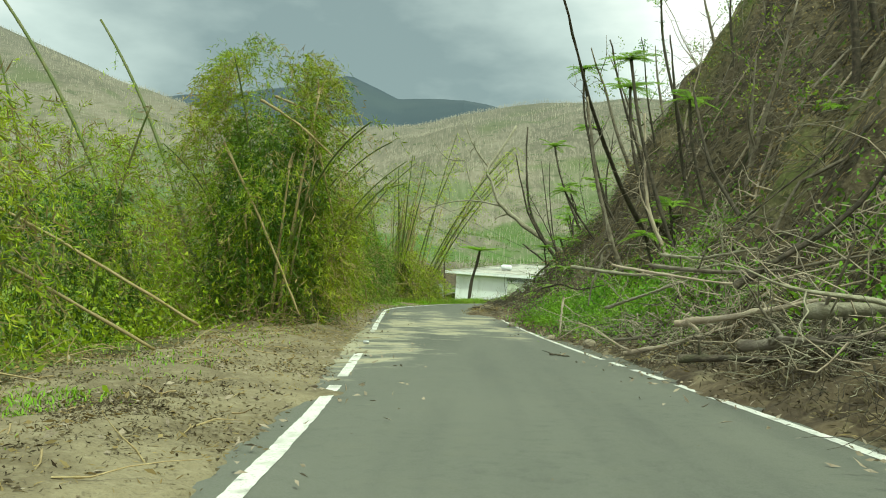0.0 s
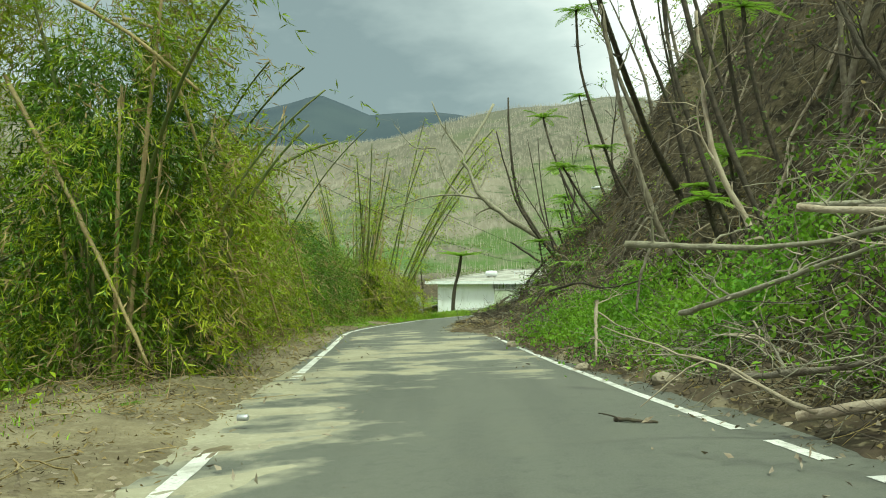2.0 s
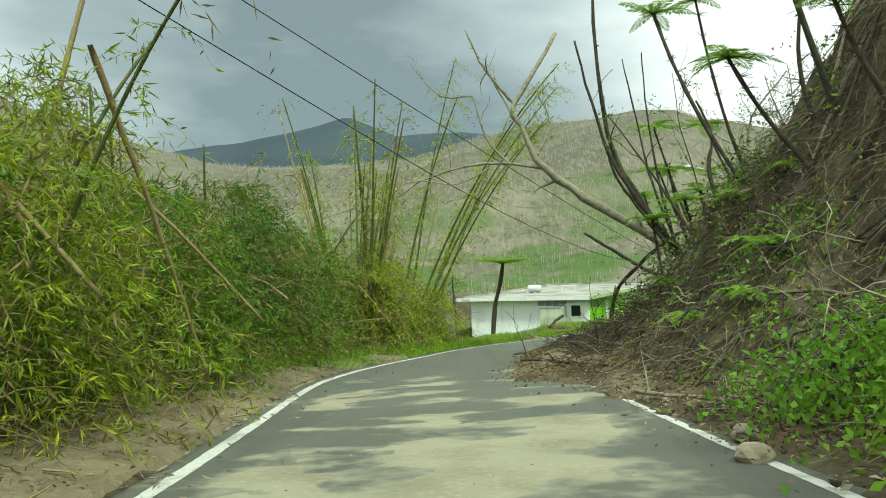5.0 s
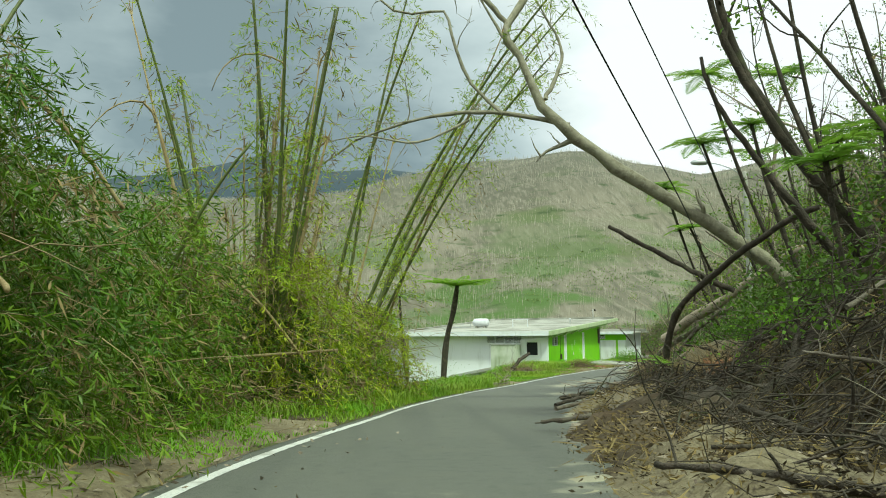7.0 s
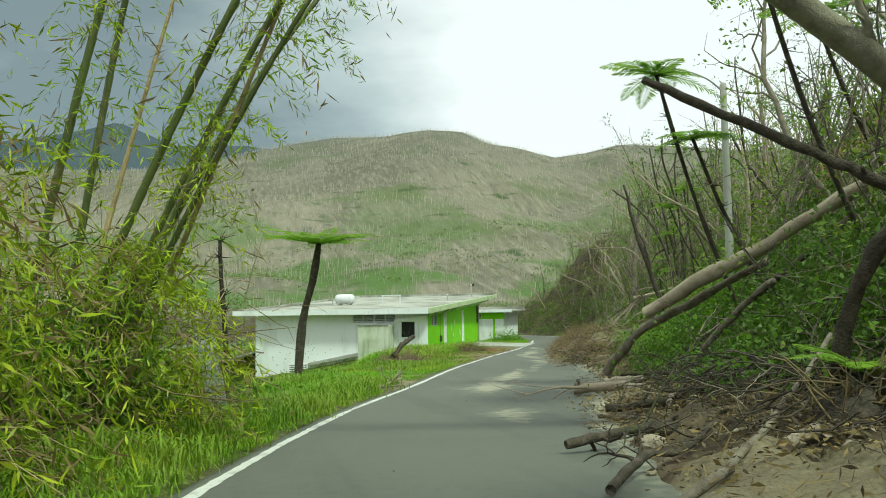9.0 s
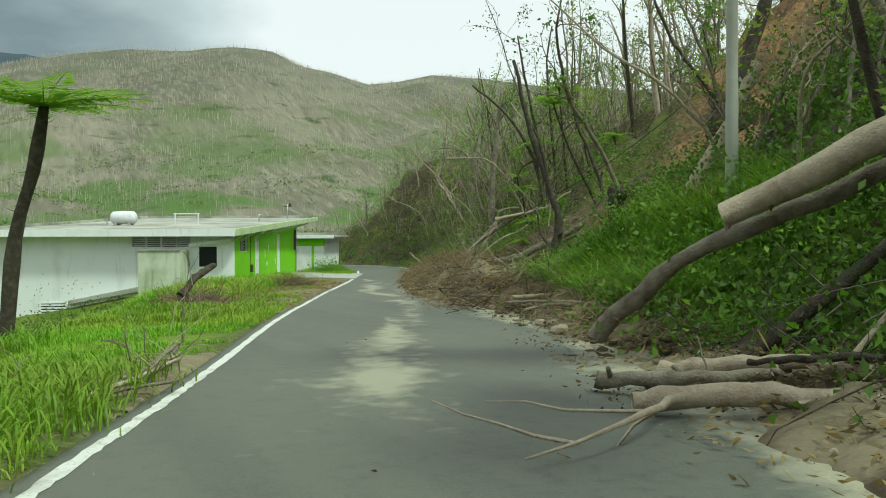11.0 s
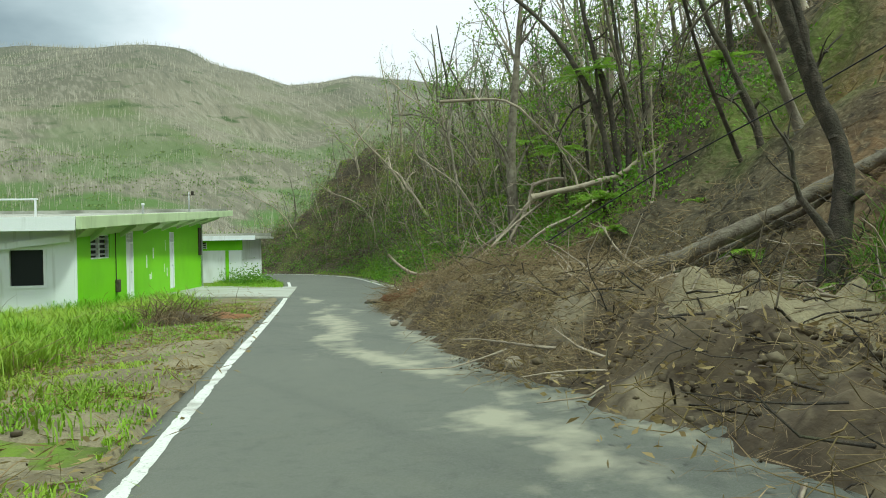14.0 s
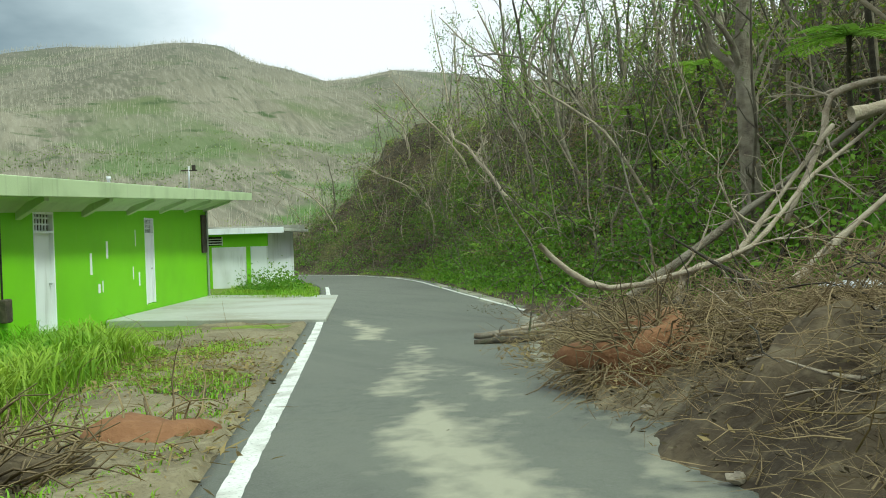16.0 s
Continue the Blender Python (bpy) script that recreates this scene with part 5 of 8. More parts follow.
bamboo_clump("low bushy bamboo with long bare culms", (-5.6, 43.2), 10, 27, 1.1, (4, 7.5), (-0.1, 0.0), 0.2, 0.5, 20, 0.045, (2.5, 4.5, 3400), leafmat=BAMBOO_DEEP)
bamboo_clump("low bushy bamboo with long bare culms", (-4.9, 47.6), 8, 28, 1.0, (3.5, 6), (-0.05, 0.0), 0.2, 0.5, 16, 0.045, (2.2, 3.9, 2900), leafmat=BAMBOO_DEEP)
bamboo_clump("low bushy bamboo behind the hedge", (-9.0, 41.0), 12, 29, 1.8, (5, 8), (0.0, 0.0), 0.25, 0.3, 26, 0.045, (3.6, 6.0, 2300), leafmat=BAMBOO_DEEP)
bamboo_clump("low bushy bamboo behind the hedge", (-9.0, 30.0), 12, 30, 1.8, (5, 8), (0.0, 0.0), 0.25, 0.3, 26, 0.045, (3.6, 5.0, 1800))
bamboo_clump("upright cluster of tall snapped dry bamboo culms", (-3.2, 53.0), 40, 31, 0.6, (6.6, 9.8), (0.01, 0.0), 0.04, 0.66, 60, 0.055, (2.1, 3.1, 2200), dryness=0.6, fan=0.13)
bamboo_clump("leaning cluster of tall green bamboo culms", (-1.9, 57.0), 9, 32, 0.6, (10.5, 14), (0.25, -0.02), 0.15, 0.12, 100, 0.05, (1.8, 2.4, 1700), fan=0.17)
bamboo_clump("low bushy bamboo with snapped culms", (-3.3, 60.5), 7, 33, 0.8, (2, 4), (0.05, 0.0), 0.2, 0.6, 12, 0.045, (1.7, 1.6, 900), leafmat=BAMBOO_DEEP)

# long bare culms standing out of the hedge
for k, (x, y, lx, ly, L) in enumerate(((-6.4, 22.5, -0.35, 0.0, 11.5), (-5.6, 24.5, -0.12, 0.0, 10.4), (-8.6, 21.5, 0.03, 0.1, 9.5), (-6.2, 41.5, -0.28, 0.0, 8.6), (-4.6, 46.4, -0.42, 0.02, 6.2), (-3.9, 50.2, -0.35, 0.0, 4.6), (-6.8, 36.5, -0.2, 0.0, 8.0), (-4.2, 31.0, 0.12, 0.05, 6.5))):
    bamboo_clump("single tall bare bamboo culm leaning from the hedge", (x, y), 1, 60 + k, 0.15, (L - 0.6, L), (lx, ly), 0.1, 0.0, 9, 0.062, None, "single culms")

# fallen dry culms on the verge and through the hedge
for k, (a, b) in enumerate((((-7.9, 12.6, 1.9), (-3.4, 14.6, -0.65)), ((-8.6, 14.5, 2.6), (-3.3, 16.4, -0.4)), ((-5.4, 49.6, -1.2), (-1.3, 51.5, -0.7)), ((-2.7, 49.4, -0.4), (-5.6, 52.4, -1.2)), ((-3.6, 20.8, 4.6), (-1.9, 21.6, 3.4)), ((-4.2, 24.6, 5.4), (-1.9, 23.5, 4.2)), ((-4.6, 43.8, 0.6), (-3.1, 42.0, 0.05)), ((-6.2, 45.6, 1.6), (-4.0, 46.6, 0.2)), ((-4.4, 44.6, 2.6), (-3.4, 45.4, 1.2)), ((-6.0, 48.5, 2.2), (-3.6, 47.6, 0.6)), ((-5.6, 46.8, -0.6), (-2.6, 48.6, -1.2)), ((-3.4, 50.6, 0.9), (-1.9, 51.2, -0.9)), ((-5.0, 26.5, 4.6), (-2.4, 27.8, 0.6)), ((-3.2, 27.0, 3.6), (-2.3, 29.4, -0.8)), ((-5.6, 31.0, 3.8), (-2.6, 32.2, 0.2)), ((-3.2, 33.2, 3.0), (-2.5, 35.0, -0.9)), ((-2.6, 22.0, 4.4), (-1.7, 23.4, 0.2)), ((-4.6, 21.4, 3.6), (-2.4, 21.0, -0.5)), ((-4.9, 36.0, 2.6), (-2.7, 38.5, -0.3)), ((-2.2, 61.2, -1.8), (-0.4, 60.0, 0.2)), ((-4.0, 59.0, -1.7), (0.2, 60.8, -1.4)))):
    mid = (np.array(a) + np.array(b)) / 2 + np.array([0, 0, 0.12])
    fallen_log("fallen_culm_log", [a, mid, b], 0.036, 0.024, 80 + k, CULM_DRY, "snapped dry yellow bamboo culm", 1, "fallen culms", 0, 8)

fallen_log("fallen_log", [(5.7, 78.2, -2.5), (6.15, 78.5, -2.02), (6.66, 78.87, -1.75)], 0.10, 0.085, 98, DARK_BARK, "short black log on the lawn by the wall", 1)
for k in range(5):
    fallen_log("small_log", [(2.1 + 0.25 * k, 63.6 + 0.5 * k, -2.42), (2.9 + 0.2 * k, 64.3 + 0.4 * k, -2.33), (3.7 + 0.1 * k, 64.6 + 0.6 * k, -2.28 + 0.1 * (k % 3))], 0.03 + 0.008 * (k % 3), 0.015, 900 + k, PALE_WOOD if k % 2 else BARK, "pale broken branch on the sand beside the line", 1, "small broken branches", 2, 7)

# ---- the tree fern before the house ----
tree_fern([(1.85, 75.5, ground_z(1.85, 75.5)), (2.05, 75.5, -1.0), (2.4, 75.5, 0.4), (2.62, 75.5, 1.75)], 0.13, 5, 22, 2.35, 0.30, 0.16, "tall tree fern with flat bright green crown by the house", "", 0.2, 0.06)

# ---- the bank on the right: leaning trees and tree ferns ----
def further(pts, k=1.12, eye=(0.004, 35.514, -0.272)):
    return [tuple(e + (c - e) * k for c, e in zip(p, eye)) for p in pts]


fallen_log("leaning_tree_log", [(9.4, 54.0, 0.2), (8.7, 54.0, 0.9), (7.95, 54.0, 1.58), (6.1, 54.0, 2.72), (5.0, 54.0, 3.4), (4.1, 54.0, 4.12), (3.25, 54.0, 4.85), (2.75, 54.2, 6.2), (2.5, 54.4, 6.95), (3.3, 54.9, 8.3), (4.3, 55.6, 10.0)], 0.20, 0.07, 101, GREY_WOOD, "grey leaning tree torn over the road", 4, "", 3)
for k, (pts, r) in enumerate((([(3.49, 52.0, 3.91), (1.9, 52.2, 4.25), (0.4, 52.4, 4.15), (-1.0, 52.6, 3.75)], 0.06), ([(2.1, 52.15, 4.2), (1.45, 52.3, 4.9), (1.05, 52.4, 6.0), (0.9, 52.6, 6.6), (-0.2, 52.8, 6.7), (-1.2, 53.0, 7.9)], 0.045), ([(2.33, 52.5, 6.22), (1.3, 52.6, 7.6), (0.7, 52.9, 9.0)], 0.07), ([(3.0, 52.1, 4.5), (3.45, 52.4, 5.6), (3.1, 52.6, 6.6), (2.9, 52.7, 7.0)], 0.05), ([(1.4, 52.3, 4.1), (0.3, 52.2, 3.6), (-0.9, 52.3, 3.75), (-2.1, 52.4, 3.5)], 0.03), ([(-1.0, 52.6, 3.75), (-2.0, 52.7, 3.1), (-3.1, 52.9, 3.0), (-4.4, 53.0, 2.6)], 0.025))):
    fallen_log("bare_limb", further(pts), r * 1.1, r * 0.38, 110 + k, GREY_WOOD, "grey bare limb hanging over the road", 2, "bare limbs", 3, 7)
for k, (pts, r) in enumerate((([(7.0, 46.6, 0.3), (6.63, 47.0, 1.0), (5.12, 47.0, 3.37), (4.6, 47.0, 5.6), (4.45, 47.0, 8.6)], 0.11), ([(6.9, 47.2, 0.6), (6.1, 47.6, 3.0), (5.75, 47.9, 5.0), (5.46, 48.2, 6.84)], 0.05), ([(6.85, 47.0, 0.8), (5.02, 46.9, 3.3), (4.32, 46.8, 5.3), (3.9, 46.7, 7.0)], 0.08), ([(6.9, 47.3, 0.4), (6.4, 47.3, 2.1), (6.0, 47.3, 4.4), (5.85, 47.4, 6.8)], 0.05), ([(7.6, 45.2, 1.0), (7.3, 45.4, 2.0), (7.1, 45.6, 3.2), (7.3, 45.8, 4.0), (6.9, 45.8, 5.0)], 0.08), ([(7.9, 31.2, 2.4), (6.75, 30.0, 3.92), (5.34, 28.0, 6.05), (4.01, 26.0, 9.0), (3.8, 25.7, 9.6)], 0.09), ([(8.6, 33.0, 2.8), (8.0, 32.6, 5.0), (7.0, 32.2, 7.4), (6.4, 32.0, 9.6)], 0.08), ([(8.9, 29.5, 3.6), (8.4, 29.3, 6.0), (7.9, 29.0, 9.0)], 0.07), ([(7.3, 48.2, 0.4), (6.0, 48.4, 2.2), (5.2, 48.4, 3.4), (5.0, 48.5, 4.2)], 0.09))):
    fallen_log("dark_stem_log", pts, r, r * 0.32, 120 + k, DARK_BARK, "dark storm-stripped tree stem rising from the bank", 3, "dark stems", 1, 9)
fallen_log("snag_log", [(7.6, 53.8, 0.5), (7.0, 54.0, 0.81), (5.15, 55.5, 2.2)], 0.07, 0.05, 131, DARK_BARK, "dark broken snag sticking out from the bank", 1, "dark stems")
fallen_log("snag_log", [(7.4, 49.4, 1.8), (7.03, 50.0, 1.6), (6.38, 51.5, 0.83), (5.76, 52.5, -0.08), (5.65, 53.0, -1.4)], 0.055, 0.075, 132, DARK_BARK, "dark curved root trunk hanging to the road", 2, "dark stems")

_r = np.random.default_rng(90)
for k in range(12):
    way = 24 + 34 * _r.random()
    d = WIDE + 3.4 + 5.5 * _r.random()
    x, y = on_road(way, d)
    z = ground_z(x, y)
    H = 3.0 + 4.2 * _r.random()
    lx, ly = -0.28 - 0.22 * _r.random(), 0.12 * _r.normal()
    pts = [(x, y, z), (x + lx * H * 0.35, y + ly * H * 0.3, z + H * 0.35), (x + lx * H * 0.62 + 0.06 * _r.normal(), y + ly * H * 0.6, z + H * 0.7), (x + lx * H * 0.7 + 0.12 * _r.normal(), y + ly * H, z + H)]
    if k % 3:
        tree_fern(pts, 0.05, 200 + k, 7 + int(5 * _r.random()), 0.85 + 0.5 * _r.random(), 0.3, 0.3, "thin tree fern with a tuft of new fronds", "small tree ferns")
    else:
        bare_tree((x, y), 260 + k, H * 1.15, (lx, ly), 0.035 + 0.03 * _r.random(), 3 + int(4 * _r.random()), DARK_BARK, FRESH_LEAF, 8 if k % 2 else 16, "dark slender stripped stem on the steep bank", 0.05, z, 0.11, "bank stems", 2)

# tree ferns whose bright crowns stand out against bank and sky
for k, (x, y, zt, L) in enumerate(((8.02, 56.0, 6.3, 1.3), (8.1, 50.0, 3.1, 1.1), (10.0, 56.0, 6.3, 1.2), (8.6, 58.0, 4.9, 1.2), (11.15, 60.0, 5.1, 1.2), (9.6, 62.0, 2.95, 1.1), (8.8, 62.0, 4.3, 1.2), (5.95, 40.0, 4.5, 0.9), (7.1, 38.0, 4.9, 0.9), (7.96, 28.0, 3.2, 0.9), (6.8, 26.0, 2.1, 0.8), (8.0, 30.0, 2.6, 0.8), (6.56, 46.0, 2.4, 0.9), (5.7, 46.0, 1.9, 0.8), (24.5, 92.0, 1.4, 1.2), (27.9, 100.0, 0.2, 1.2), (26.9, 90.0, 3.8, 1.2), (22.5, 88.0, -0.4, 1.0), (21.0, 84.0, 4.3, 1.2))):
    bx, by = x + 0.5, y + 0.2
    zb = ground_z(bx, by)
    while zb < zt - 2.6 and bx < x + 2.2:
        bx += 0.3
        zb = ground_z(bx, by)
    top = max(zt, zb + 0.5)
    tree_fern([(bx, by, zb), (0.6 * x + 0.4 * bx, y + 0.15, zb * 0.45 + top * 0.55), (x, y, top)], 0.045, 2300 + k, 9 + k % 4, L, 0.35, 0.35, "slender tree fern with bright feathery crown", "small tree ferns", 0.3)

# forest up the slope: a few grown trees, then copies
def in_scar(way, d):
    return 75 + 0.12 * max(0.0, d - WIDE - 6) < way < 84 + 0.72 * max(0.0, d - WIDE - 4) and d < WIDE + 27


_models = [bare_tree(on_road(100 + 4 * k, WIDE + 6 + k % 4), 300 + k, 6.5 + 0.8 * k, (0.05 * (k % 3 - 1), 0.04), 0.07 + 0.014 * (k % 4), 8 + k % 4, BARK if k % 3 else PALE_WOOD, (YOUNG_LEAF, FRESH_LEAF, SHRUB_LEAF)[k % 3], 20 + 14 * (k % 3), "slender grey storm-stripped tree with tufts of new leaves", 0.07 + 0.03 * (k % 4), leaf=0.155, twiggy=3) for k in range(9)]
for k in range(200):
    way = 66 + 74 * _r.random()
    d = WIDE + 3.6 + 21 * _r.random() ** 1.1
    if in_scar(way, d):
        continue
    x, y = on_road(way, d)
    z = ground_z(x, y)
    s = (0.5 + 0.5 * _r.random()) * (1.15 if k % 4 == 0 else 0.8)
    copy_thing(_models[k % 9], Matrix.Translation((x, y, z)) @ pose(0, 0, 0, 11 * _r.normal(), 11 * _r.normal() - 4, 360 * _r.random()) @ Matrix.Diagonal((s, s, s * (0.8 + 0.4 * _r.random()), 1)))
for k in range(7):
    way = -6 + 50 * _r.random()
    d = WIDE + 8.5 + 15 * _r.random()
    x, y = on_road(way, d)
    z = ground_z(x, y)
    s = 0.4 + 0.4 * _r.random()
    copy_thing(_models[k % 9], Matrix.Translation((x, y, z)) @ pose(0, 0, 0, 7 * _r.normal(), 8 * _r.normal() - 10, 360 * _r.random()) @ Matrix.Diagonal((s, s, s, 1)))

for k in range(40):
    way, d = 62 + 14 * _r.random(), WIDE + 4.5 + 8 * _r.random()
    if in_scar(way, d):
        continue
    x, y = on_road(way, d)
    s = 0.38 + 0.36 * _r.random()
    copy_thing(_models[(k * 4) % 9], Matrix.Translation((x, y, ground_z(x, y))) @ pose(0, 0, 0, 5 * _r.normal(), 5 * _r.normal() + 2, 360 * _r.random()) @ Matrix.Diagonal((s, s, s, 1)))

# tall grey trunks crowding the top of the slope
for k in range(46):
    way = 92 + 46 * _r.random()
    d = WIDE + 9 + 13 * _r.random()
    if in_scar(way, d):
        continue
    bare_tree(on_road(way, d), 3300 + k, 7 + 5 * _r.random(), (-0.08 + 0.1 * _r.normal(), 0.08 * _r.normal()), 0.09 + 0.08 * _r.random(), 4, (BARK, PALE_WOOD, DARK_BARK)[k % 3], YOUNG_LEAF, 20, ("tall grey bare trunk on the slope", "tall pale bare trunk on the slope", "tall dark bare trunk on the slope")[k % 3], 0.04, None, 0.14, "tall bare trunks", 3)

# pale slender trunks over the slope, leaning to the valley
for k in range(72):
    way, d = 84 + 50 * _r.random(), WIDE + 5.5 + 12 * _r.random()
    if in_scar(way, d):
        continue
    bare_tree(on_road(way, d), 3400 + k, 4.5 + 4.5 * _r.random(), (-0.14 + 0.13 * _r.normal(), 0.1 * _r.normal()), 0.045 + 0.055 * _r.random(), 5, (PALE_WOOD, BARK, PALE_WOOD, BARK)[k % 4], (YOUNG_LEAF, FRESH_LEAF)[k % 2], 22, ("slender pale trunk with young leaves on the slope", "slender grey trunk with young leaves on the slope")[k % 2], 0.05 + 0.05 * (k % 3), None, 0.15, "slender trunks", 3)

# the leaning multi-stemmed tree above the slide, and limbs fallen about it
for k, (pts, r) in enumerate((([(24.04, 88.97, -0.3), (23.77, 89.40, 2.01), (23.40, 89.89, 3.45), (22.68, 90.59, 4.92), (21.42, 91.62, 6.30)], 0.11), ([(24.16, 88.90, -0.3), (24.10, 89.33, 2.42), (23.88, 89.84, 4.29), (23.75, 90.30, 6.20), (23.52, 90.83, 8.77)], 0.10), ([(24.29, 88.82, -0.3), (24.59, 89.14, 2.23), (24.63, 89.62, 4.94), (24.74, 90.06, 7.52), (25.20, 90.27, 9.31)], 0.09), ([(23.23, 83.43, -0.2), (23.11, 83.76, 1.32), (22.77, 84.23, 2.77), (22.52, 84.64, 3.99), (22.53, 84.88, 5.84)], 0.10))):
    fallen_log("dark_stem_log", pts, r, r * 0.4, 720 + k, DARK_BARK, "dark leaning stem growing above the landslide", 2, "dark stems", 4, 9)
for k, (pts, r, m) in enumerate((([(20.83, 93.34, 2.85), (22.39, 92.03, 2.79), (23.10, 91.22, 1.85), (24.05, 90.27, 0.56), (24.12, 89.86, 0.1)], 0.05, PALE_WOOD), ([(21.92, 90.28, -0.25), (23.96, 89.03, 0.3), (24.73, 88.56, 0.9), (25.84, 87.88, 1.6)], 0.10, PALE_WOOD), ([(20.42, 90.00, -2.3), (21.61, 89.51, -1.28), (22.56, 89.17, -0.80), (23.53, 88.82, -0.12)], 0.05, PALE_WOOD), ([(20.83, 89.75, -2.3), (22.10, 89.21, -1.42), (22.98, 88.91, -0.65)], 0.04, BARK), ([(25.4, 97.5, -1.2), (24.6, 98.2, 0.6), (23.4, 99.4, 2.0), (23.6, 99.0, 3.2)], 0.04, PALE_WOOD))):
    fallen_log("torn_limb_log", pts, r, r * 0.5, 740 + k, m, "bleached torn limb hanging on the slope", 2, "torn limbs", 3, 8)
for k, (x, y, zt, L) in enumerate(((23.58, 89.31, 3.38, 1.1), (24.55, 88.75, 5.96, 1.3), (26.87, 87.6, 2.75, 1.2), (26.0, 92.8, 4.05, 1.2), (28.5, 99.0, 2.6, 1.2), (31.0, 104.5, 2.4, 1.1))):
    zb = ground_z(x + 0.5, y)
    tree_fern([(x + 0.5, y, zb), (x + 0.3, y, zb * 0.6 + zt * 0.4), (x, y, max(zt, zb + 1.0))], 0.05, 760 + k, 9, L, 0.25, 0.3, "thin tree fern with bright wide fronds on the slope", "small tree ferns")

# the crowd of thin stems behind them, past counting
def thicket(name, label, n, spots, mat, seed, low=2.5, high=7.0):
    rng = np.random.default_rng(seed)
    pieces = []
    for way0, way1, d0, d1, share in spots:
        x, y, d, way = strew(int(n * share), way0, way1, d0, d1, rng)
        p = place(x, y)
        for q in p:
            H = low + (high - low) * rng.random() ** 1.5
            stem = wander(q - np.array([0, 0, 0.2]), rng.normal(size=3) * 0.2 + np.array([-0.1, 0, 1]), H, 6, 0.14, rng)
            r = 0.012 + 0.0055 * H
            pieces.append(tube(stem, np.linspace(r, r * 0.3, 7), 4))
            for k in range(5):
                i = rng.integers(2, 6)
                pieces.append(tube(wander(stem[i], unit(rng.normal(size=3) * np.array([1, 1, 0.3])) + np.array([0, 0, 0.7]), H * (0.12 + 0.2 * rng.random()), 3, 0.2, rng), np.linspace(r * 0.45, 0.004, 4), 3))
    return tagged(new(name, quick_mesh(name, *join(pieces), mat)), label, "thicket", kind="stuff")


thicket("slope_thicket", "crowd of thin bare grey stems up the slope", 620, ((97, 146, 8, 24, 0.55), (95, 146, 6.2, 9, 0.12), (58, 66, 7, 16, 0.08), (0, 48, 12, 20, 0.03)), BARK, 400, 1.5, 5.5)
thicket("pale_thicket", "crowd of thin pale dead stems up the slope", 420, ((97, 146, 7, 24, 0.8), (0, 48, 12, 18, 0.04)), PALE_WOOD, 401, 2.0, 6.0)

# ferns low on the bank
for k in range(70):
    way = 8 + 118 * _r.random() if k < 46 else 94 + 36 * _r.random()
    d = WIDE + 1.8 + 5 * _r.random()
    x, y = on_road(way, d)
    z = ground_z(x, y)
    rng = np.random.default_rng(500 + k)
    f = thing("fern", (x, y, z), "low bright green fern on the bank", "fern", "bank ferns")
    fern_crown(f, (0, 0, 0.05), 6 + k % 5, (0.55 if k < 46 else 0.9) + 0.5 * rng.random(), rng, 0.7, 0.6, 18)

# ---- logs and torn limbs on the right ----
fallen_log("leaning_log", [(8.86, 62.84, -0.72), (9.2, 62.0, -0.30), (9.75, 60.9, 0.22), (10.3, 59.8, 0.80), (10.75, 58.9, 1.30), (11.3, 57.8, 1.9)], 0.15, 0.13, 140, PALE_WOOD, "thick pale log leaning down the bank", 3)
fallen_log("leaning_log", [(8.75, 64.9, -2.2), (8.9, 64.24, -1.62), (9.05, 63.4, -1.1), (9.5, 62.2, -0.55), (10.3, 60.6, 0.25)], 0.11, 0.08, 139, BARK, "thick grey root limb under the pale log", 2)
fallen_log("leaning_log", [(8.7, 62.8, -2.3), (8.85, 62.44, -2.09), (9.7, 61.9, -1.2), (10.6, 61.3, -0.35), (11.47, 60.73, 0.54), (12.4, 60.2, 1.4)], 0.075, 0.06, 141, DARK_BARK, "dark log leaning down the bank to the road", 2)
fallen_log("leaning_log", [(7.56, 59.5, -2.2), (7.88, 58.5, -1.02), (8.3, 57.6, -0.2)], 0.06, 0.05, 142, BARK, "grey branch leaning on the bank", 2)
fallen_log("leaning_log", [(16.5, 73.2, -2.0), (16.8, 73.0, -1.24), (17.41, 72.5, 0.18), (18.21, 72.0, 1.79), (18.8, 71.6, 3.4)], 0.20, 0.15, 143, PALE_WOOD, "pale trunk leaning over tall grass", 2)
fallen_log("fallen_log", [(16.1, 82.9, -2.45), (16.45, 82.3, -2.15), (17.43, 80.74, -1.72), (18.9, 79.4, -0.72), (20.31, 78.15, 0.2), (21.0, 77.6, 0.55)], 0.15, 0.09, 144, BARK, "long split log lying down the landslide", 3)
fallen_log("fallen_log", [(16.6, 82.4, -2.45), (17.6, 80.9, -1.95), (19.3, 79.3, -0.75)], 0.08, 0.05, 145, BARK, "split log half beside the long one", 1)
fallen_log("stub_log", [(16.65, 77.76, -2.5), (16.70, 77.78, -2.0), (16.79, 77.80, -1.66), (17.01, 77.79, -1.02), (17.05, 77.89, -0.27), (16.90, 78.11, 0.39), (16.62, 78.42, 1.71), (16.25, 78.79, 3.38), (16.14, 78.99, 4.6)], 0.19, 0.05, 146, DARK_BARK, "dark rooted trunk standing in the slide", 4, "fallen logs", 2)
fallen_log("stub_log", [(17.0, 77.9, -0.2), (16.92, 77.98, 0.06), (16.84, 78.16, 0.94), (16.68, 78.39, 2.04), (16.52, 78.61, 2.50)], 0.07, 0.04, 147, DARK_BARK, "dark side stem of the rooted trunk", 2, "fallen logs")
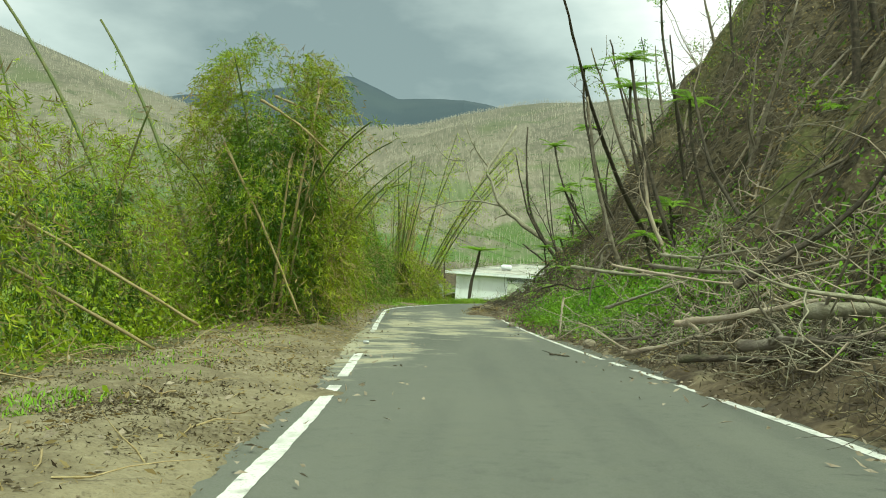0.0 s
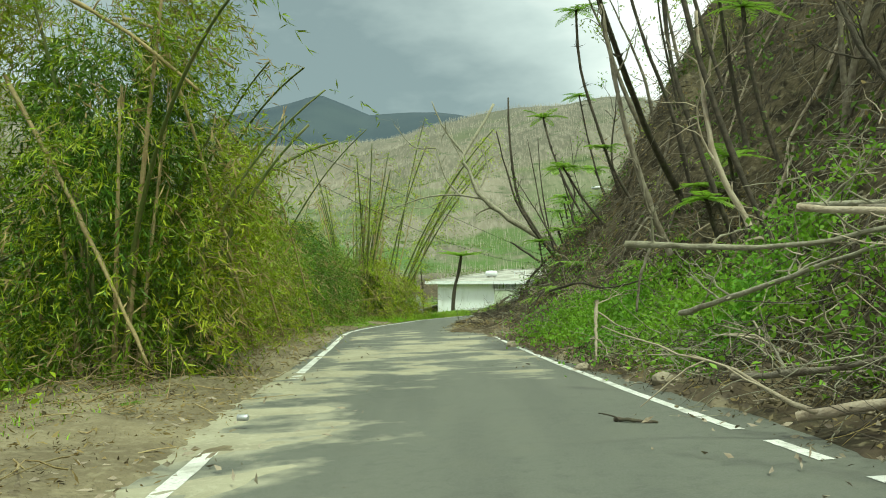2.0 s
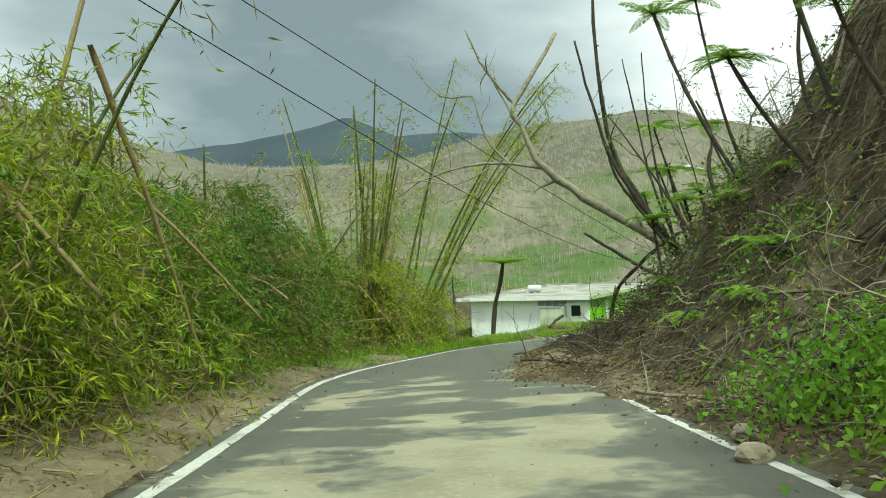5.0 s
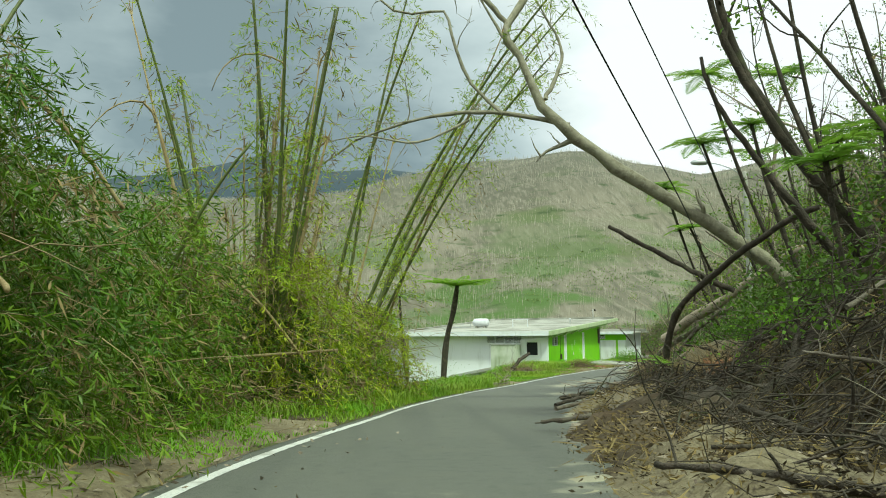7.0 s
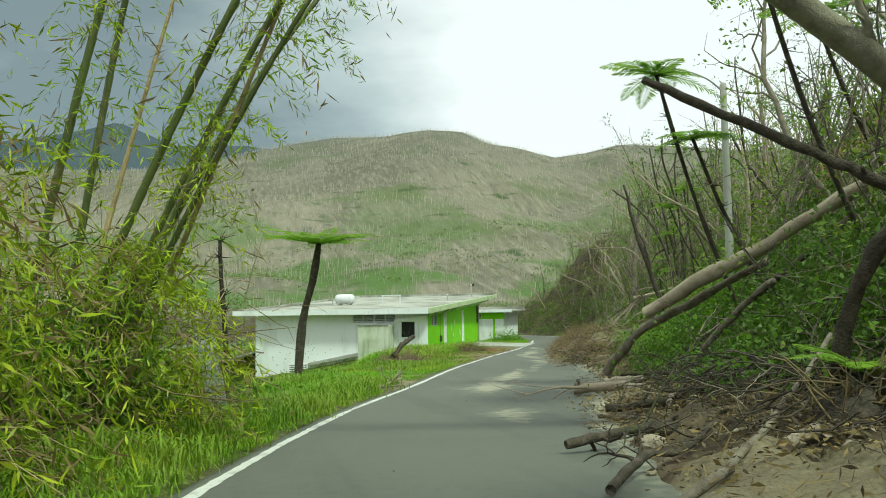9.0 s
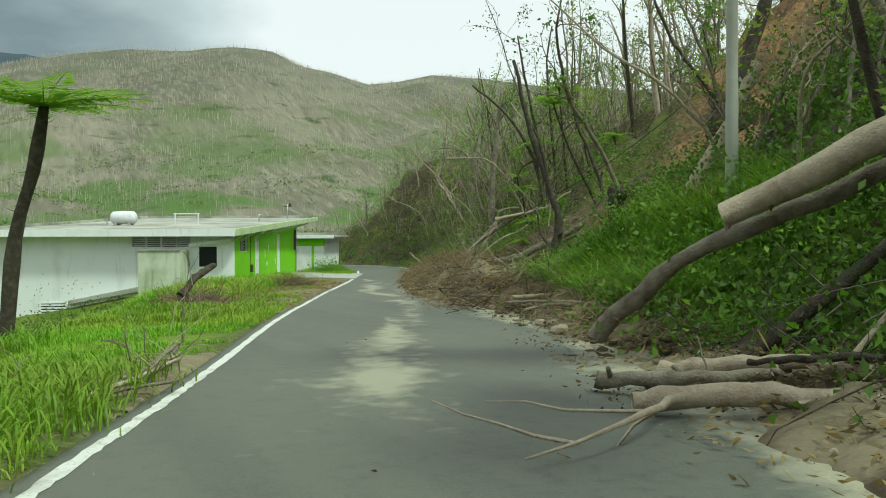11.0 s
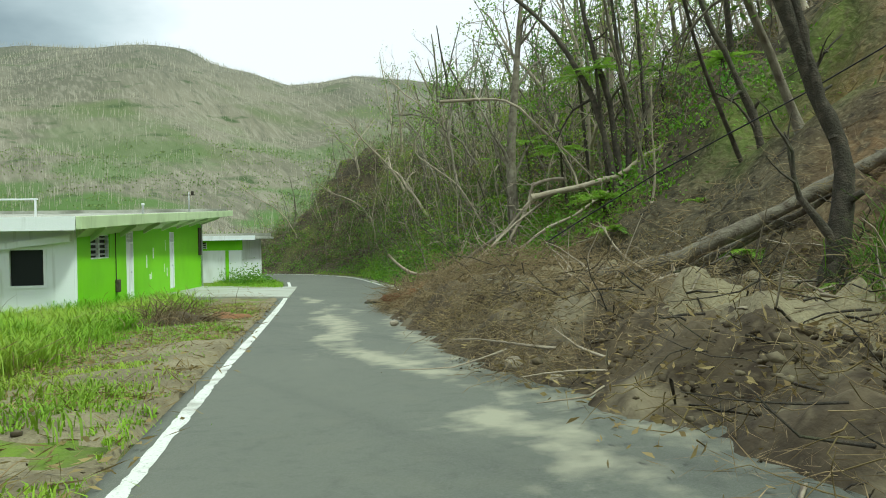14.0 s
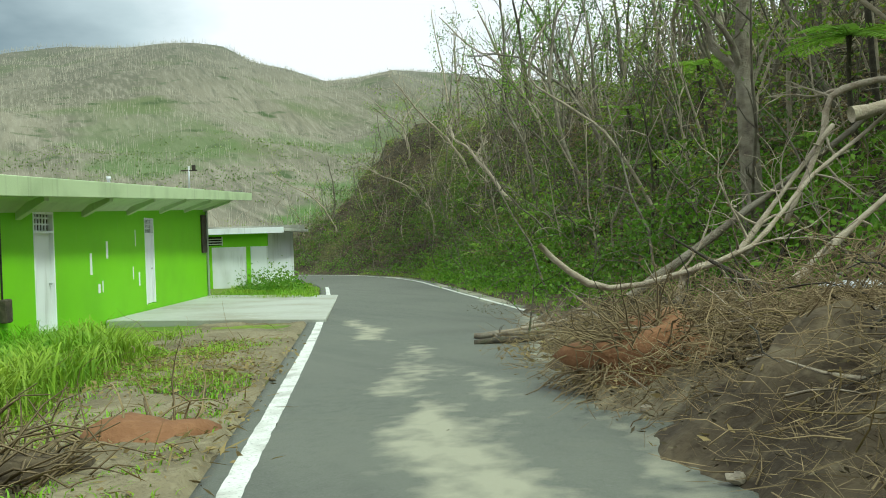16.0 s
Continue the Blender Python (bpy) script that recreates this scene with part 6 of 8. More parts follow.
for k, (x, y, zt, r) in enumerate(((17.6, 75.9, 0.42, 0.13), (17.85, 75.75, 0.30, 0.17))):
    fallen_log("stub_log", [(x, y, ground_z(x, y) - 0.2), (x + 0.02, y, zt - 0.7), (x, y, zt)], r, r * 0.85, 148 + 40 * k, DARK_BARK, "dark snapped stump wrapped in vines", 3, "fallen logs")
# the uprooted tree hanging at the edge of the bare slide
for k, (pts, r) in enumerate((([(23.2, 76.0, 2.4), (22.6, 75.8, 3.6), (22.9, 75.4, 5.4), (23.4, 75.0, 8.0)], 0.34), ([(22.6, 76.2, 2.9), (21.9, 76.5, 3.8), (21.0, 77.0, 5.2), (20.3, 77.2, 6.6)], 0.09), ([(22.3, 76.4, 3.2), (22.2, 76.6, 4.4), (21.9, 76.7, 5.8)], 0.07))):
    fallen_log("dark_stem_log", pts, r, r * 0.45, 770 + k, DARK_BARK, "black uprooted trunk hanging over the slide", 3, "dark stems", 2, 9)
for k, (pts, r, m) in enumerate((([(18.21, 92.0, -1.8), (18.5, 91.8, -2.15), (18.91, 91.5, -2.37), (19.56, 91.0, -2.21), (20.29, 90.5, -1.89), (21.49, 90.5, -1.02), (22.6, 90.0, -0.1)], 0.045, PALE_WOOD), ([(19.45, 91.0, -2.95), (19.66, 91.0, -2.25), (20.6, 91.0, -2.0), (21.3, 91.0, -1.4), (22.3, 90.8, -0.3)], 0.055, PALE_WOOD), ([(23.4, 90.5, 0.33), (23.0, 90.6, 0.32), (22.58, 91.0, 0.14), (22.4, 91.0, -0.4), (21.56, 91.0, -1.63)], 0.06, PALE_WOOD), ([(19.7, 90.9, -2.95), (20.57, 90.02, -2.85), (21.9, 88.9, -2.6)], 0.16, DARK_BARK), ([(19.2, 89.9, -3.0), (20.4, 88.9, -2.9), (21.6, 87.9, -2.7)], 0.12, DARK_BARK), ([(19.0, 95.0, -3.3), (20.0, 94.0, -3.2), (21.6, 93.0, -2.9)], 0.05, BARK), ([(18.6, 94.3, -3.32), (19.6, 93.4, -3.2), (20.8, 92.0, -2.9)], 0.06, DARK_BARK), ([(19.5, 95.6, -3.4), (20.6, 94.9, -3.2), (22.0, 94.2, -2.9)], 0.04, PALE_WOOD), ([(20.0, 92.4, -2.6), (21.6, 91.6, -1.4), (23.2, 90.8, -0.1)], 0.07, BARK))):
    fallen_log("torn_limb_log", pts, r, r * 0.55, 150 + k, m, "torn pale limb lying over the slide debris" if m is PALE_WOOD else "dark log lying in the slide debris", 2, "torn limbs", 9 if k in (0, 1, 2) else 4, 8)
bare_tree((23.3, 93.0), 165, 9.5, (0.02, 0.0), 0.21, 9, BARK, FRESH_LEAF, 60, "stout grey storm-stripped trunk on the slope", 0.04)

for k, (pts, r) in enumerate((([(3.7, 46.9, -1.65), (4.3, 45.2, -1.5), (5.0, 43.6, -1.35), (5.9, 42.2, -1.2)], 0.12), ([(5.4, 50.8, -1.5), (6.0, 49.0, -0.9), (6.9, 47.2, -0.2)], 0.10), ([(5.0, 48.2, -1.6), (5.9, 46.6, -0.8), (6.8, 45.0, 0.1)], 0.08), ([(6.2, 52.8, -1.6), (6.6, 51.0, -0.8), (7.3, 49.2, 0.2)], 0.11), ([(4.6, 54.6, -1.9), (5.4, 54.2, -1.8), (6.4, 53.2, -1.4)], 0.09), ([(5.6, 44.6, -1.2), (6.1, 43.6, -0.4), (6.9, 42.4, 0.6)], 0.09), ([(5.3, 57.2, -2.0), (6.4, 56.6, -1.8), (7.5, 55.8, -1.3)], 0.06))):
    fallen_log("fallen_log", pts, r, r * 0.7, 790 + k, DARK_BARK, "wet dark log toppled at the foot of the bank", 4, "fallen logs", 0, 9)
for k in range(22):
    way, d = 41 + 18 * _r.random(), WIDE + 0.6 + 2.2 * _r.random()
    x, y = on_road(way, d)
    z = max(ground_z(x, y), float(road_z(way)) + 0.2)
    a, L, r = _r.random() * np.pi, 0.5 + 0.8 * _r.random(), 0.025 + 0.04 * _r.random()
    c, q, h = math.cos(a) * L, math.sin(a) * L, 0.9 * _r.random() * L
    fallen_log("small_log", [(x - c, y - q, z - 0.1), (x, y, z + 0.5 * h), (x + c, y + q, z + h)], r, r * 0.5, 810 + k, (DARK_BARK, DARK_BARK, BARK)[k % 3], "dark torn root jutting from the foot of the bank", 1, "small broken branches", 3, 7)

for k in range(34):
    # roots and limbs that hang down the bank
    way, d = 10 + 36 * _r.random(), WIDE + 5 + 7 * _r.random()
    pts = []
    for j in range(6):
        x, y = on_road(way + 0.5 * j * (_r.random() - 0.3) + 0.25 * _r.normal(), d - (d - WIDE - 1.6) * j / 5 * (0.6 + 0.4 * (k % 3) / 2))
        pts.append((x, y, ground_z(x, y) + 0.1 + 0.22 * _r.random()))
    r = 0.025 + 0.03 * _r.random()
    fallen_log("hanging_root_log", pts, r, r * 0.5, 2000 + k, (PALE_WOOD, BARK, DARK_BARK)[k % 3], ("pale root hanging down the bank", "grey limb hanging down the bank", "dark root hanging down the bank")[k % 3], 2, "hanging roots", 3, 7)
for k in range(16):
    way, d = 10 + 34 * _r.random(), WIDE + 6.5 + 6 * _r.random()
    bare_tree(on_road(way, d), 2100 + k, 3.5 + 3.5 * _r.random(), (-0.14 + 0.12 * _r.normal(), 0.1 * _r.normal()), 0.07 + 0.06 * _r.random(), 3, (BARK, DARK_BARK)[k % 2], YOUNG_LEAF, 10, ("grey bare trunk on the bank", "dark bare trunk on the bank")[k % 2], 0.04, None, 0.12, "bank trunks", 2)

# a dark trunk end torn out of the soil by the road, and small bright ferns in the debris
_trunk = [(x, y, max(z, ground_z(x, y) + 0.06)) for x, y, z in ((3.36, 45.9, -1.36), (3.9, 46.05, -1.34), (4.5, 46.2, -1.3), (5.2, 46.4, -1.22), (6.0, 46.9, -1.1))]
fallen_log("torn_trunk_log", _trunk, 0.23, 0.07, 148, DARK_BARK, "dark torn trunk with a thick broken end in the debris", 5, "fallen logs", 3)
for k, (x, y, z, n, L) in enumerate(((5.64, 52.6, -1.15, 7, 0.75), (4.86, 48.9, -1.5, 6, 0.65), (5.1, 46.0, -1.35, 6, 0.5))):
    g = min(z - 0.1, ground_z(x, y))
    tree_fern([(x + 0.05, y, g), (x + 0.02, y, (g + z) / 2 + 0.05), (x, y, max(z, g + 0.2))], 0.03, 880 + k, n, L, 0.55, 0.4, "small bright green fern sprouting in the debris", "small ferns")

# the brush heap of limbs at the start
_heap = (([(3.9, 20.0, 1.06), (4.7, 19.2, 1.0), (5.52, 18.5, 1.01), (6.5, 17.6, 1.3)], 0.07), ([(4.75, 16.0, 1.19), (5.3, 15.0, 1.15), (6.0, 13.8, 1.2), (6.9, 12.6, 1.5)], 0.06), ([(3.95, 15.2, 1.15), (4.7, 14.4, 1.05), (5.6, 13.5, 1.0), (6.6, 12.8, 1.35)], 0.04), ([(5.42, 13.5, 0.95), (6.1, 13.2, 1.5), (6.74, 13.0, 2.04), (7.2, 12.6, 2.9)], 0.09), ([(5.6, 11.4, 0.75), (6.6, 10.2, 0.95), (7.8, 9.2, 1.3)], 0.15), ([(5.1, 12.2, 0.2), (5.9, 11.2, 0.45), (7.2, 10.2, 0.7)], 0.13), ([(4.9, 14.6, 0.3), (5.6, 13.6, 0.55), (6.6, 12.9, 0.9)], 0.10), ([(4.6, 13.2, -0.1), (5.5, 12.3, 0.05), (6.5, 11.0, 0.3)], 0.09), ([(5.62, 19.0, 1.44), (6.1, 17.6, 1.4), (6.6, 16.0, 1.6)], 0.06), ([(5.2, 24.0, 1.5), (5.21, 24.0, 1.2), (5.0, 24.0, 0.6), (4.93, 24.0, 0.0)], 0.06), ([(4.24, 24.0, 0.21), (4.18, 23.8, -0.3), (4.14, 23.5, -0.8)], 0.06), ([(4.18, 30.0, 0.19), (4.74, 29.0, 0.4), (5.16, 28.0, 0.3), (5.9, 27.4, 0.5)], 0.05), ([(3.2, 36.0, -1.3), (3.9, 35.0, -1.27), (4.7, 33.6, -1.2)], 0.05), ([(6.34, 27.0, 1.0), (5.9, 27.0, 2.2), (5.66, 27.0, 2.9), (5.3, 27.0, 4.4), (5.0, 27.2, 6.4)], 0.12), ([(7.2, 24.8, 1.5), (6.6, 25.0, 3.0), (6.4, 25.2, 5.6)], 0.10), ([(7.4, 19.5, 2.4), (6.9, 20.2, 3.6), (6.6, 20.8, 5.4)], 0.08), ([(5.0, 21.6, 0.1), (5.5, 20.0, 0.5), (6.3, 18.6, 1.0)], 0.07), ([(4.7, 18.6, -0.4), (5.3, 17.2, -0.1), (6.2, 16.2, 0.4)], 0.06), ([(4.5, 16.6, -0.45), (5.1, 16.0, -0.2), (6.1, 15.2, 0.3)], 0.08))
for k, (pts, r) in enumerate(_heap):
    fallen_log("heap_log", pts, r * 0.64, r * 0.3, 170 + k, (GREY_WOOD, BARK, PALE_WOOD, DARK_BARK)[k % 4], ("grey torn limb in the brush heap", "grey log in the brush heap", "pale torn limb in the brush heap", "dark rotting limb on the bank")[k % 4], 2, "brush heap limbs", 6 if r < 0.08 else 4, 8)

for k, (pts, r, m) in enumerate((([(5.16, 57.12, -2.08), (5.5, 56.4, -2.04), (5.8, 55.7, -2.02), (6.3, 55.1, -1.95)], 0.034, BARK), ([(6.6, 61.6, -2.2), (7.2, 61.0, -2.1), (7.7, 60.4, -2.1), (8.1, 60.0, -2.0)], 0.10, PALE_WOOD), ([(7.6, 62.4, -2.2), (8.1, 61.6, -2.02), (8.5, 60.9, -2.05)], 0.09, PALE_WOOD), ([(7.0, 62.6, -2.25), (7.4, 61.9, -2.15), (8.0, 61.5, -2.1)], 0.08, BARK), ([(3.08, 52.18, -1.9), (3.7, 52.9, -1.82), (4.3, 53.3, -1.85), (4.91, 53.75, -1.7)], 0.045, DARK_BARK), ([(2.9, 51.2, -1.88), (4.2, 52.2, -1.7), (5.4, 53.2, -1.35), (6.6, 54.2, -0.9)], 0.04, BARK), ([(3.6, 54.4, -1.95), (4.4, 54.5, -1.85), (5.2, 54.9, -1.8)], 0.05, DARK_BARK), ([(16.0, 81.2, -2.35), (16.6, 80.8, -2.15), (17.4, 80.3, -1.95)], 0.10, PALE_WOOD), ([(13.1, 73.9, -2.3), (13.9, 73.4, -2.15), (14.4, 73.2, -2.0)], 0.03, PALE_WOOD), ([(13.3, 72.4, -2.3), (14.2, 72.2, -2.2), (14.7, 72.3, -2.05)], 0.03, PALE_WOOD), ([(3.3, 17.9, -0.70), (3.45, 17.75, -0.68), (3.66, 17.68, -0.69)], 0.022, DARK_BARK))):
    fallen_log("driftwood_log", pts, r, r * 0.6, 960 + k, m, "bleached limb lying on the washed silt" if m is PALE_WOOD else "dark broken limb lying at the road edge" if m is DARK_BARK else "grey broken limb lying at the road edge", 2, "driftwood limbs", 0 if k == 10 else 3, 8)

# small logs along the road's right edge
for k in range(26):
    way = 40 + 58 * _r.random()
    d = np.interp(way, [38, 41, 51, 60, 67, 73, 76, 81, 86, 91, 99], [4.8, 3.9, 3.6, 4.2, 4.7, 4.5, 3.8, 2.9, 2.8, 3.1, 4.5]) + 0.2 + 2.2 * _r.random()
    x, y = on_road(way, d)
    z = float(road_z(way)) + 0.12 + 0.12 * max(0.0, d - 3)
    a = _r.random() * np.pi
    L = 0.35 + 0.7 * _r.random()
    c, s = math.cos(a) * L, math.sin(a) * L
    rr = 0.02 + 0.035 * _r.random()
    fallen_log("small_log", [(x - c, y - s, z), (x, y, z + 0.05 * _r.random()), (x + c, y + s, z + 0.12 * _r.normal() * 0.4)], rr, rr * 0.6, 600 + k, (BARK, PALE_WOOD, DARK_BARK)[k % 3], ("grey broken branch on the mud", "pale broken branch on the mud", "dark wet branch on the mud")[k % 3], 1, "small broken branches", 1, 7)


# ---- mud, debris beds, litter, grass, brush ----
PILE = ([-5, 9, 14, 20, 36, 42, 50, 56, 64, 72, 76, 82, 87, 92, 97, 102], [0.25, 0.5, 0.45, 0.2, 0.12, 0.3, 0.42, 0.35, 0.22, 0.3, 0.5, 0.62, 0.65, 0.5, 0.25, 0.05])


def bed_height(way, d):
    """height of loose debris over the road plane on the right."""
    x = d - np.interp(way, *REACH)
    return np.interp(way, *PILE) * ease(0.0, 1.5, x) + 0.06 * ease(0, 0.25, x)


def curved_sheet(way0, way1, d0, d1, step, rise):
    """a grid sheet along the road; rise(x, y, way, d) gives its height over the road, below zero where there is none."""
    k = np.arange(station(way0), station(way1), 1)
    sub = max(1, int(round(0.5 / step)))
    kk = np.arange(k[0], k[-1], 1.0 / sub)
    d = np.arange(d0, d1 + step / 2, step)
    i = np.arange(len(LINE))
    lx, ly, ox, oy, wy = (np.interp(kk, i, a) for a in (LINE[:, 0], LINE[:, 1], OUT[:, 0], OUT[:, 1], WAY))
    X, Y = lx[:, None] + ox[:, None] * d, ly[:, None] + oy[:, None] * d
    Wy, D = np.broadcast_to(wy[:, None], X.shape), np.broadcast_to(d, X.shape)
    h = rise(X, Y, Wy, D)
    Z = road_z(Wy) + tilt(Wy) * (D - WIDE / 2) + h
    n, m = X.shape
    q = (np.arange(n - 1)[:, None] * m + np.arange(m - 1)[None, :]).ravel()
    quads = np.stack([q, q + 1, q + 1 + m, q + m], 1)
    keep = (h.ravel()[quads] > -0.02).any(1)
    return np.stack([X.ravel(), Y.ravel(), Z.ravel()], 1), quads[keep]


def mud_rise(X, Y, way, d):
    m = silt(X, Y, way, d) + 0.12 * fbm(X, Y, 6.0, 3, 37)
    return np.clip(0.05 * (m - 0.25 - 0.25 * ease(48, 54, way) * ease(0.5, 0.9, np.interp(way, *REACH) - d)), -0.05, 0.02) - 0.002


def bed_rise(X, Y, way, d):
    n = fbm(X, Y, 1.3, 4, 41)
    lump = np.maximum(fbm(X, Y, 1.9, 3, 48), 0) * 0.28 * ease(0.2, 1.0, d - np.interp(way, *REACH)) * ease(68, 74, way)
    return lump + bed_height(way, d + 0.5 * fbm(X, Y, 0.9, 3, 43)) * (1 + 0.75 * n) + 0.06 * n - 0.05 + (0.07 + 0.07 * ease(68, 74, way)) * fbm(X, Y, 4, 4, 44) - 0.16 * ease(0.25, -0.35, d - np.interp(way, *REACH))


def verge_rise(X, Y, way, d):
    v = -d
    n = fbm(X, Y, 0.8, 4, 45)
    base = land(X, Y)[0] - road_z(way) - tilt(way) * (d - WIDE / 2)
    base = np.where(d > -0.75, np.maximum(base, -0.012 - 0.12 * ease(14, 22, way) * ease(76, 74, way) + 0.03 * ease(74, 76, way)), base)
    return np.where(d < -0.15, base, -0.02) + 0.035 + 0.05 * n + 0.055 * np.maximum(fbm(X, Y, 3.2, 3, 46), -0.2) - 0.03 * ease(0.35, -0.2, v + 0.25 * n) - 0.10 * ease(2.6, 4.4, v + n) - 0.06 * ease(-0.1, -0.5, v) - 0.2 * ease(0.36, 0.26, v) * ease(73, 75, way) - 0.2 * ease(0.2, 0.05, v) * (ease(22, 25, way) + ease(10.7, 10.3, way) + ((way > 11.9) & (way < 16.2)))


mud = tagged(new("mud", quick_mesh("mud", *curved_sheet(2, 112, -0.7, 5.2, 0.12, mud_rise), MUD, True)), "pale dried mud washed over the asphalt", "mud", kind="stuff")
for a, b, step in ((-4, 34, 0.16), (33.8, 106, 0.125)):
    tagged(new("debris_bed", quick_mesh("debris_bed", *curved_sheet(a, b, 2.0, 9.2, step, bed_rise), SLIDE, True)), "brown slide debris heaped along the bank", "debris", kind="stuff")
sand = tagged(new("sandy_verge", quick_mesh("sandy_verge", *curved_sheet(-6, 50, -4.6, 0.4, 0.12, verge_rise), SAND, True)), "sandy tan silt over the left verge", "sand", kind="stuff")
sand2 = tagged(new("sandy_verge", quick_mesh("sandy_verge", *curved_sheet(74, 103, -4.6, -0.12, 0.16, lambda X, Y, way, d: verge_rise(X, Y, way, d) - 0.02 + 0.07 * fbm(X, Y, 0.7, 3, 47) - 0.1 * ease(76, 73, way) - 0.2 * ease(2.2, 3.2, -d) * ease(98, 96, way)), SAND, True)), "pale sandy soil beside the road", "sand", kind="stuff")


tagged(new("sandy_verge", quick_mesh("sandy_verge", *curved_sheet(62, 70, -2.6, 0.1, 0.12, lambda X, Y, way, d: verge_rise(X, Y, way, d) + 0.03 - 0.12 * np.hypot((way - 65.6) / 2.2, (d + 0.75) / 0.9) + 0.06 * fbm(X, Y, 0.9, 3, 49)), SAND, True)), "low spill of pale sand on the lawn", "sand", kind="stuff")


def wash(way0, way1, d0, d1, reach, seed):
    """a tongue of silt lying on the debris bed: centre and half lengths in way and across."""
    wy, dd, a, b = reach
    return curved_sheet(way0, way1, d0, d1, 0.125, lambda X, Y, way, d: bed_rise(X, Y, way, d) + 0.05 + 0.02 * fbm(X, Y, 2.2, 3, seed + 1) - 0.16 * np.clip(np.hypot((way - wy) / a, (d - dd) / b) + 0.5 * fbm(X, Y, 1.1, 3, seed) - 0.55, 0, 1.2))


for _k, (w, d, a, b) in enumerate(((42.5, 4.7, 3.2, 1.1), (58.5, 5.7, 2.6, 1.0), (64.0, 4.6, 3.0, 0.8), (78.5, 5.3, 3.0, 0.9), (84.0, 5.2, 2.6, 1.2), (52.5, 4.3, 2.2, 0.9))):
    tagged(new("mud", quick_mesh("mud", *wash(w - a - 1, w + a + 1, max(2.2, d - b - 0.8), d + b + 0.8, (w, d, a, b), 60 + _k), SAND, True)), "pale tongue of silt washed over the debris", "mud", kind="stuff")


def scatter_flakes(name, label, n, spots, size, mat, seed, lift=0.03, tiltup=0.35, slim=0.3):
    rng = np.random.default_rng(seed)
    pts = []
    for way0, way1, d0, d1, share, power in spots:
        x, y, d, way = strew(int(n * share), way0, way1, d0, d1, rng, power)
        heap = fbm(x, y, 0.7, 3, seed) + 0.25 * rng.normal(size=len(x)) > -0.05
        x, y, d, way = x[heap], y[heap], d[heap], way[heap]
        z = np.maximum(land(x, y)[0], road_z(way) + tilt(way) * (d - WIDE / 2))
        z = np.maximum(z, np.where(d > 2, road_z(way) + tilt(way) * (d - WIDE / 2) + bed_height(way, d), z))
        pts.append(np.stack([x, y, z + lift + 0.04 * rng.random(len(x))], 1))
    p = np.vstack(pts)
    w = rng.normal(size=(len(p), 3)) * np.array([1, 1, tiltup])
    return tagged(new(name, quick_mesh(name, *blades(p, w, size * (0.4 + 0.9 * rng.random(len(p))), size * slim * (0.5 + rng.random(len(p))), rng=rng), mat)), label, "litter", kind="stuff")


scatter_flakes("leaf_litter", "dead leaves and bamboo sheaths over verge and bank", 85000, ((-3, 48, -0.5, -4.6, 0.12, 0.7), (1, 15, -0.25, -4.0, 0.14, 1.0), (-3, 40, 4.7, 14, 0.42, 1.0), (38, 104, 3.6, 9.5, 0.32, 0.9), (40, 64, 3.6, 6, 0.12, 1.0), (76, 98, -0.3, -3.5, 0.012, 1.0), (80, 92, 2.6, 6, 0.10, 1.0)), 0.06, LITTER, 51)
scatter_flakes("straw_litter", "straw-coloured dead leaves over debris and verge", 26000, ((76, 95, 2.7, 8, 0.3, 1.0), (40, 66, 3.7, 7, 0.22, 1.0), (1, 40, -0.5, -4, 0.16, 1.0), (4, 40, 5, 9, 0.12, 1.0), (76, 98, -0.3, -4.2, 0.25, 1.0)), 0.10, DRY_LEAF, 53)
scatter_flakes("pale_chips", "pale bark chips and broken bamboo", 14000, ((-3, 50, -0.1, -3.6, 0.35, 1), (-3, 104, 4.6, 8, 0.58, 1), (4, 48, -0.1, 1.2, 0.02, 1.6), (4, 104, 3.8, 4.7, 0.03, 0.6)), 0.11, PALE_WOOD, 52)


scatter_flakes("verge_straw", "mats of straw and dead bamboo leaves on the verge", 24000, ((0, 24, -0.3, -4.3, 0.75, 1.0), (24, 50, -0.5, -2.6, 0.25, 1.0)), 0.085, DRY_LEAF, 54, 0.015, 0.35, 0.14)
scatter_flakes("dark_verge_litter", "curled dark dead leaves on the verge", 26000, ((2, 12, -0.9, -4.6, 0.8, 1.0), (13, 30, -0.6, -3.6, 0.2, 1.0)), 0.05, LITTER, 55, 0.02, 0.7, 0.22)
scatter_flakes("bank_foot_litter", "thick brown leaf litter at the foot of the bank", 24000, ((0, 36, 5.0, 7.2, 0.85, 0.9), (40, 60, 4.2, 6.5, 0.25, 1.0)), 0.11, LITTER, 56, 0.02, 0.7, 0.2)
scatter_flakes("slide_straw", "fine brown straw matted over the slide", 44000, ((66, 78, 4.2, 6.8, 0.1, 1.0), (74, 96, 3.0, 8.5, 0.52, 1.0), (79, 93, 2.6, 6.0, 0.38, 1.0)), 0.30, BRUSH, 63, 0.06, 0.5, 0.016)
scatter_flakes("bank_straw_mat", "dead leaves and straw matted on the steep bank", 26000, ((2, 46, 5.8, 13, 0.8, 1.0), (46, 62, 5.6, 10, 0.2, 1.0)), 0.32, LITTER, 67, 0.03, 0.9, 0.07)
scatter_flakes("verge_straw", "dry straw over the soil by the lawn", 9000, ((76, 98, -0.4, -4.0, 1.0, 1.0),), 0.24, DRY_LEAF, 64, 0.02, 0.4, 0.05)
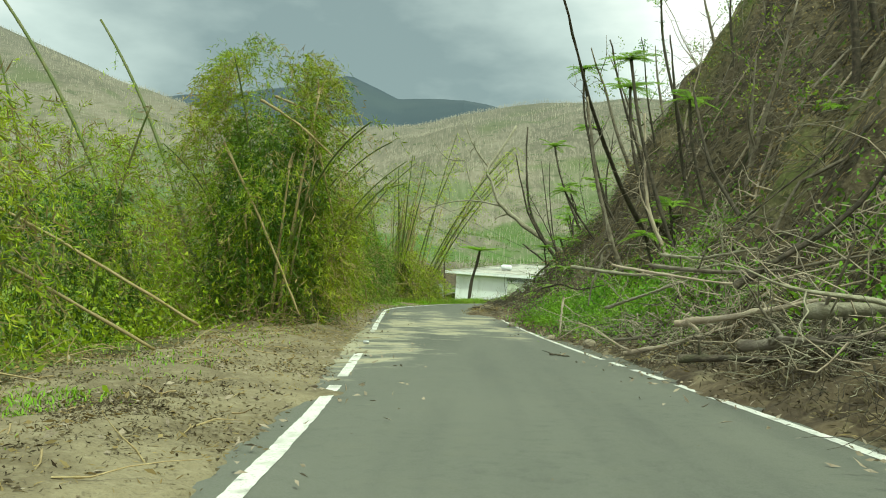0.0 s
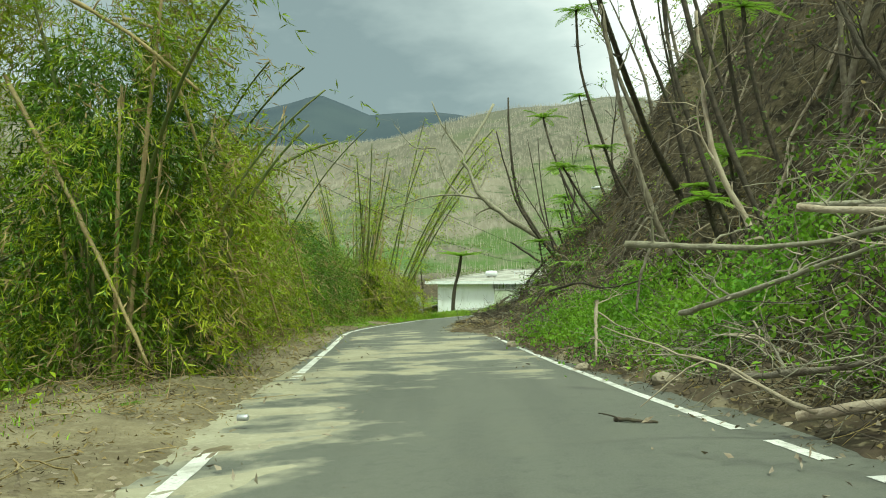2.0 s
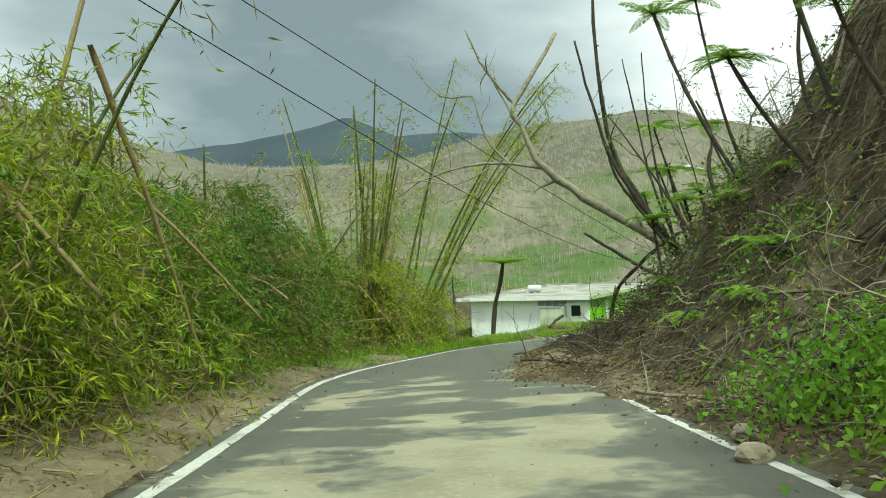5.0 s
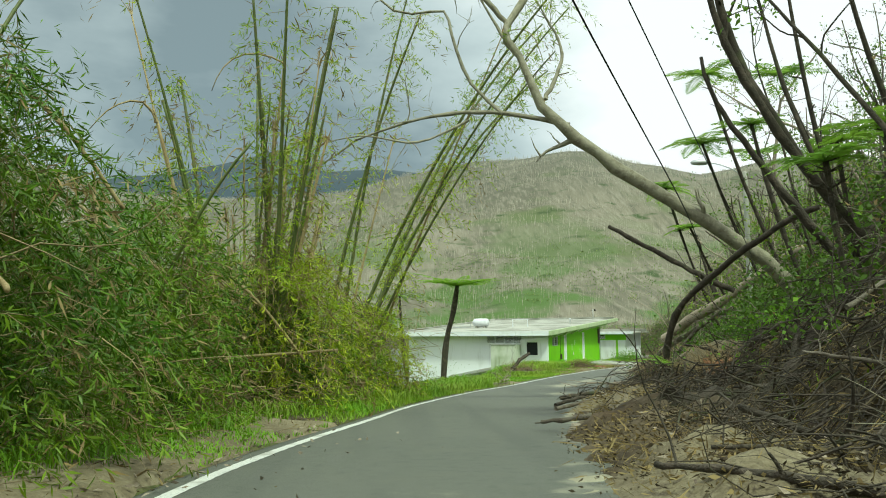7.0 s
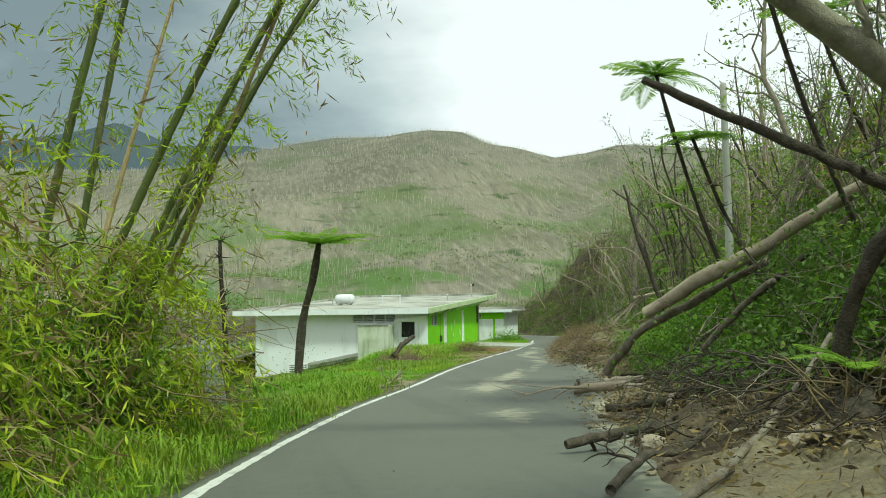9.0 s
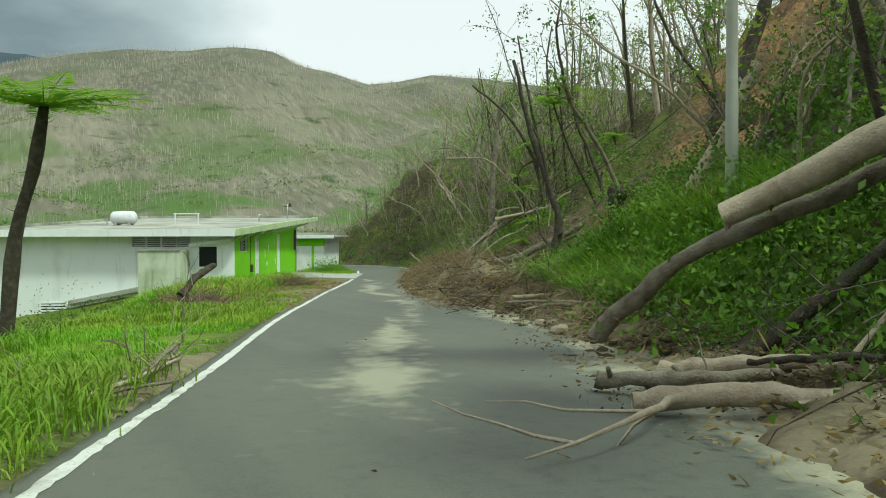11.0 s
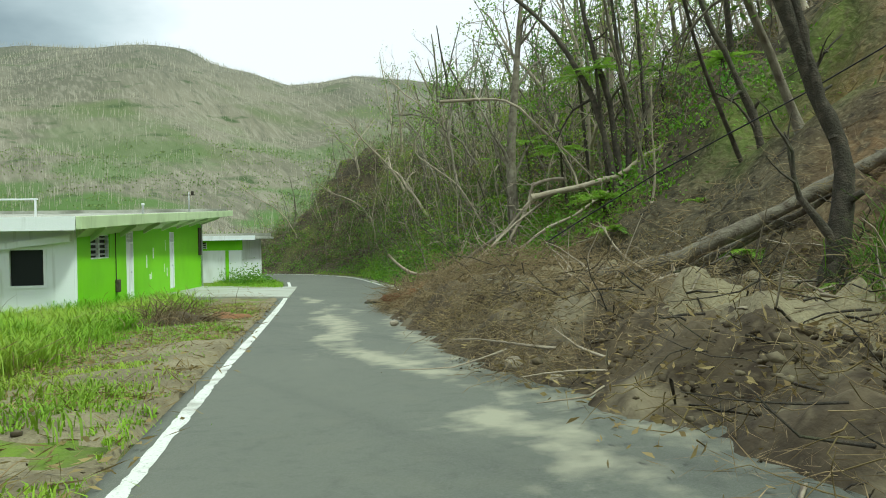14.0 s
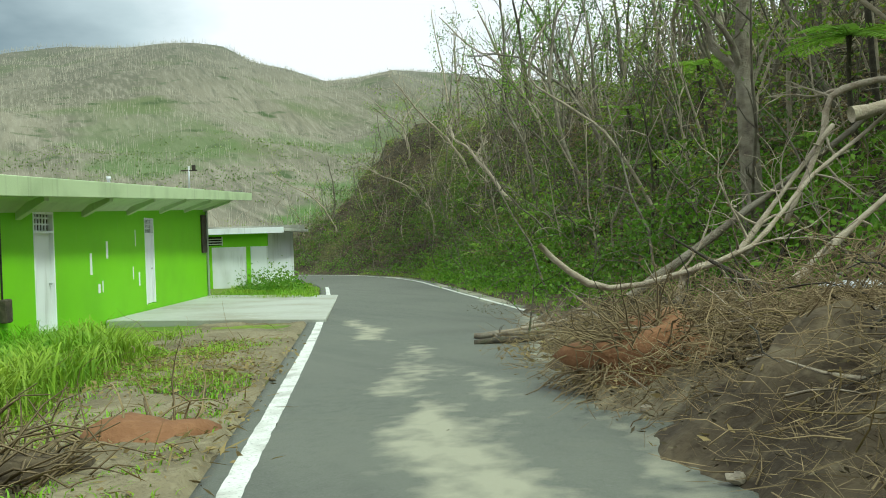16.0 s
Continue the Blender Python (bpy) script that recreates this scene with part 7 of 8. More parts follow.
scatter_flakes("bank_foot_chips", "pale straw and splintered bark at the bank foot", 7000, ((40, 60, 3.7, 7.2, 0.8, 1.0), (60, 80, 4.4, 7.0, 0.2, 1.0)), 0.24, DRY_LEAF, 68, 0.03, 0.5, 0.06)
scatter_flakes("road_litter", "stray dead leaves on the asphalt", 260, ((2, 44, 0.2, 4.6, 0.7, 1.0), (44, 90, 0.3, 4.0, 0.3, 1.0)), 0.04, LITTER, 57, 0.004, 0.1)


def twig_tangle(name, label, n, spots, length, radius, mat, seed, lift=0.25, bend=0.2, down=0.0):
    rng = np.random.default_rng(seed)
    pieces = []
    for way0, way1, d0, d1, share in spots:
        m = int(n * share)
        x, y, d, way = strew(m, way0, way1, d0, d1, rng)
        z = np.maximum(land(x, y)[0], road_z(way) + np.maximum(bed_rise(x, y, way, d), 0) + tilt(way) * (d - WIDE / 2))
        k = np.argmin(np.abs(WAY[None, :] - way[:, None]), 1)
        for i in range(m):
            L = length * (0.4 + rng.random())
            w = rng.normal(size=3) * np.array([1, 1, 0.4])
            if down:
                w = w * (1 - down) + down * 1.6 * np.array([-OUT[k[i], 0], -OUT[k[i], 1], -0.9])
            p = wander((x[i], y[i], z[i] + lift * rng.random()), w, L, 4, bend, rng, 0.04)
            p[:, 2] = np.maximum(p[:, 2], z[i] - (0.05 if not down else L))
            pieces.append(tube(p, np.linspace(radius * (0.6 + 0.8 * rng.random()), radius * 0.3, 5), 3))
    return tagged(new(name, quick_mesh(name, *join(pieces), mat)), label, "brush", kind="stuff")


twig_tangle("brush_tangle", "tangled dead twigs and roots on the bank", 2600, ((-2, 24, 5.2, 8.5, 0.76), (24, 42, 5.4, 10.5, 0.18)), 0.8, 0.0075, GREY_WOOD, 61, 0.5)
twig_tangle("brown_brush", "brown dead brush heaped on the slide", 7600, ((74, 96, 3.4, 9.5, 0.36), (79, 94, 2.6, 5.0, 0.36), (66, 74, 4.4, 7.0, 0.08), (85, 93, 4.2, 7.5, 0.16), (84, 91, 3.2, 5.8, 0.2), (77, 97, -0.6, -4.0, 0.025)), 0.5, 0.0045, BRUSH, 62, 0.5, 0.36)
twig_tangle("dark_brush", "wet dark roots and dead brush at the bank foot", 3300, ((40, 58, 4.6, 7.0, 0.3), (58, 66, 5.0, 7.0, 0.08), (0, 26, 5.1, 7.6, 0.62)), 0.5, 0.0055, DARK_BARK, 76, 0.3, 0.4)
twig_tangle("slide_roots", "dark torn roots in the slide debris", 900, ((73, 95, 3.4, 8, 1.0),), 0.7, 0.012, DARK_BARK, 69, 0.25, 0.3)
twig_tangle("slide_sticks", "pale sticks lying in the slide debris", 170, ((73, 95, 3.2, 8, 1.0),), 1.1, 0.017, PALE_WOOD, 70, 0.15, 0.12)
twig_tangle("slide_twigs", "fine pale twigs and straw on the slide", 1500, ((73, 96, 2.9, 8.5, 1.0),), 0.55, 0.006, DRY_LEAF, 80, 0.3, 0.4)
twig_tangle("verge_sticks", "broken sticks and culm splinters on the verge", 420, ((1, 24, -0.5, -4.6, 0.8), (24, 50, -0.4, -2.6, 0.2)), 0.7, 0.011, CULM_DRY, 58, 0.12, 0.15)
twig_tangle("hedge_straw", "dry stems and straw caught in the hedge", 1700, ((26, 62, -1.7, -4.8, 1.0),), 1.2, 0.012, CULM_DRY, 59, 2.6, 0.25)
twig_tangle("hedge_foot_straw", "straw and dead brush along the hedge foot", 1500, ((20, 60, -1.3, -3.2, 1.0),), 0.7, 0.008, BRUSH, 60, 0.5, 0.25)
twig_tangle("slope_brush", "brown dead brush and vines on the far slope", 5200, ((94, 146, 6.4, 13, 0.7), (94, 140, 12, 20, 0.3)), 1.1, 0.011, BRUSH, 66, 0.9)
twig_tangle("scar_straw", "dry straw and roots hanging on the bare slide", 2400, ((74, 96, 7, 26, 1.0),), 0.8, 0.008, BRUSH, 67, 0.25)
twig_tangle("dark_roots", "dark torn roots and vines on the bank", 4200, ((4, 40, 5.8, 14, 0.5), (40, 62, 4.9, 10, 0.5)), 1.0, 0.013, DARK_BARK, 63, 0.5, 0.3, 0.35)
twig_tangle("hanging_roots", "grey roots and vines trailing down the bank", 1300, ((4, 46, 6.5, 14, 1.0),), 1.3, 0.012, BARK, 78, 0.25, 0.22, 0.7)
twig_tangle("bank_straw", "dead straw and dry stems hanging on the bank", 4200, ((4, 40, 6.2, 14, 0.75), (40, 62, 5.6, 11, 0.25)), 0.8, 0.008, LITTER, 65, 0.3, 0.12, 0.75)
twig_tangle("bank_straw", "pale dry grass hanging in tufts on the bank", 2600, ((16, 48, 5.6, 10.5, 0.85), (6, 16, 6.5, 12, 0.15)), 0.55, 0.006, DRY_LEAF, 79, 0.25, 0.15, 0.7)
twig_tangle("pale_branch_tangle", "tangle of pale bare branches heaped on the bank", 520, ((8, 21, 5.7, 8.5, 0.75), (22, 40, 6.6, 9.5, 0.25)), 1.15, 0.015, PALE_WOOD, 68, 0.8, 0.55)
twig_tangle("grey_vines", "grey dead vines over the far slope", 3200, ((98, 146, 5.8, 20, 0.75), (55, 66, 6, 16, 0.12), (20, 60, 8, 18, 0.13)), 1.9, 0.014, BARK, 64, 1.2)


def rootball(at, R, seed, label, roots=420, clay=None):
    rng = np.random.default_rng(seed)
    ob = thing("rootball", at, label, "rootball", "rootballs")
    bm = bmesh.new()
    bmesh.ops.create_icosphere(bm, subdivisions=3, radius=1.0)
    for v in bm.verts:
        n = noise.fractal(v.co * 1.6 + Vector((seed, 0, 0)), 1.0, 2.0, 4)
        v.co = v.co * (1 + 0.38 * n)
        v.co = Vector((v.co.x * R[0], v.co.y * R[1], max(v.co.z, -0.4) * R[2]))
    me = bpy.data.meshes.new("clod")
    bm.to_mesh(me)
    bm.free()
    me.materials.append(clay or RED_SOIL)
    me.polygons.foreach_set("use_smooth", [True] * len(me.polygons))
    part("clod", me, ob, "clod of packed soil")
    pieces = []
    for k in range(roots):
        d = unit(rng.normal(size=3) + np.array([0, 0, 0.5]))
        s = d * np.array(R) * 0.85
        pieces.append(tube(wander(s, d + rng.normal(size=3) * 0.6, 0.35 + 0.5 * rng.random(), 4, 0.3, rng, 0.15), np.linspace(0.013, 0.004, 5), 3))
    tagged(part("root_tangle", quick_mesh("root_tangle", *join(pieces), BRUSH), ob, "tangle of thin brown roots"), kind="stuff")
    return ob


rootball((17.75, 89.5, -3.05), (0.85, 0.7, 0.55), 3, "torn rootball of red clay and roots at the road edge")
rootball((18.7, 88.2, -2.95), (0.6, 0.5, 0.4), 4, "torn rootball of brown clay on the slide")
rootball((15.4, 82.2, -2.7), (0.5, 0.45, 0.4), 5, "brown root mass on the slide")
rootball((5.9, 42.2, -1.5), (0.5, 0.5, 0.5), 6, "dark root mass at the foot of the bank")
rootball((6.0, 50.6, -1.5), (0.7, 0.6, 0.55), 8, "dark root mass at the foot of the bank")
rootball((13.2, 90.3, -3.25), (0.6, 0.45, 0.28), 9, "low heap of red clay beside the road", 40)
rootball((11.7, 89.4, -3.2), (0.95, 0.6, 0.36), 10, "low heap of roots and soil on the lawn", 520, SLIDE)

rootball((6.2, 78.5, -2.95), (1.2, 0.9, 0.45), 11, "low mound of brown soil and straw under a black log", 500, SLIDE)

rootball((6.9, 52.3, -1.35), (1.15, 0.8, 0.75), 14, "tan clay mass slumped at the foot of the bank", 60, SAND)
rootball((22.7, 76.2, 2.5), (0.8, 0.8, 0.9), 16, "black root plate of the uprooted tree", 260, DARK_BARK)
rootball((5.42, 52.4, -1.75), (0.45, 0.45, 0.5), 15, "black root stump at the road edge", 160, DARK_BARK)

# rocks and clods
_rr = np.random.default_rng(12)
for k in range(34):
    way = 4 + 96 * _rr.random()
    right = k % 3 or way > 52
    d = (np.interp(way, *REACH) + 0.5 * _rr.random()) if right else -0.3 - 2.0 * _rr.random()
    x, y = on_road(way, d)
    z = max(ground_z(x, y), float(road_z(way)) + 0.02)
    bm = bmesh.new()
    bmesh.ops.create_icosphere(bm, subdivisions=2, radius=1.0)
    s = 0.05 + 0.13 * _rr.random() ** 2
    for v in bm.verts:
        v.co = v.co * (1 + 0.3 * noise.noise(v.co * 1.5 + Vector((k, k, 0)))) * s
        v.co.z *= 0.7
    me = bpy.data.meshes.new("rock")
    bm.to_mesh(me)
    bm.free()
    me.materials.append(ROCK)
    o = tagged(new("rock", me), "small grey-brown clod lying by the road", "rock", "loose rocks")
    o.location = (x, y, z + s * 0.35)


# grass
def grass(name, label, n, spots, height, mat, seed, wide=0.014):
    rng = np.random.default_rng(seed)
    P, H = [], []
    for way0, way1, d0, d1, share, tall in spots:
        x, y, d, way = strew(int(n * share), way0, way1, d0, d1, rng)
        tuft = fbm(x, y, 0.9, 3, seed)
        keep = (tuft > -0.22) & (np.hypot((way - 65.6) / 2.2, (d + 0.75) / 0.8) + 0.2 * rng.normal(size=len(x)) > 1)
        x, y = x[keep], y[keep]
        P.append(place(x, y))
        H.append(height * tall * (0.45 + 0.8 * rng.random(len(x))) * (0.8 + 0.8 * np.clip(tuft[keep], -0.3, 1)))
    P, H = np.vstack(P), np.concatenate(H)
    m = len(P)
    lean = rng.normal(size=(m, 3)) * np.array([1, 1, 0])
    side = unit(np.cross(lean, np.array([0, 0, 1.0]))) * (wide * (0.6 + 0.8 * rng.random(m)))[:, None]
    mid = P + np.array([0, 0, 0.55]) * H[:, None] + lean * (0.16 * H)[:, None]
    tip = P + np.array([0, 0, 0.72]) * H[:, None] + lean * (0.5 * H)[:, None]
    v = np.stack([P - side, P + side, mid + side * 0.8, mid - side * 0.8, tip], 1).reshape(-1, 3)
    b = np.arange(m)[:, None] * 5
    faces = np.concatenate([b + np.array([[0, 1, 2]]), b + np.array([[0, 2, 3]]), b + np.array([[3, 2, 4]])])
    return tagged(new(name, quick_mesh(name, v, faces, mat)), label, "grass", kind="stuff")


grass("lawn_grass", "bright green uneven lawn grass beside the road", 132000, ((56, 80, -0.25, -6.5, 0.6, 0.85), (78, 98, -0.6, -3.6, 0.17, 0.7), (82, 100, -2.4, -6.2, 0.14, 1.6), (44, 58, -0.4, -2.6, 0.10, 0.8), (100, 122, -5.0, -9, 0.02, 1.2), (112, 126, -0.4, -4.5, 0.07, 1.5)), 0.15, GRASS_BLADE, 71, 0.0075)
grass("verge_grass", "sparse weeds on the sandy verge", 16000, ((0, 50, -1.6, -4.8, 0.4, 0.8), (4, 11, -2.0, -4.2, 0.25, 0.7), (20, 46, 6.0, 9.5, 0.2, 1.0), (98, 134, 4.9, 7.0, 0.3, 1.2)), 0.2, GRASS_BLADE, 73, 0.008)


def arching(name, label, n, spots, height, mat, seed, wide=0.011, bow=0.55):
    """long blades that rise and bow over."""
    rng = np.random.default_rng(seed)
    P, H = [], []
    for way0, way1, d0, d1, share, tall in spots:
        x, y, d, way = strew(int(n * share), way0, way1, d0, d1, rng)
        tuft = fbm(x, y, 0.8, 3, seed)
        keep = tuft > -0.3
        P.append(place(x[keep], y[keep]))
        H.append(height * tall * (0.5 + 0.7 * rng.random(keep.sum())) * (0.85 + 0.6 * tuft[keep]))
    P, H = np.vstack(P), np.concatenate(H)
    m = len(P)
    a = rng.random(m) * 2 * np.pi
    out = np.stack([np.cos(a), np.sin(a), 0 * a], 1) * (bow * (0.5 + 0.8 * rng.random(m)))[:, None]
    side = np.stack([-np.sin(a), np.cos(a), 0 * a], 1) * (wide * (0.6 + 0.8 * rng.random(m)))[:, None]
    rows = []
    for t, w in ((0.0, 0.6), (0.4, 1.0), (0.75, 0.8)):
        c = P + out * (H * t * t)[:, None] + np.array([0, 0, 1.0]) * (H * (t - 0.38 * t**3))[:, None]
        rows += [c - side * w, c + side * w]
    rows.append(P + out * H[:, None] + np.array([0, 0, 1.0]) * (H * 0.60)[:, None])
    b = np.arange(m)[:, None] * 7
    F = np.concatenate([b + np.array([f]) for f in ((0, 1, 3), (0, 3, 2), (2, 3, 5), (2, 5, 4), (4, 5, 6))])
    return tagged(new(name, quick_mesh(name, np.stack(rows, 1).reshape(-1, 3), F, mat)), label, "grass", kind="stuff")


arching("tall_grass", "tall green grass arching on the bank", 38000, ((67.5, 78.0, 6.0, 8.8, 0.75, 1.0), (71, 80.5, 5.9, 8.3, 0.25, 0.9)), 1.3, GRASS_DEEP, 72, 0.005, 1.0)
arching("bright_grass", "bright seeding blades among the tall grass", 9000, ((68, 78.5, 5.9, 8.6, 1.0, 1.15),), 1.25, GRASS_BLADE, 77, 0.005, 1.1)
arching("verge_weeds", "tall green weeds along the lawn edge", 29000, ((52, 66, -0.5, -4.5, 0.45, 1.0), (62, 70, -3.2, -6, 0.19, 1.0), (42, 54, -1.4, -2.8, 0.11, 1.0), (73, 80.5, -0.9, -4.6, 0.25, 0.8)), 0.42, GRASS_BLADE, 74, 0.008, 0.6)
arching("house_grass", "long green grass before the green wall", 44000, ((82, 98, -2.6, -6.4, 0.55, 1.0), (78, 90, -2.6, -7.0, 0.45, 0.8)), 0.8, GRASS_BLADE, 75, 0.008, 0.6)

# low broad-leaved shrubs and creepers
def shrubs(name, label, clumps, spots, mat, seed, size=0.11, spread=0.45, per=60, high=0.6):
    rng = np.random.default_rng(seed)
    P = []
    for way0, way1, d0, d1, share in spots:
        x, y, d, way = strew(int(clumps * share), way0, way1, d0, d1, rng)
        c = place(x, y)
        s = 0.6 + 0.8 * rng.random(len(c))
        off = rng.normal(size=(len(c), per, 3)) * np.array([spread, spread, high * 0.5]) * s[:, None, None]
        off[:, :, 2] = np.abs(off[:, :, 2])
        q = (c[:, None, :] + off).reshape(-1, 3)
        q[:, 2] = np.maximum(q[:, 2], land(q[:, 0], q[:, 1])[0] + 0.03 + 0.2 * rng.random(len(q)) * high)
        P.append(q)
    P = np.vstack(P)
    w = rng.normal(size=(len(P), 3)) + np.array([0, 0, 0.2])
    return tagged(new(name, quick_mesh(name, *blades(P, w, size * (0.6 + 0.8 * rng.random(len(P))), size * 0.6, 0.3, rng), mat)), label, "shrubs", kind="stuff")


shrubs("bank_creeper", "bright green creeper leaves on the bank", 500, ((21, 33, 5.9, 8.4, 0.76), (17, 21, 6.0, 7.6, 0.06), (34, 56, 6.5, 9, 0.05), (10, 17, 6.5, 9, 0.06), (56, 70, 6, 9, 0.09)), FRESH_LEAF, 81, 0.095, 0.42, 90, 0.42)
shrubs("bank_undergrowth", "lush green undergrowth below the leaning logs", 330, ((57, 70, 5.7, 9.0, 0.75), (44, 57, 7.0, 10, 0.12), (77.5, 80.5, 8.6, 11.5, 0.13)), SHRUB_LEAF, 89, 0.10, 0.5, 80, 0.8)
shrubs("bank_sprouts", "bright sprouting leaves among the undergrowth", 90, ((57, 70, 5.6, 8.0, 0.7), (77.5, 80.5, 8.4, 11.0, 0.3)), FRESH_LEAF, 90, 0.12, 0.4, 60, 0.7)
shrubs("bank_shrubs", "dark green shrubs up the slope", 1250, ((56, 76, 6.8, 14, 0.32), (14, 46, 7.5, 14, 0.025), (97, 150, 6.4, 11, 0.30), (97, 150, 10, 22, 0.20), (10, 56, 9, 18, 0.012)), SHRUB_LEAF, 82, 0.13, 0.55, 70, 0.9)
shrubs("slope_foot_shrubs", "bright green weeds along the foot of the slope", 520, ((95, 126, 5.6, 8.5, 0.62), (89, 97, 7.4, 12.5, 0.16), (92, 98, 6.0, 8.5, 0.08), (120, 146, 5.6, 9, 0.22)), FRESH_LEAF, 85, 0.11, 0.5, 70, 0.6)
shrubs("dead_shrubs", "brown dead leaves caught on the slope", 420, ((96, 146, 7, 20, 0.8), (20, 60, 8, 16, 0.2)), DRY_LEAF, 86, 0.10, 0.6, 50, 0.8)
shrubs("valley_shrubs", "yellow-green scrub down the valley side", 520, ((4, 60, -3.8, -9, 0.6), (56, 64, -5.5, -14, 0.34)), BAMBOO_LEAF, 83, 0.10, 0.7, 70, 1.0)
shrubs("valley_weeds", "green weeds and brush below the road", 300, ((52, 63, -3.0, -9.5, 1.0),), SHRUB_LEAF, 87, 0.09, 0.6, 90, 0.6)
shrubs("valley_scrub", "low green and brown scrub down the valley side", 620, ((58, 100, -9.5, -34, 0.8), (20, 60, -9, -20, 0.2)), SHRUB_LEAF, 88, 0.12, 0.8, 45, 0.6)
shrubs("house_shrubs", "bright leafy plants by the houses", 18, ((117, 123, -1.2, -4.0, 1.0),), FRESH_LEAF, 84, 0.13, 0.4, 110, 0.8)

# new leaves scattered through the slope trees
def sprout_cloud(name, label, n, spots, mat, seed, size=0.10, low=0.5, high=5.5):
    rng = np.random.default_rng(seed)
    P = []
    for way0, way1, d0, d1, share in spots:
        x, y, d, way = strew(int(n * share), way0, way1, d0, d1, rng)
        c = place(x, y)
        c[:, 2] += low + (high - low) * rng.random(len(c)) ** 1.4
        P.append((c[:, None, :] + rng.normal(size=(len(c), 14, 3)) * np.array([0.2, 0.2, 0.16])).reshape(-1, 3))
    P = np.vstack(P)
    w = rng.normal(size=(len(P), 3)) * np.array([1, 1, 0.6])
    return tagged(new(name, quick_mesh(name, *blades(P, w, size * (0.6 + 0.8 * rng.random(len(P))), size * 0.5, 0.3, rng), mat)), label, "leaves", kind="stuff")


sprout_cloud("new_leaves", "tufts of bright new leaves among the slope trees", 1900, ((97, 148, 7, 22, 0.76), (56, 66, 6.5, 14, 0.10), (8, 52, 8, 17, 0.025)), YOUNG_LEAF, 91, 0.12, 0.3, 3.6)

# clods of soil in the slide
def clods(name, label, n, spots, mat, seed):
    rng = np.random.default_rng(seed)
    bm = bmesh.new()
    bmesh.ops.create_icosphere(bm, subdivisions=1, radius=1.0)
    bv = np.array([v.co[:] for v in bm.verts])
    bf = np.array([[v.index for v in f.verts] for f in bm.faces])
    bm.free()
    vs, fs, base = [], [], 0
    for way0, way1, d0, d1, share, size in spots:
        m = int(n * share)
        x, y, d, way = strew(m, way0, way1, d0, d1, rng)
        z = np.maximum(land(x, y)[0], road_z(way) + bed_height(way, d))
        for i in range(m):
            s = size * (0.3 + rng.random() ** 2)
            v = bv * (1 + 0.35 * rng.normal(size=(len(bv), 1))) * s * np.array([1, 1, 0.65]) + np.array([x[i], y[i], z[i] + 0.1 * s])
            vs.append(v)
            fs.append(bf + base)
            base += len(bv)
    return tagged(new(name, quick_mesh(name, np.vstack(vs), np.vstack(fs), mat)), label, "clods", kind="stuff")


clods("soil_clods", "brown clods of soil in the slide debris", 4200, ((66, 80, 4.2, 6.6, 0.3, 0.06), (74, 94, 3.4, 7.0, 0.4, 0.045), (40, 74, 4.8, 7.5, 0.35, 0.06), (6, 40, 5.0, 7.5, 0.08, 0.05), (78, 97, -0.5, -3.2, 0.07, 0.035)), SLIDE, 92)

# ---- cables ----
for pts in ([(-6.2, 27.0, 5.05), (-4.5, 30, 4.35), (0.75, 40, 2.1), (4.2, 47, 1.15), (6.9, 54, 1.0)], [(-6.4, 27.4, 5.75), (-5, 30, 5.3), (0.6, 40, 3.25), (6.2, 50, 1.4), (8.6, 55, 1.3)]):
    tagged(new("cable", quick_mesh("cable", *tube(spline(pts, 1.0), 0.0075, 6), CABLE, True)), "black sagging utility cable over the road", "cable", "cables")

# the street lamp on the bank
lamp = thing("street_lamp", (14.12, 67.9, ground_z(14.12, 67.9) - 0.2), "weathered grey pole with a curved arm and street lamp", "street lamp")
part("pole", turned("pole", CONCRETE, [(0.13, 0), (0.12, 2.0), (0.10, 5.6), (0.095, 7.15), (0.03, 7.2)], 12), lamp)
_arm = spline([(0, 0, 6.9), (-0.45, 0, 7.25), (-1.0, 0.1, 7.5), (-1.5, 0.2, 7.62)], 0.15)
part("arm", quick_mesh("arm", *tube(_arm, 0.025, 8), GALVANISED, True), lamp, "thin curved metal arm")
_head = turned("lamp_head", GALVANISED, [(0.02, -0.42), (0.09, -0.36), (0.13, -0.1), (0.12, 0.2), (0.06, 0.3)], 12, True)
part("lamp_head", _head, lamp, "grey metal lamp head").matrix_basis = pose(-1.75, 0.22, 7.62, 0, 0, -8)

# litter of people: a can and a white board
can = thing("drink_can", (-0.45, 18.4, float(road_z(18.4)) + 0.02), "crushed silver drink can on the sand", "can")
part("body", turned("body", GALVANISED, [(0.02, -0.06), (0.033, -0.055), (0.033, 0.05), (0.026, 0.06), (0.02, 0.06)], 12, True), can).location = (0, 0, 0.035)
board = thing("white_board", (20.3, 89.3, -2.35), "white corrugated sheet lying in the debris", "sheet")
part("sheet", box_mesh("sheet", TRASH, *[(0.12 * k, -0.3, 0.0 + 0.02 * (k % 2), 0.12 * k + 0.11, 0.3, 0.02 + 0.02 * (k % 2)) for k in range(9)]), board)

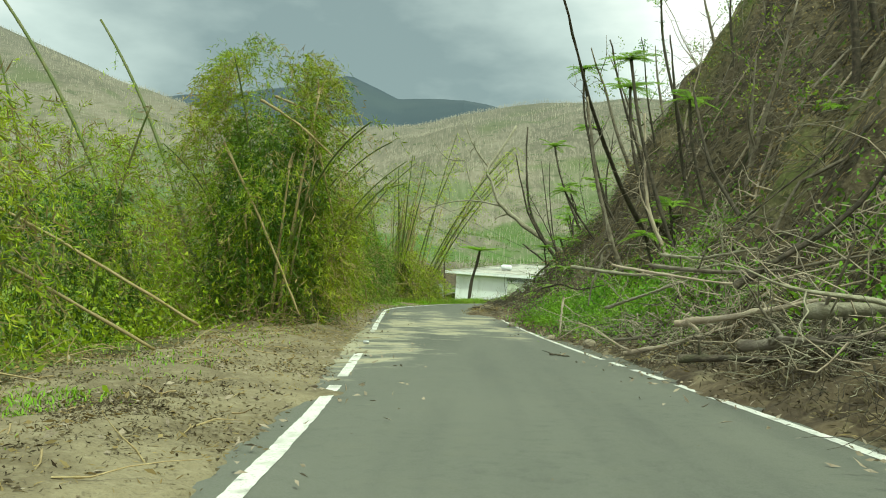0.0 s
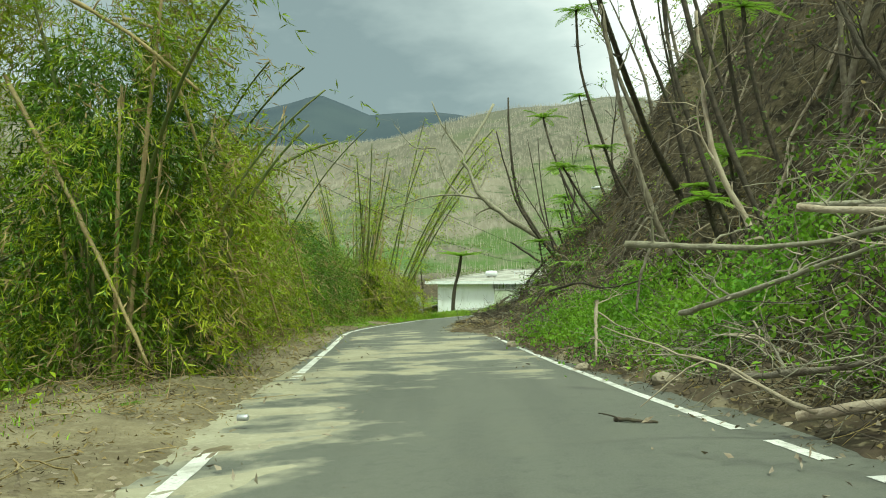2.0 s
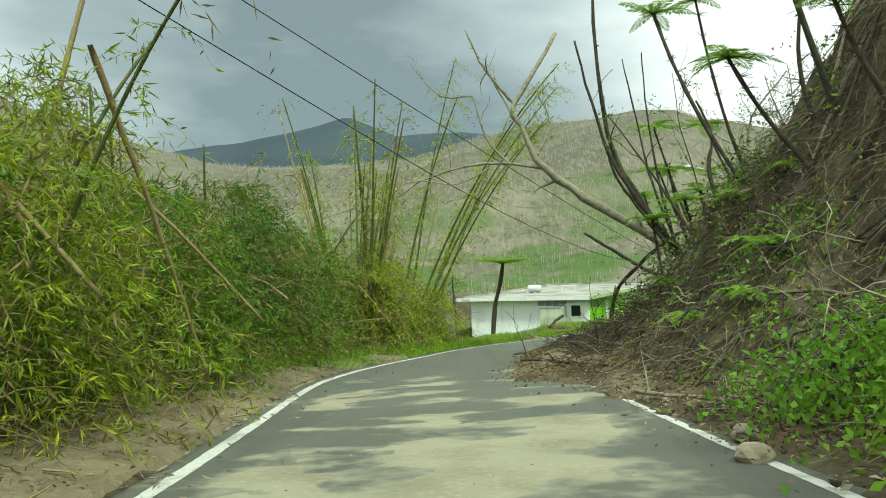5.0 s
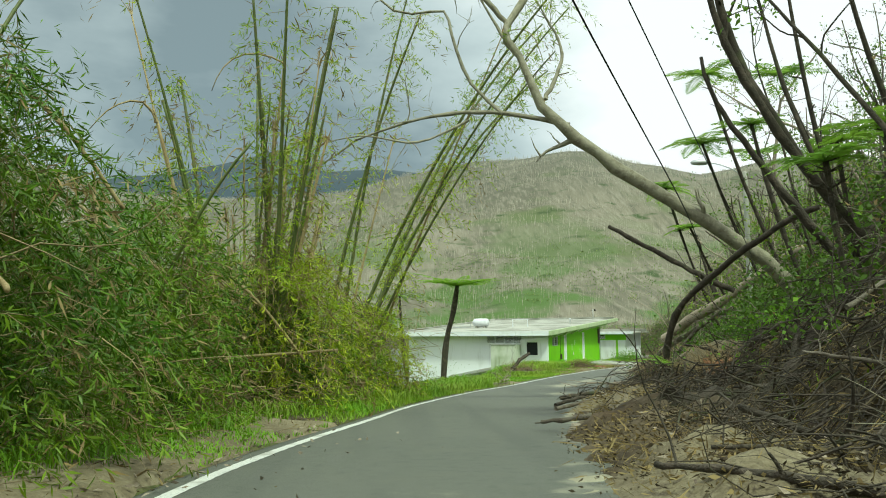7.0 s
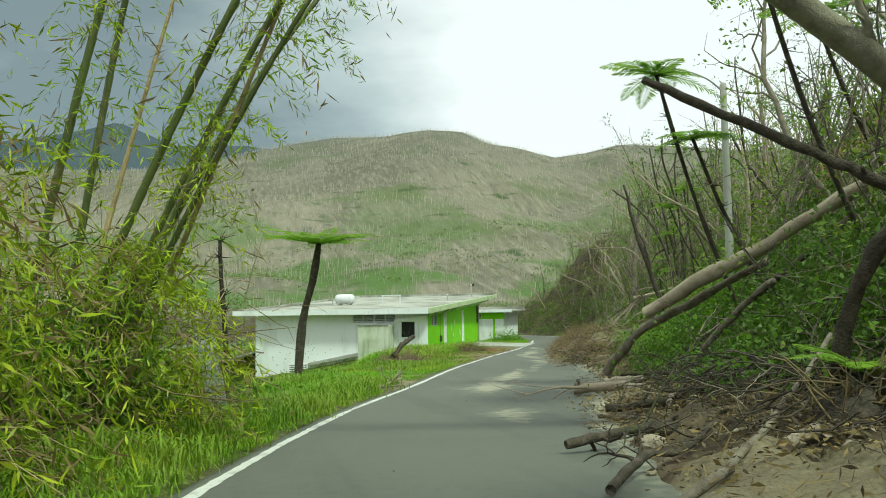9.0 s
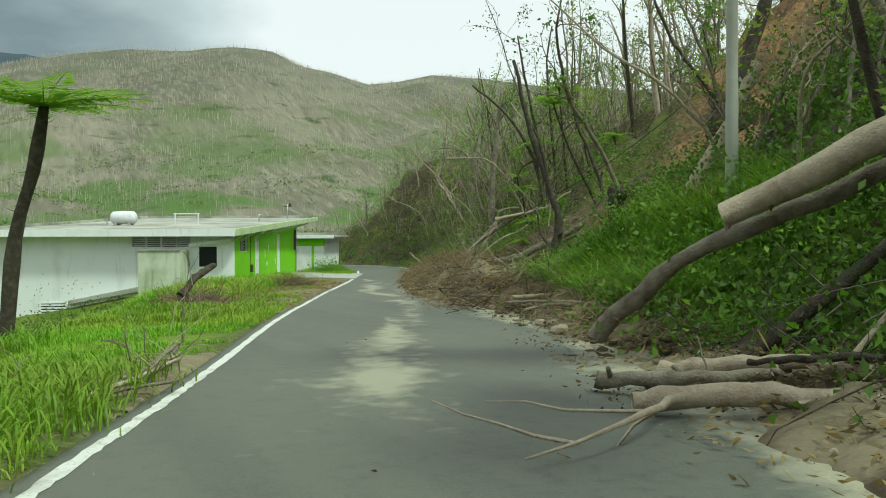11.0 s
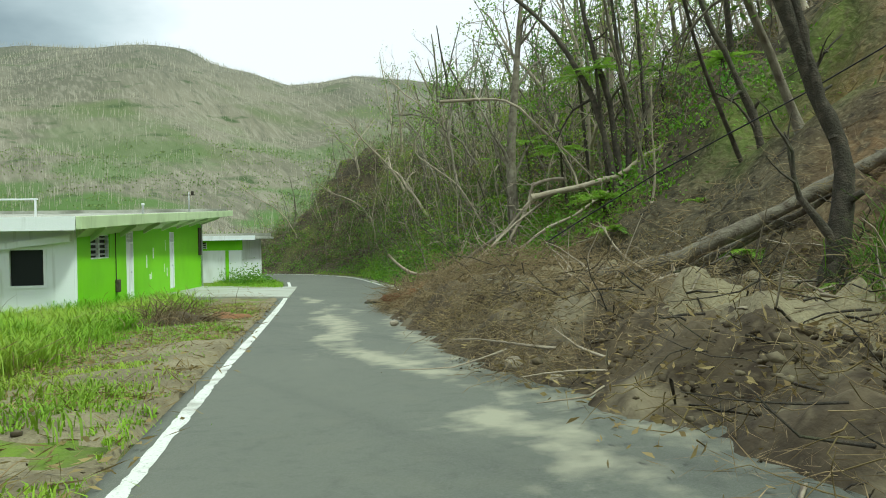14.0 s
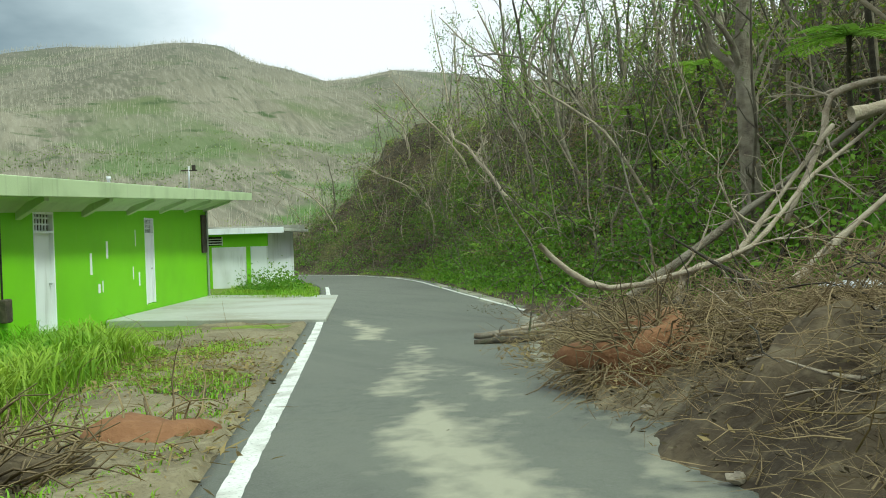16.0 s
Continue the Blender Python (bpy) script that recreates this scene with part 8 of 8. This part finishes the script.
# a torn sheet leaning on a fern trunk by the lawn
panel = thing("leaning_sheet", (-0.05, 60.05, ground_z(-0.05, 60.05)), "grey corrugated roofing sheet leaning in the weeds", "roofing sheet", turn=20)
panel_mesh = bpy.data.meshes.new("sheet")
_px = np.arange(0, 0.33, 0.02)
_pv = [(x - 0.16 - 0.17 * h, 0.18 * h + 0.012 * math.sin(x * 80) + 0.05 * h * h + o, 1.35 * h) for o in (0.0, 0.006) for h in (0.0, 0.33, 0.66, 1.0) for x in _px]
_pn = len(_px)
_pf = [(o * 4 * _pn + j * _pn + i, o * 4 * _pn + j * _pn + i + 1, o * 4 * _pn + (j + 1) * _pn + i + 1, o * 4 * _pn + (j + 1) * _pn + i) for o in (0, 1) for j in range(3) for i in range(_pn - 1)]
part("sheet", mesh_of("sheet", _pv, _pf, GALVANISED, True), panel)
tree_fern([(0.0, 62.0, ground_z(0.0, 62.0)), (-0.05, 62.0, -0.9), (-0.12, 62.0, 0.0), (-0.15, 62.0, 0.75)], 0.04, 6, 4, 0.4, 0.6, 0.5, "thin tree fern trunk with a torn crown", "small tree ferns")
# the cable lying down the bare slide
tagged(new("cable", quick_mesh("cable", *tube(spline([(17.0, 83.6, -1.5), (17.9, 81.6, -0.3), (19.49, 78.73, 1.33), (20.9, 76.2, 3.3), (22.0, 74.0, 5.6)], 1.0), 0.012, 6), CABLE, True)), "black fallen cable down the bare slide", "cable", "cables")

# ---- distant forest on the mountainside ----
def far_woods():
    rng = np.random.default_rng(97)
    n = 58000
    az = np.radians(-40 + 84 * rng.random(n))
    r = 85 + 750 * rng.random(n) ** 0.65
    x, y = HUB[0] + r * np.sin(az), HUB[1] + r * np.cos(az)
    d, way = locate(x, y)
    stand = fbm(x, y, 0.03, 4, 58) + 0.35 * rng.normal(size=n) > np.interp(r, [90, 500, 650, 780], [-0.3, -0.2, 0.0, 0.12])
    keep = (np.abs(d) > 34) & ~((d > 0) & (d < 40)) & stand
    x, y, r = x[keep], y[keep], r[keep]
    p = place(x, y)
    m = len(p)
    H = (1.4 + 3.4 * rng.random(m) ** 1.8) * np.interp(r, [80, 550, 760], [0.9, 1.2, 0.8])
    w = (0.03 + 0.00017 * r) * (0.6 + 0.6 * rng.random(m))
    lean = rng.normal(size=(m, 3)) * np.array([0.06, 0.06, 0]) * H[:, None]
    top = p + np.array([0, 0, 1.0]) * H[:, None] + lean
    a = rng.random(m) * 6.28
    e1 = np.stack([np.cos(a), np.sin(a), 0 * a], 1) * w[:, None]
    e2 = np.stack([np.cos(a + 2.1), np.sin(a + 2.1), 0 * a], 1) * w[:, None]
    e3 = -(e1 + e2)
    v = np.stack([p + e1, p + e2, p + e3, top], 1)
    V = v.reshape(-1, 3)
    k = np.arange(m)[:, None] * 4
    F = np.concatenate([k + np.array([[0, 1, 3]]), k + np.array([[1, 2, 3]]), k + np.array([[2, 0, 3]])])
    tagged(new("distant_bare_woods", quick_mesh("distant_bare_woods", V, F, FAR_TRUNK)), "bare grey-brown storm-stripped forest on the mountain", "forest", kind="stuff")
    # green regrowth in patches
    n = 7000
    az = np.radians(-42 + 84 * rng.random(n))
    r = 60 + 330 * rng.random(n) ** 0.9
    x, y = HUB[0] + r * np.sin(az), HUB[1] + r * np.cos(az)
    d, way = locate(x, y)
    green = fbm(x, y, 0.022, 4, 55) + np.interp(r, [70, 200, 420, 700], [0.35, 0.12, -0.12, -0.3])
    keep = (np.abs(d) > 24) & ~((d > 0) & (d < 40)) & (green > -0.02)
    x, y, r = x[keep], y[keep], r[keep]
    c = place(x, y)
    m, per = len(c), 14
    s = (0.5 + 0.9 * rng.random(m)) * (0.7 + r / 500)
    off = rng.normal(size=(m, per, 3)) * np.array([1.3, 1.3, 0.35]) * s[:, None, None]
    off[:, :, 2] = np.abs(off[:, :, 2])
    q = (c[:, None, :] + off).reshape(-1, 3)
    sz = np.repeat(s, per) * (0.2 + 0.3 * rng.random(m * per))
    tagged(new("distant_scrub", quick_mesh("distant_scrub", *blades(q, rng.normal(size=(m * per, 3)) + np.array([0, 0, 0.5]), sz, sz * 0.7, 0.3, rng), FAR_LEAF)), "patches of green regrowth on the mountain", "scrub", kind="stuff")


far_woods()
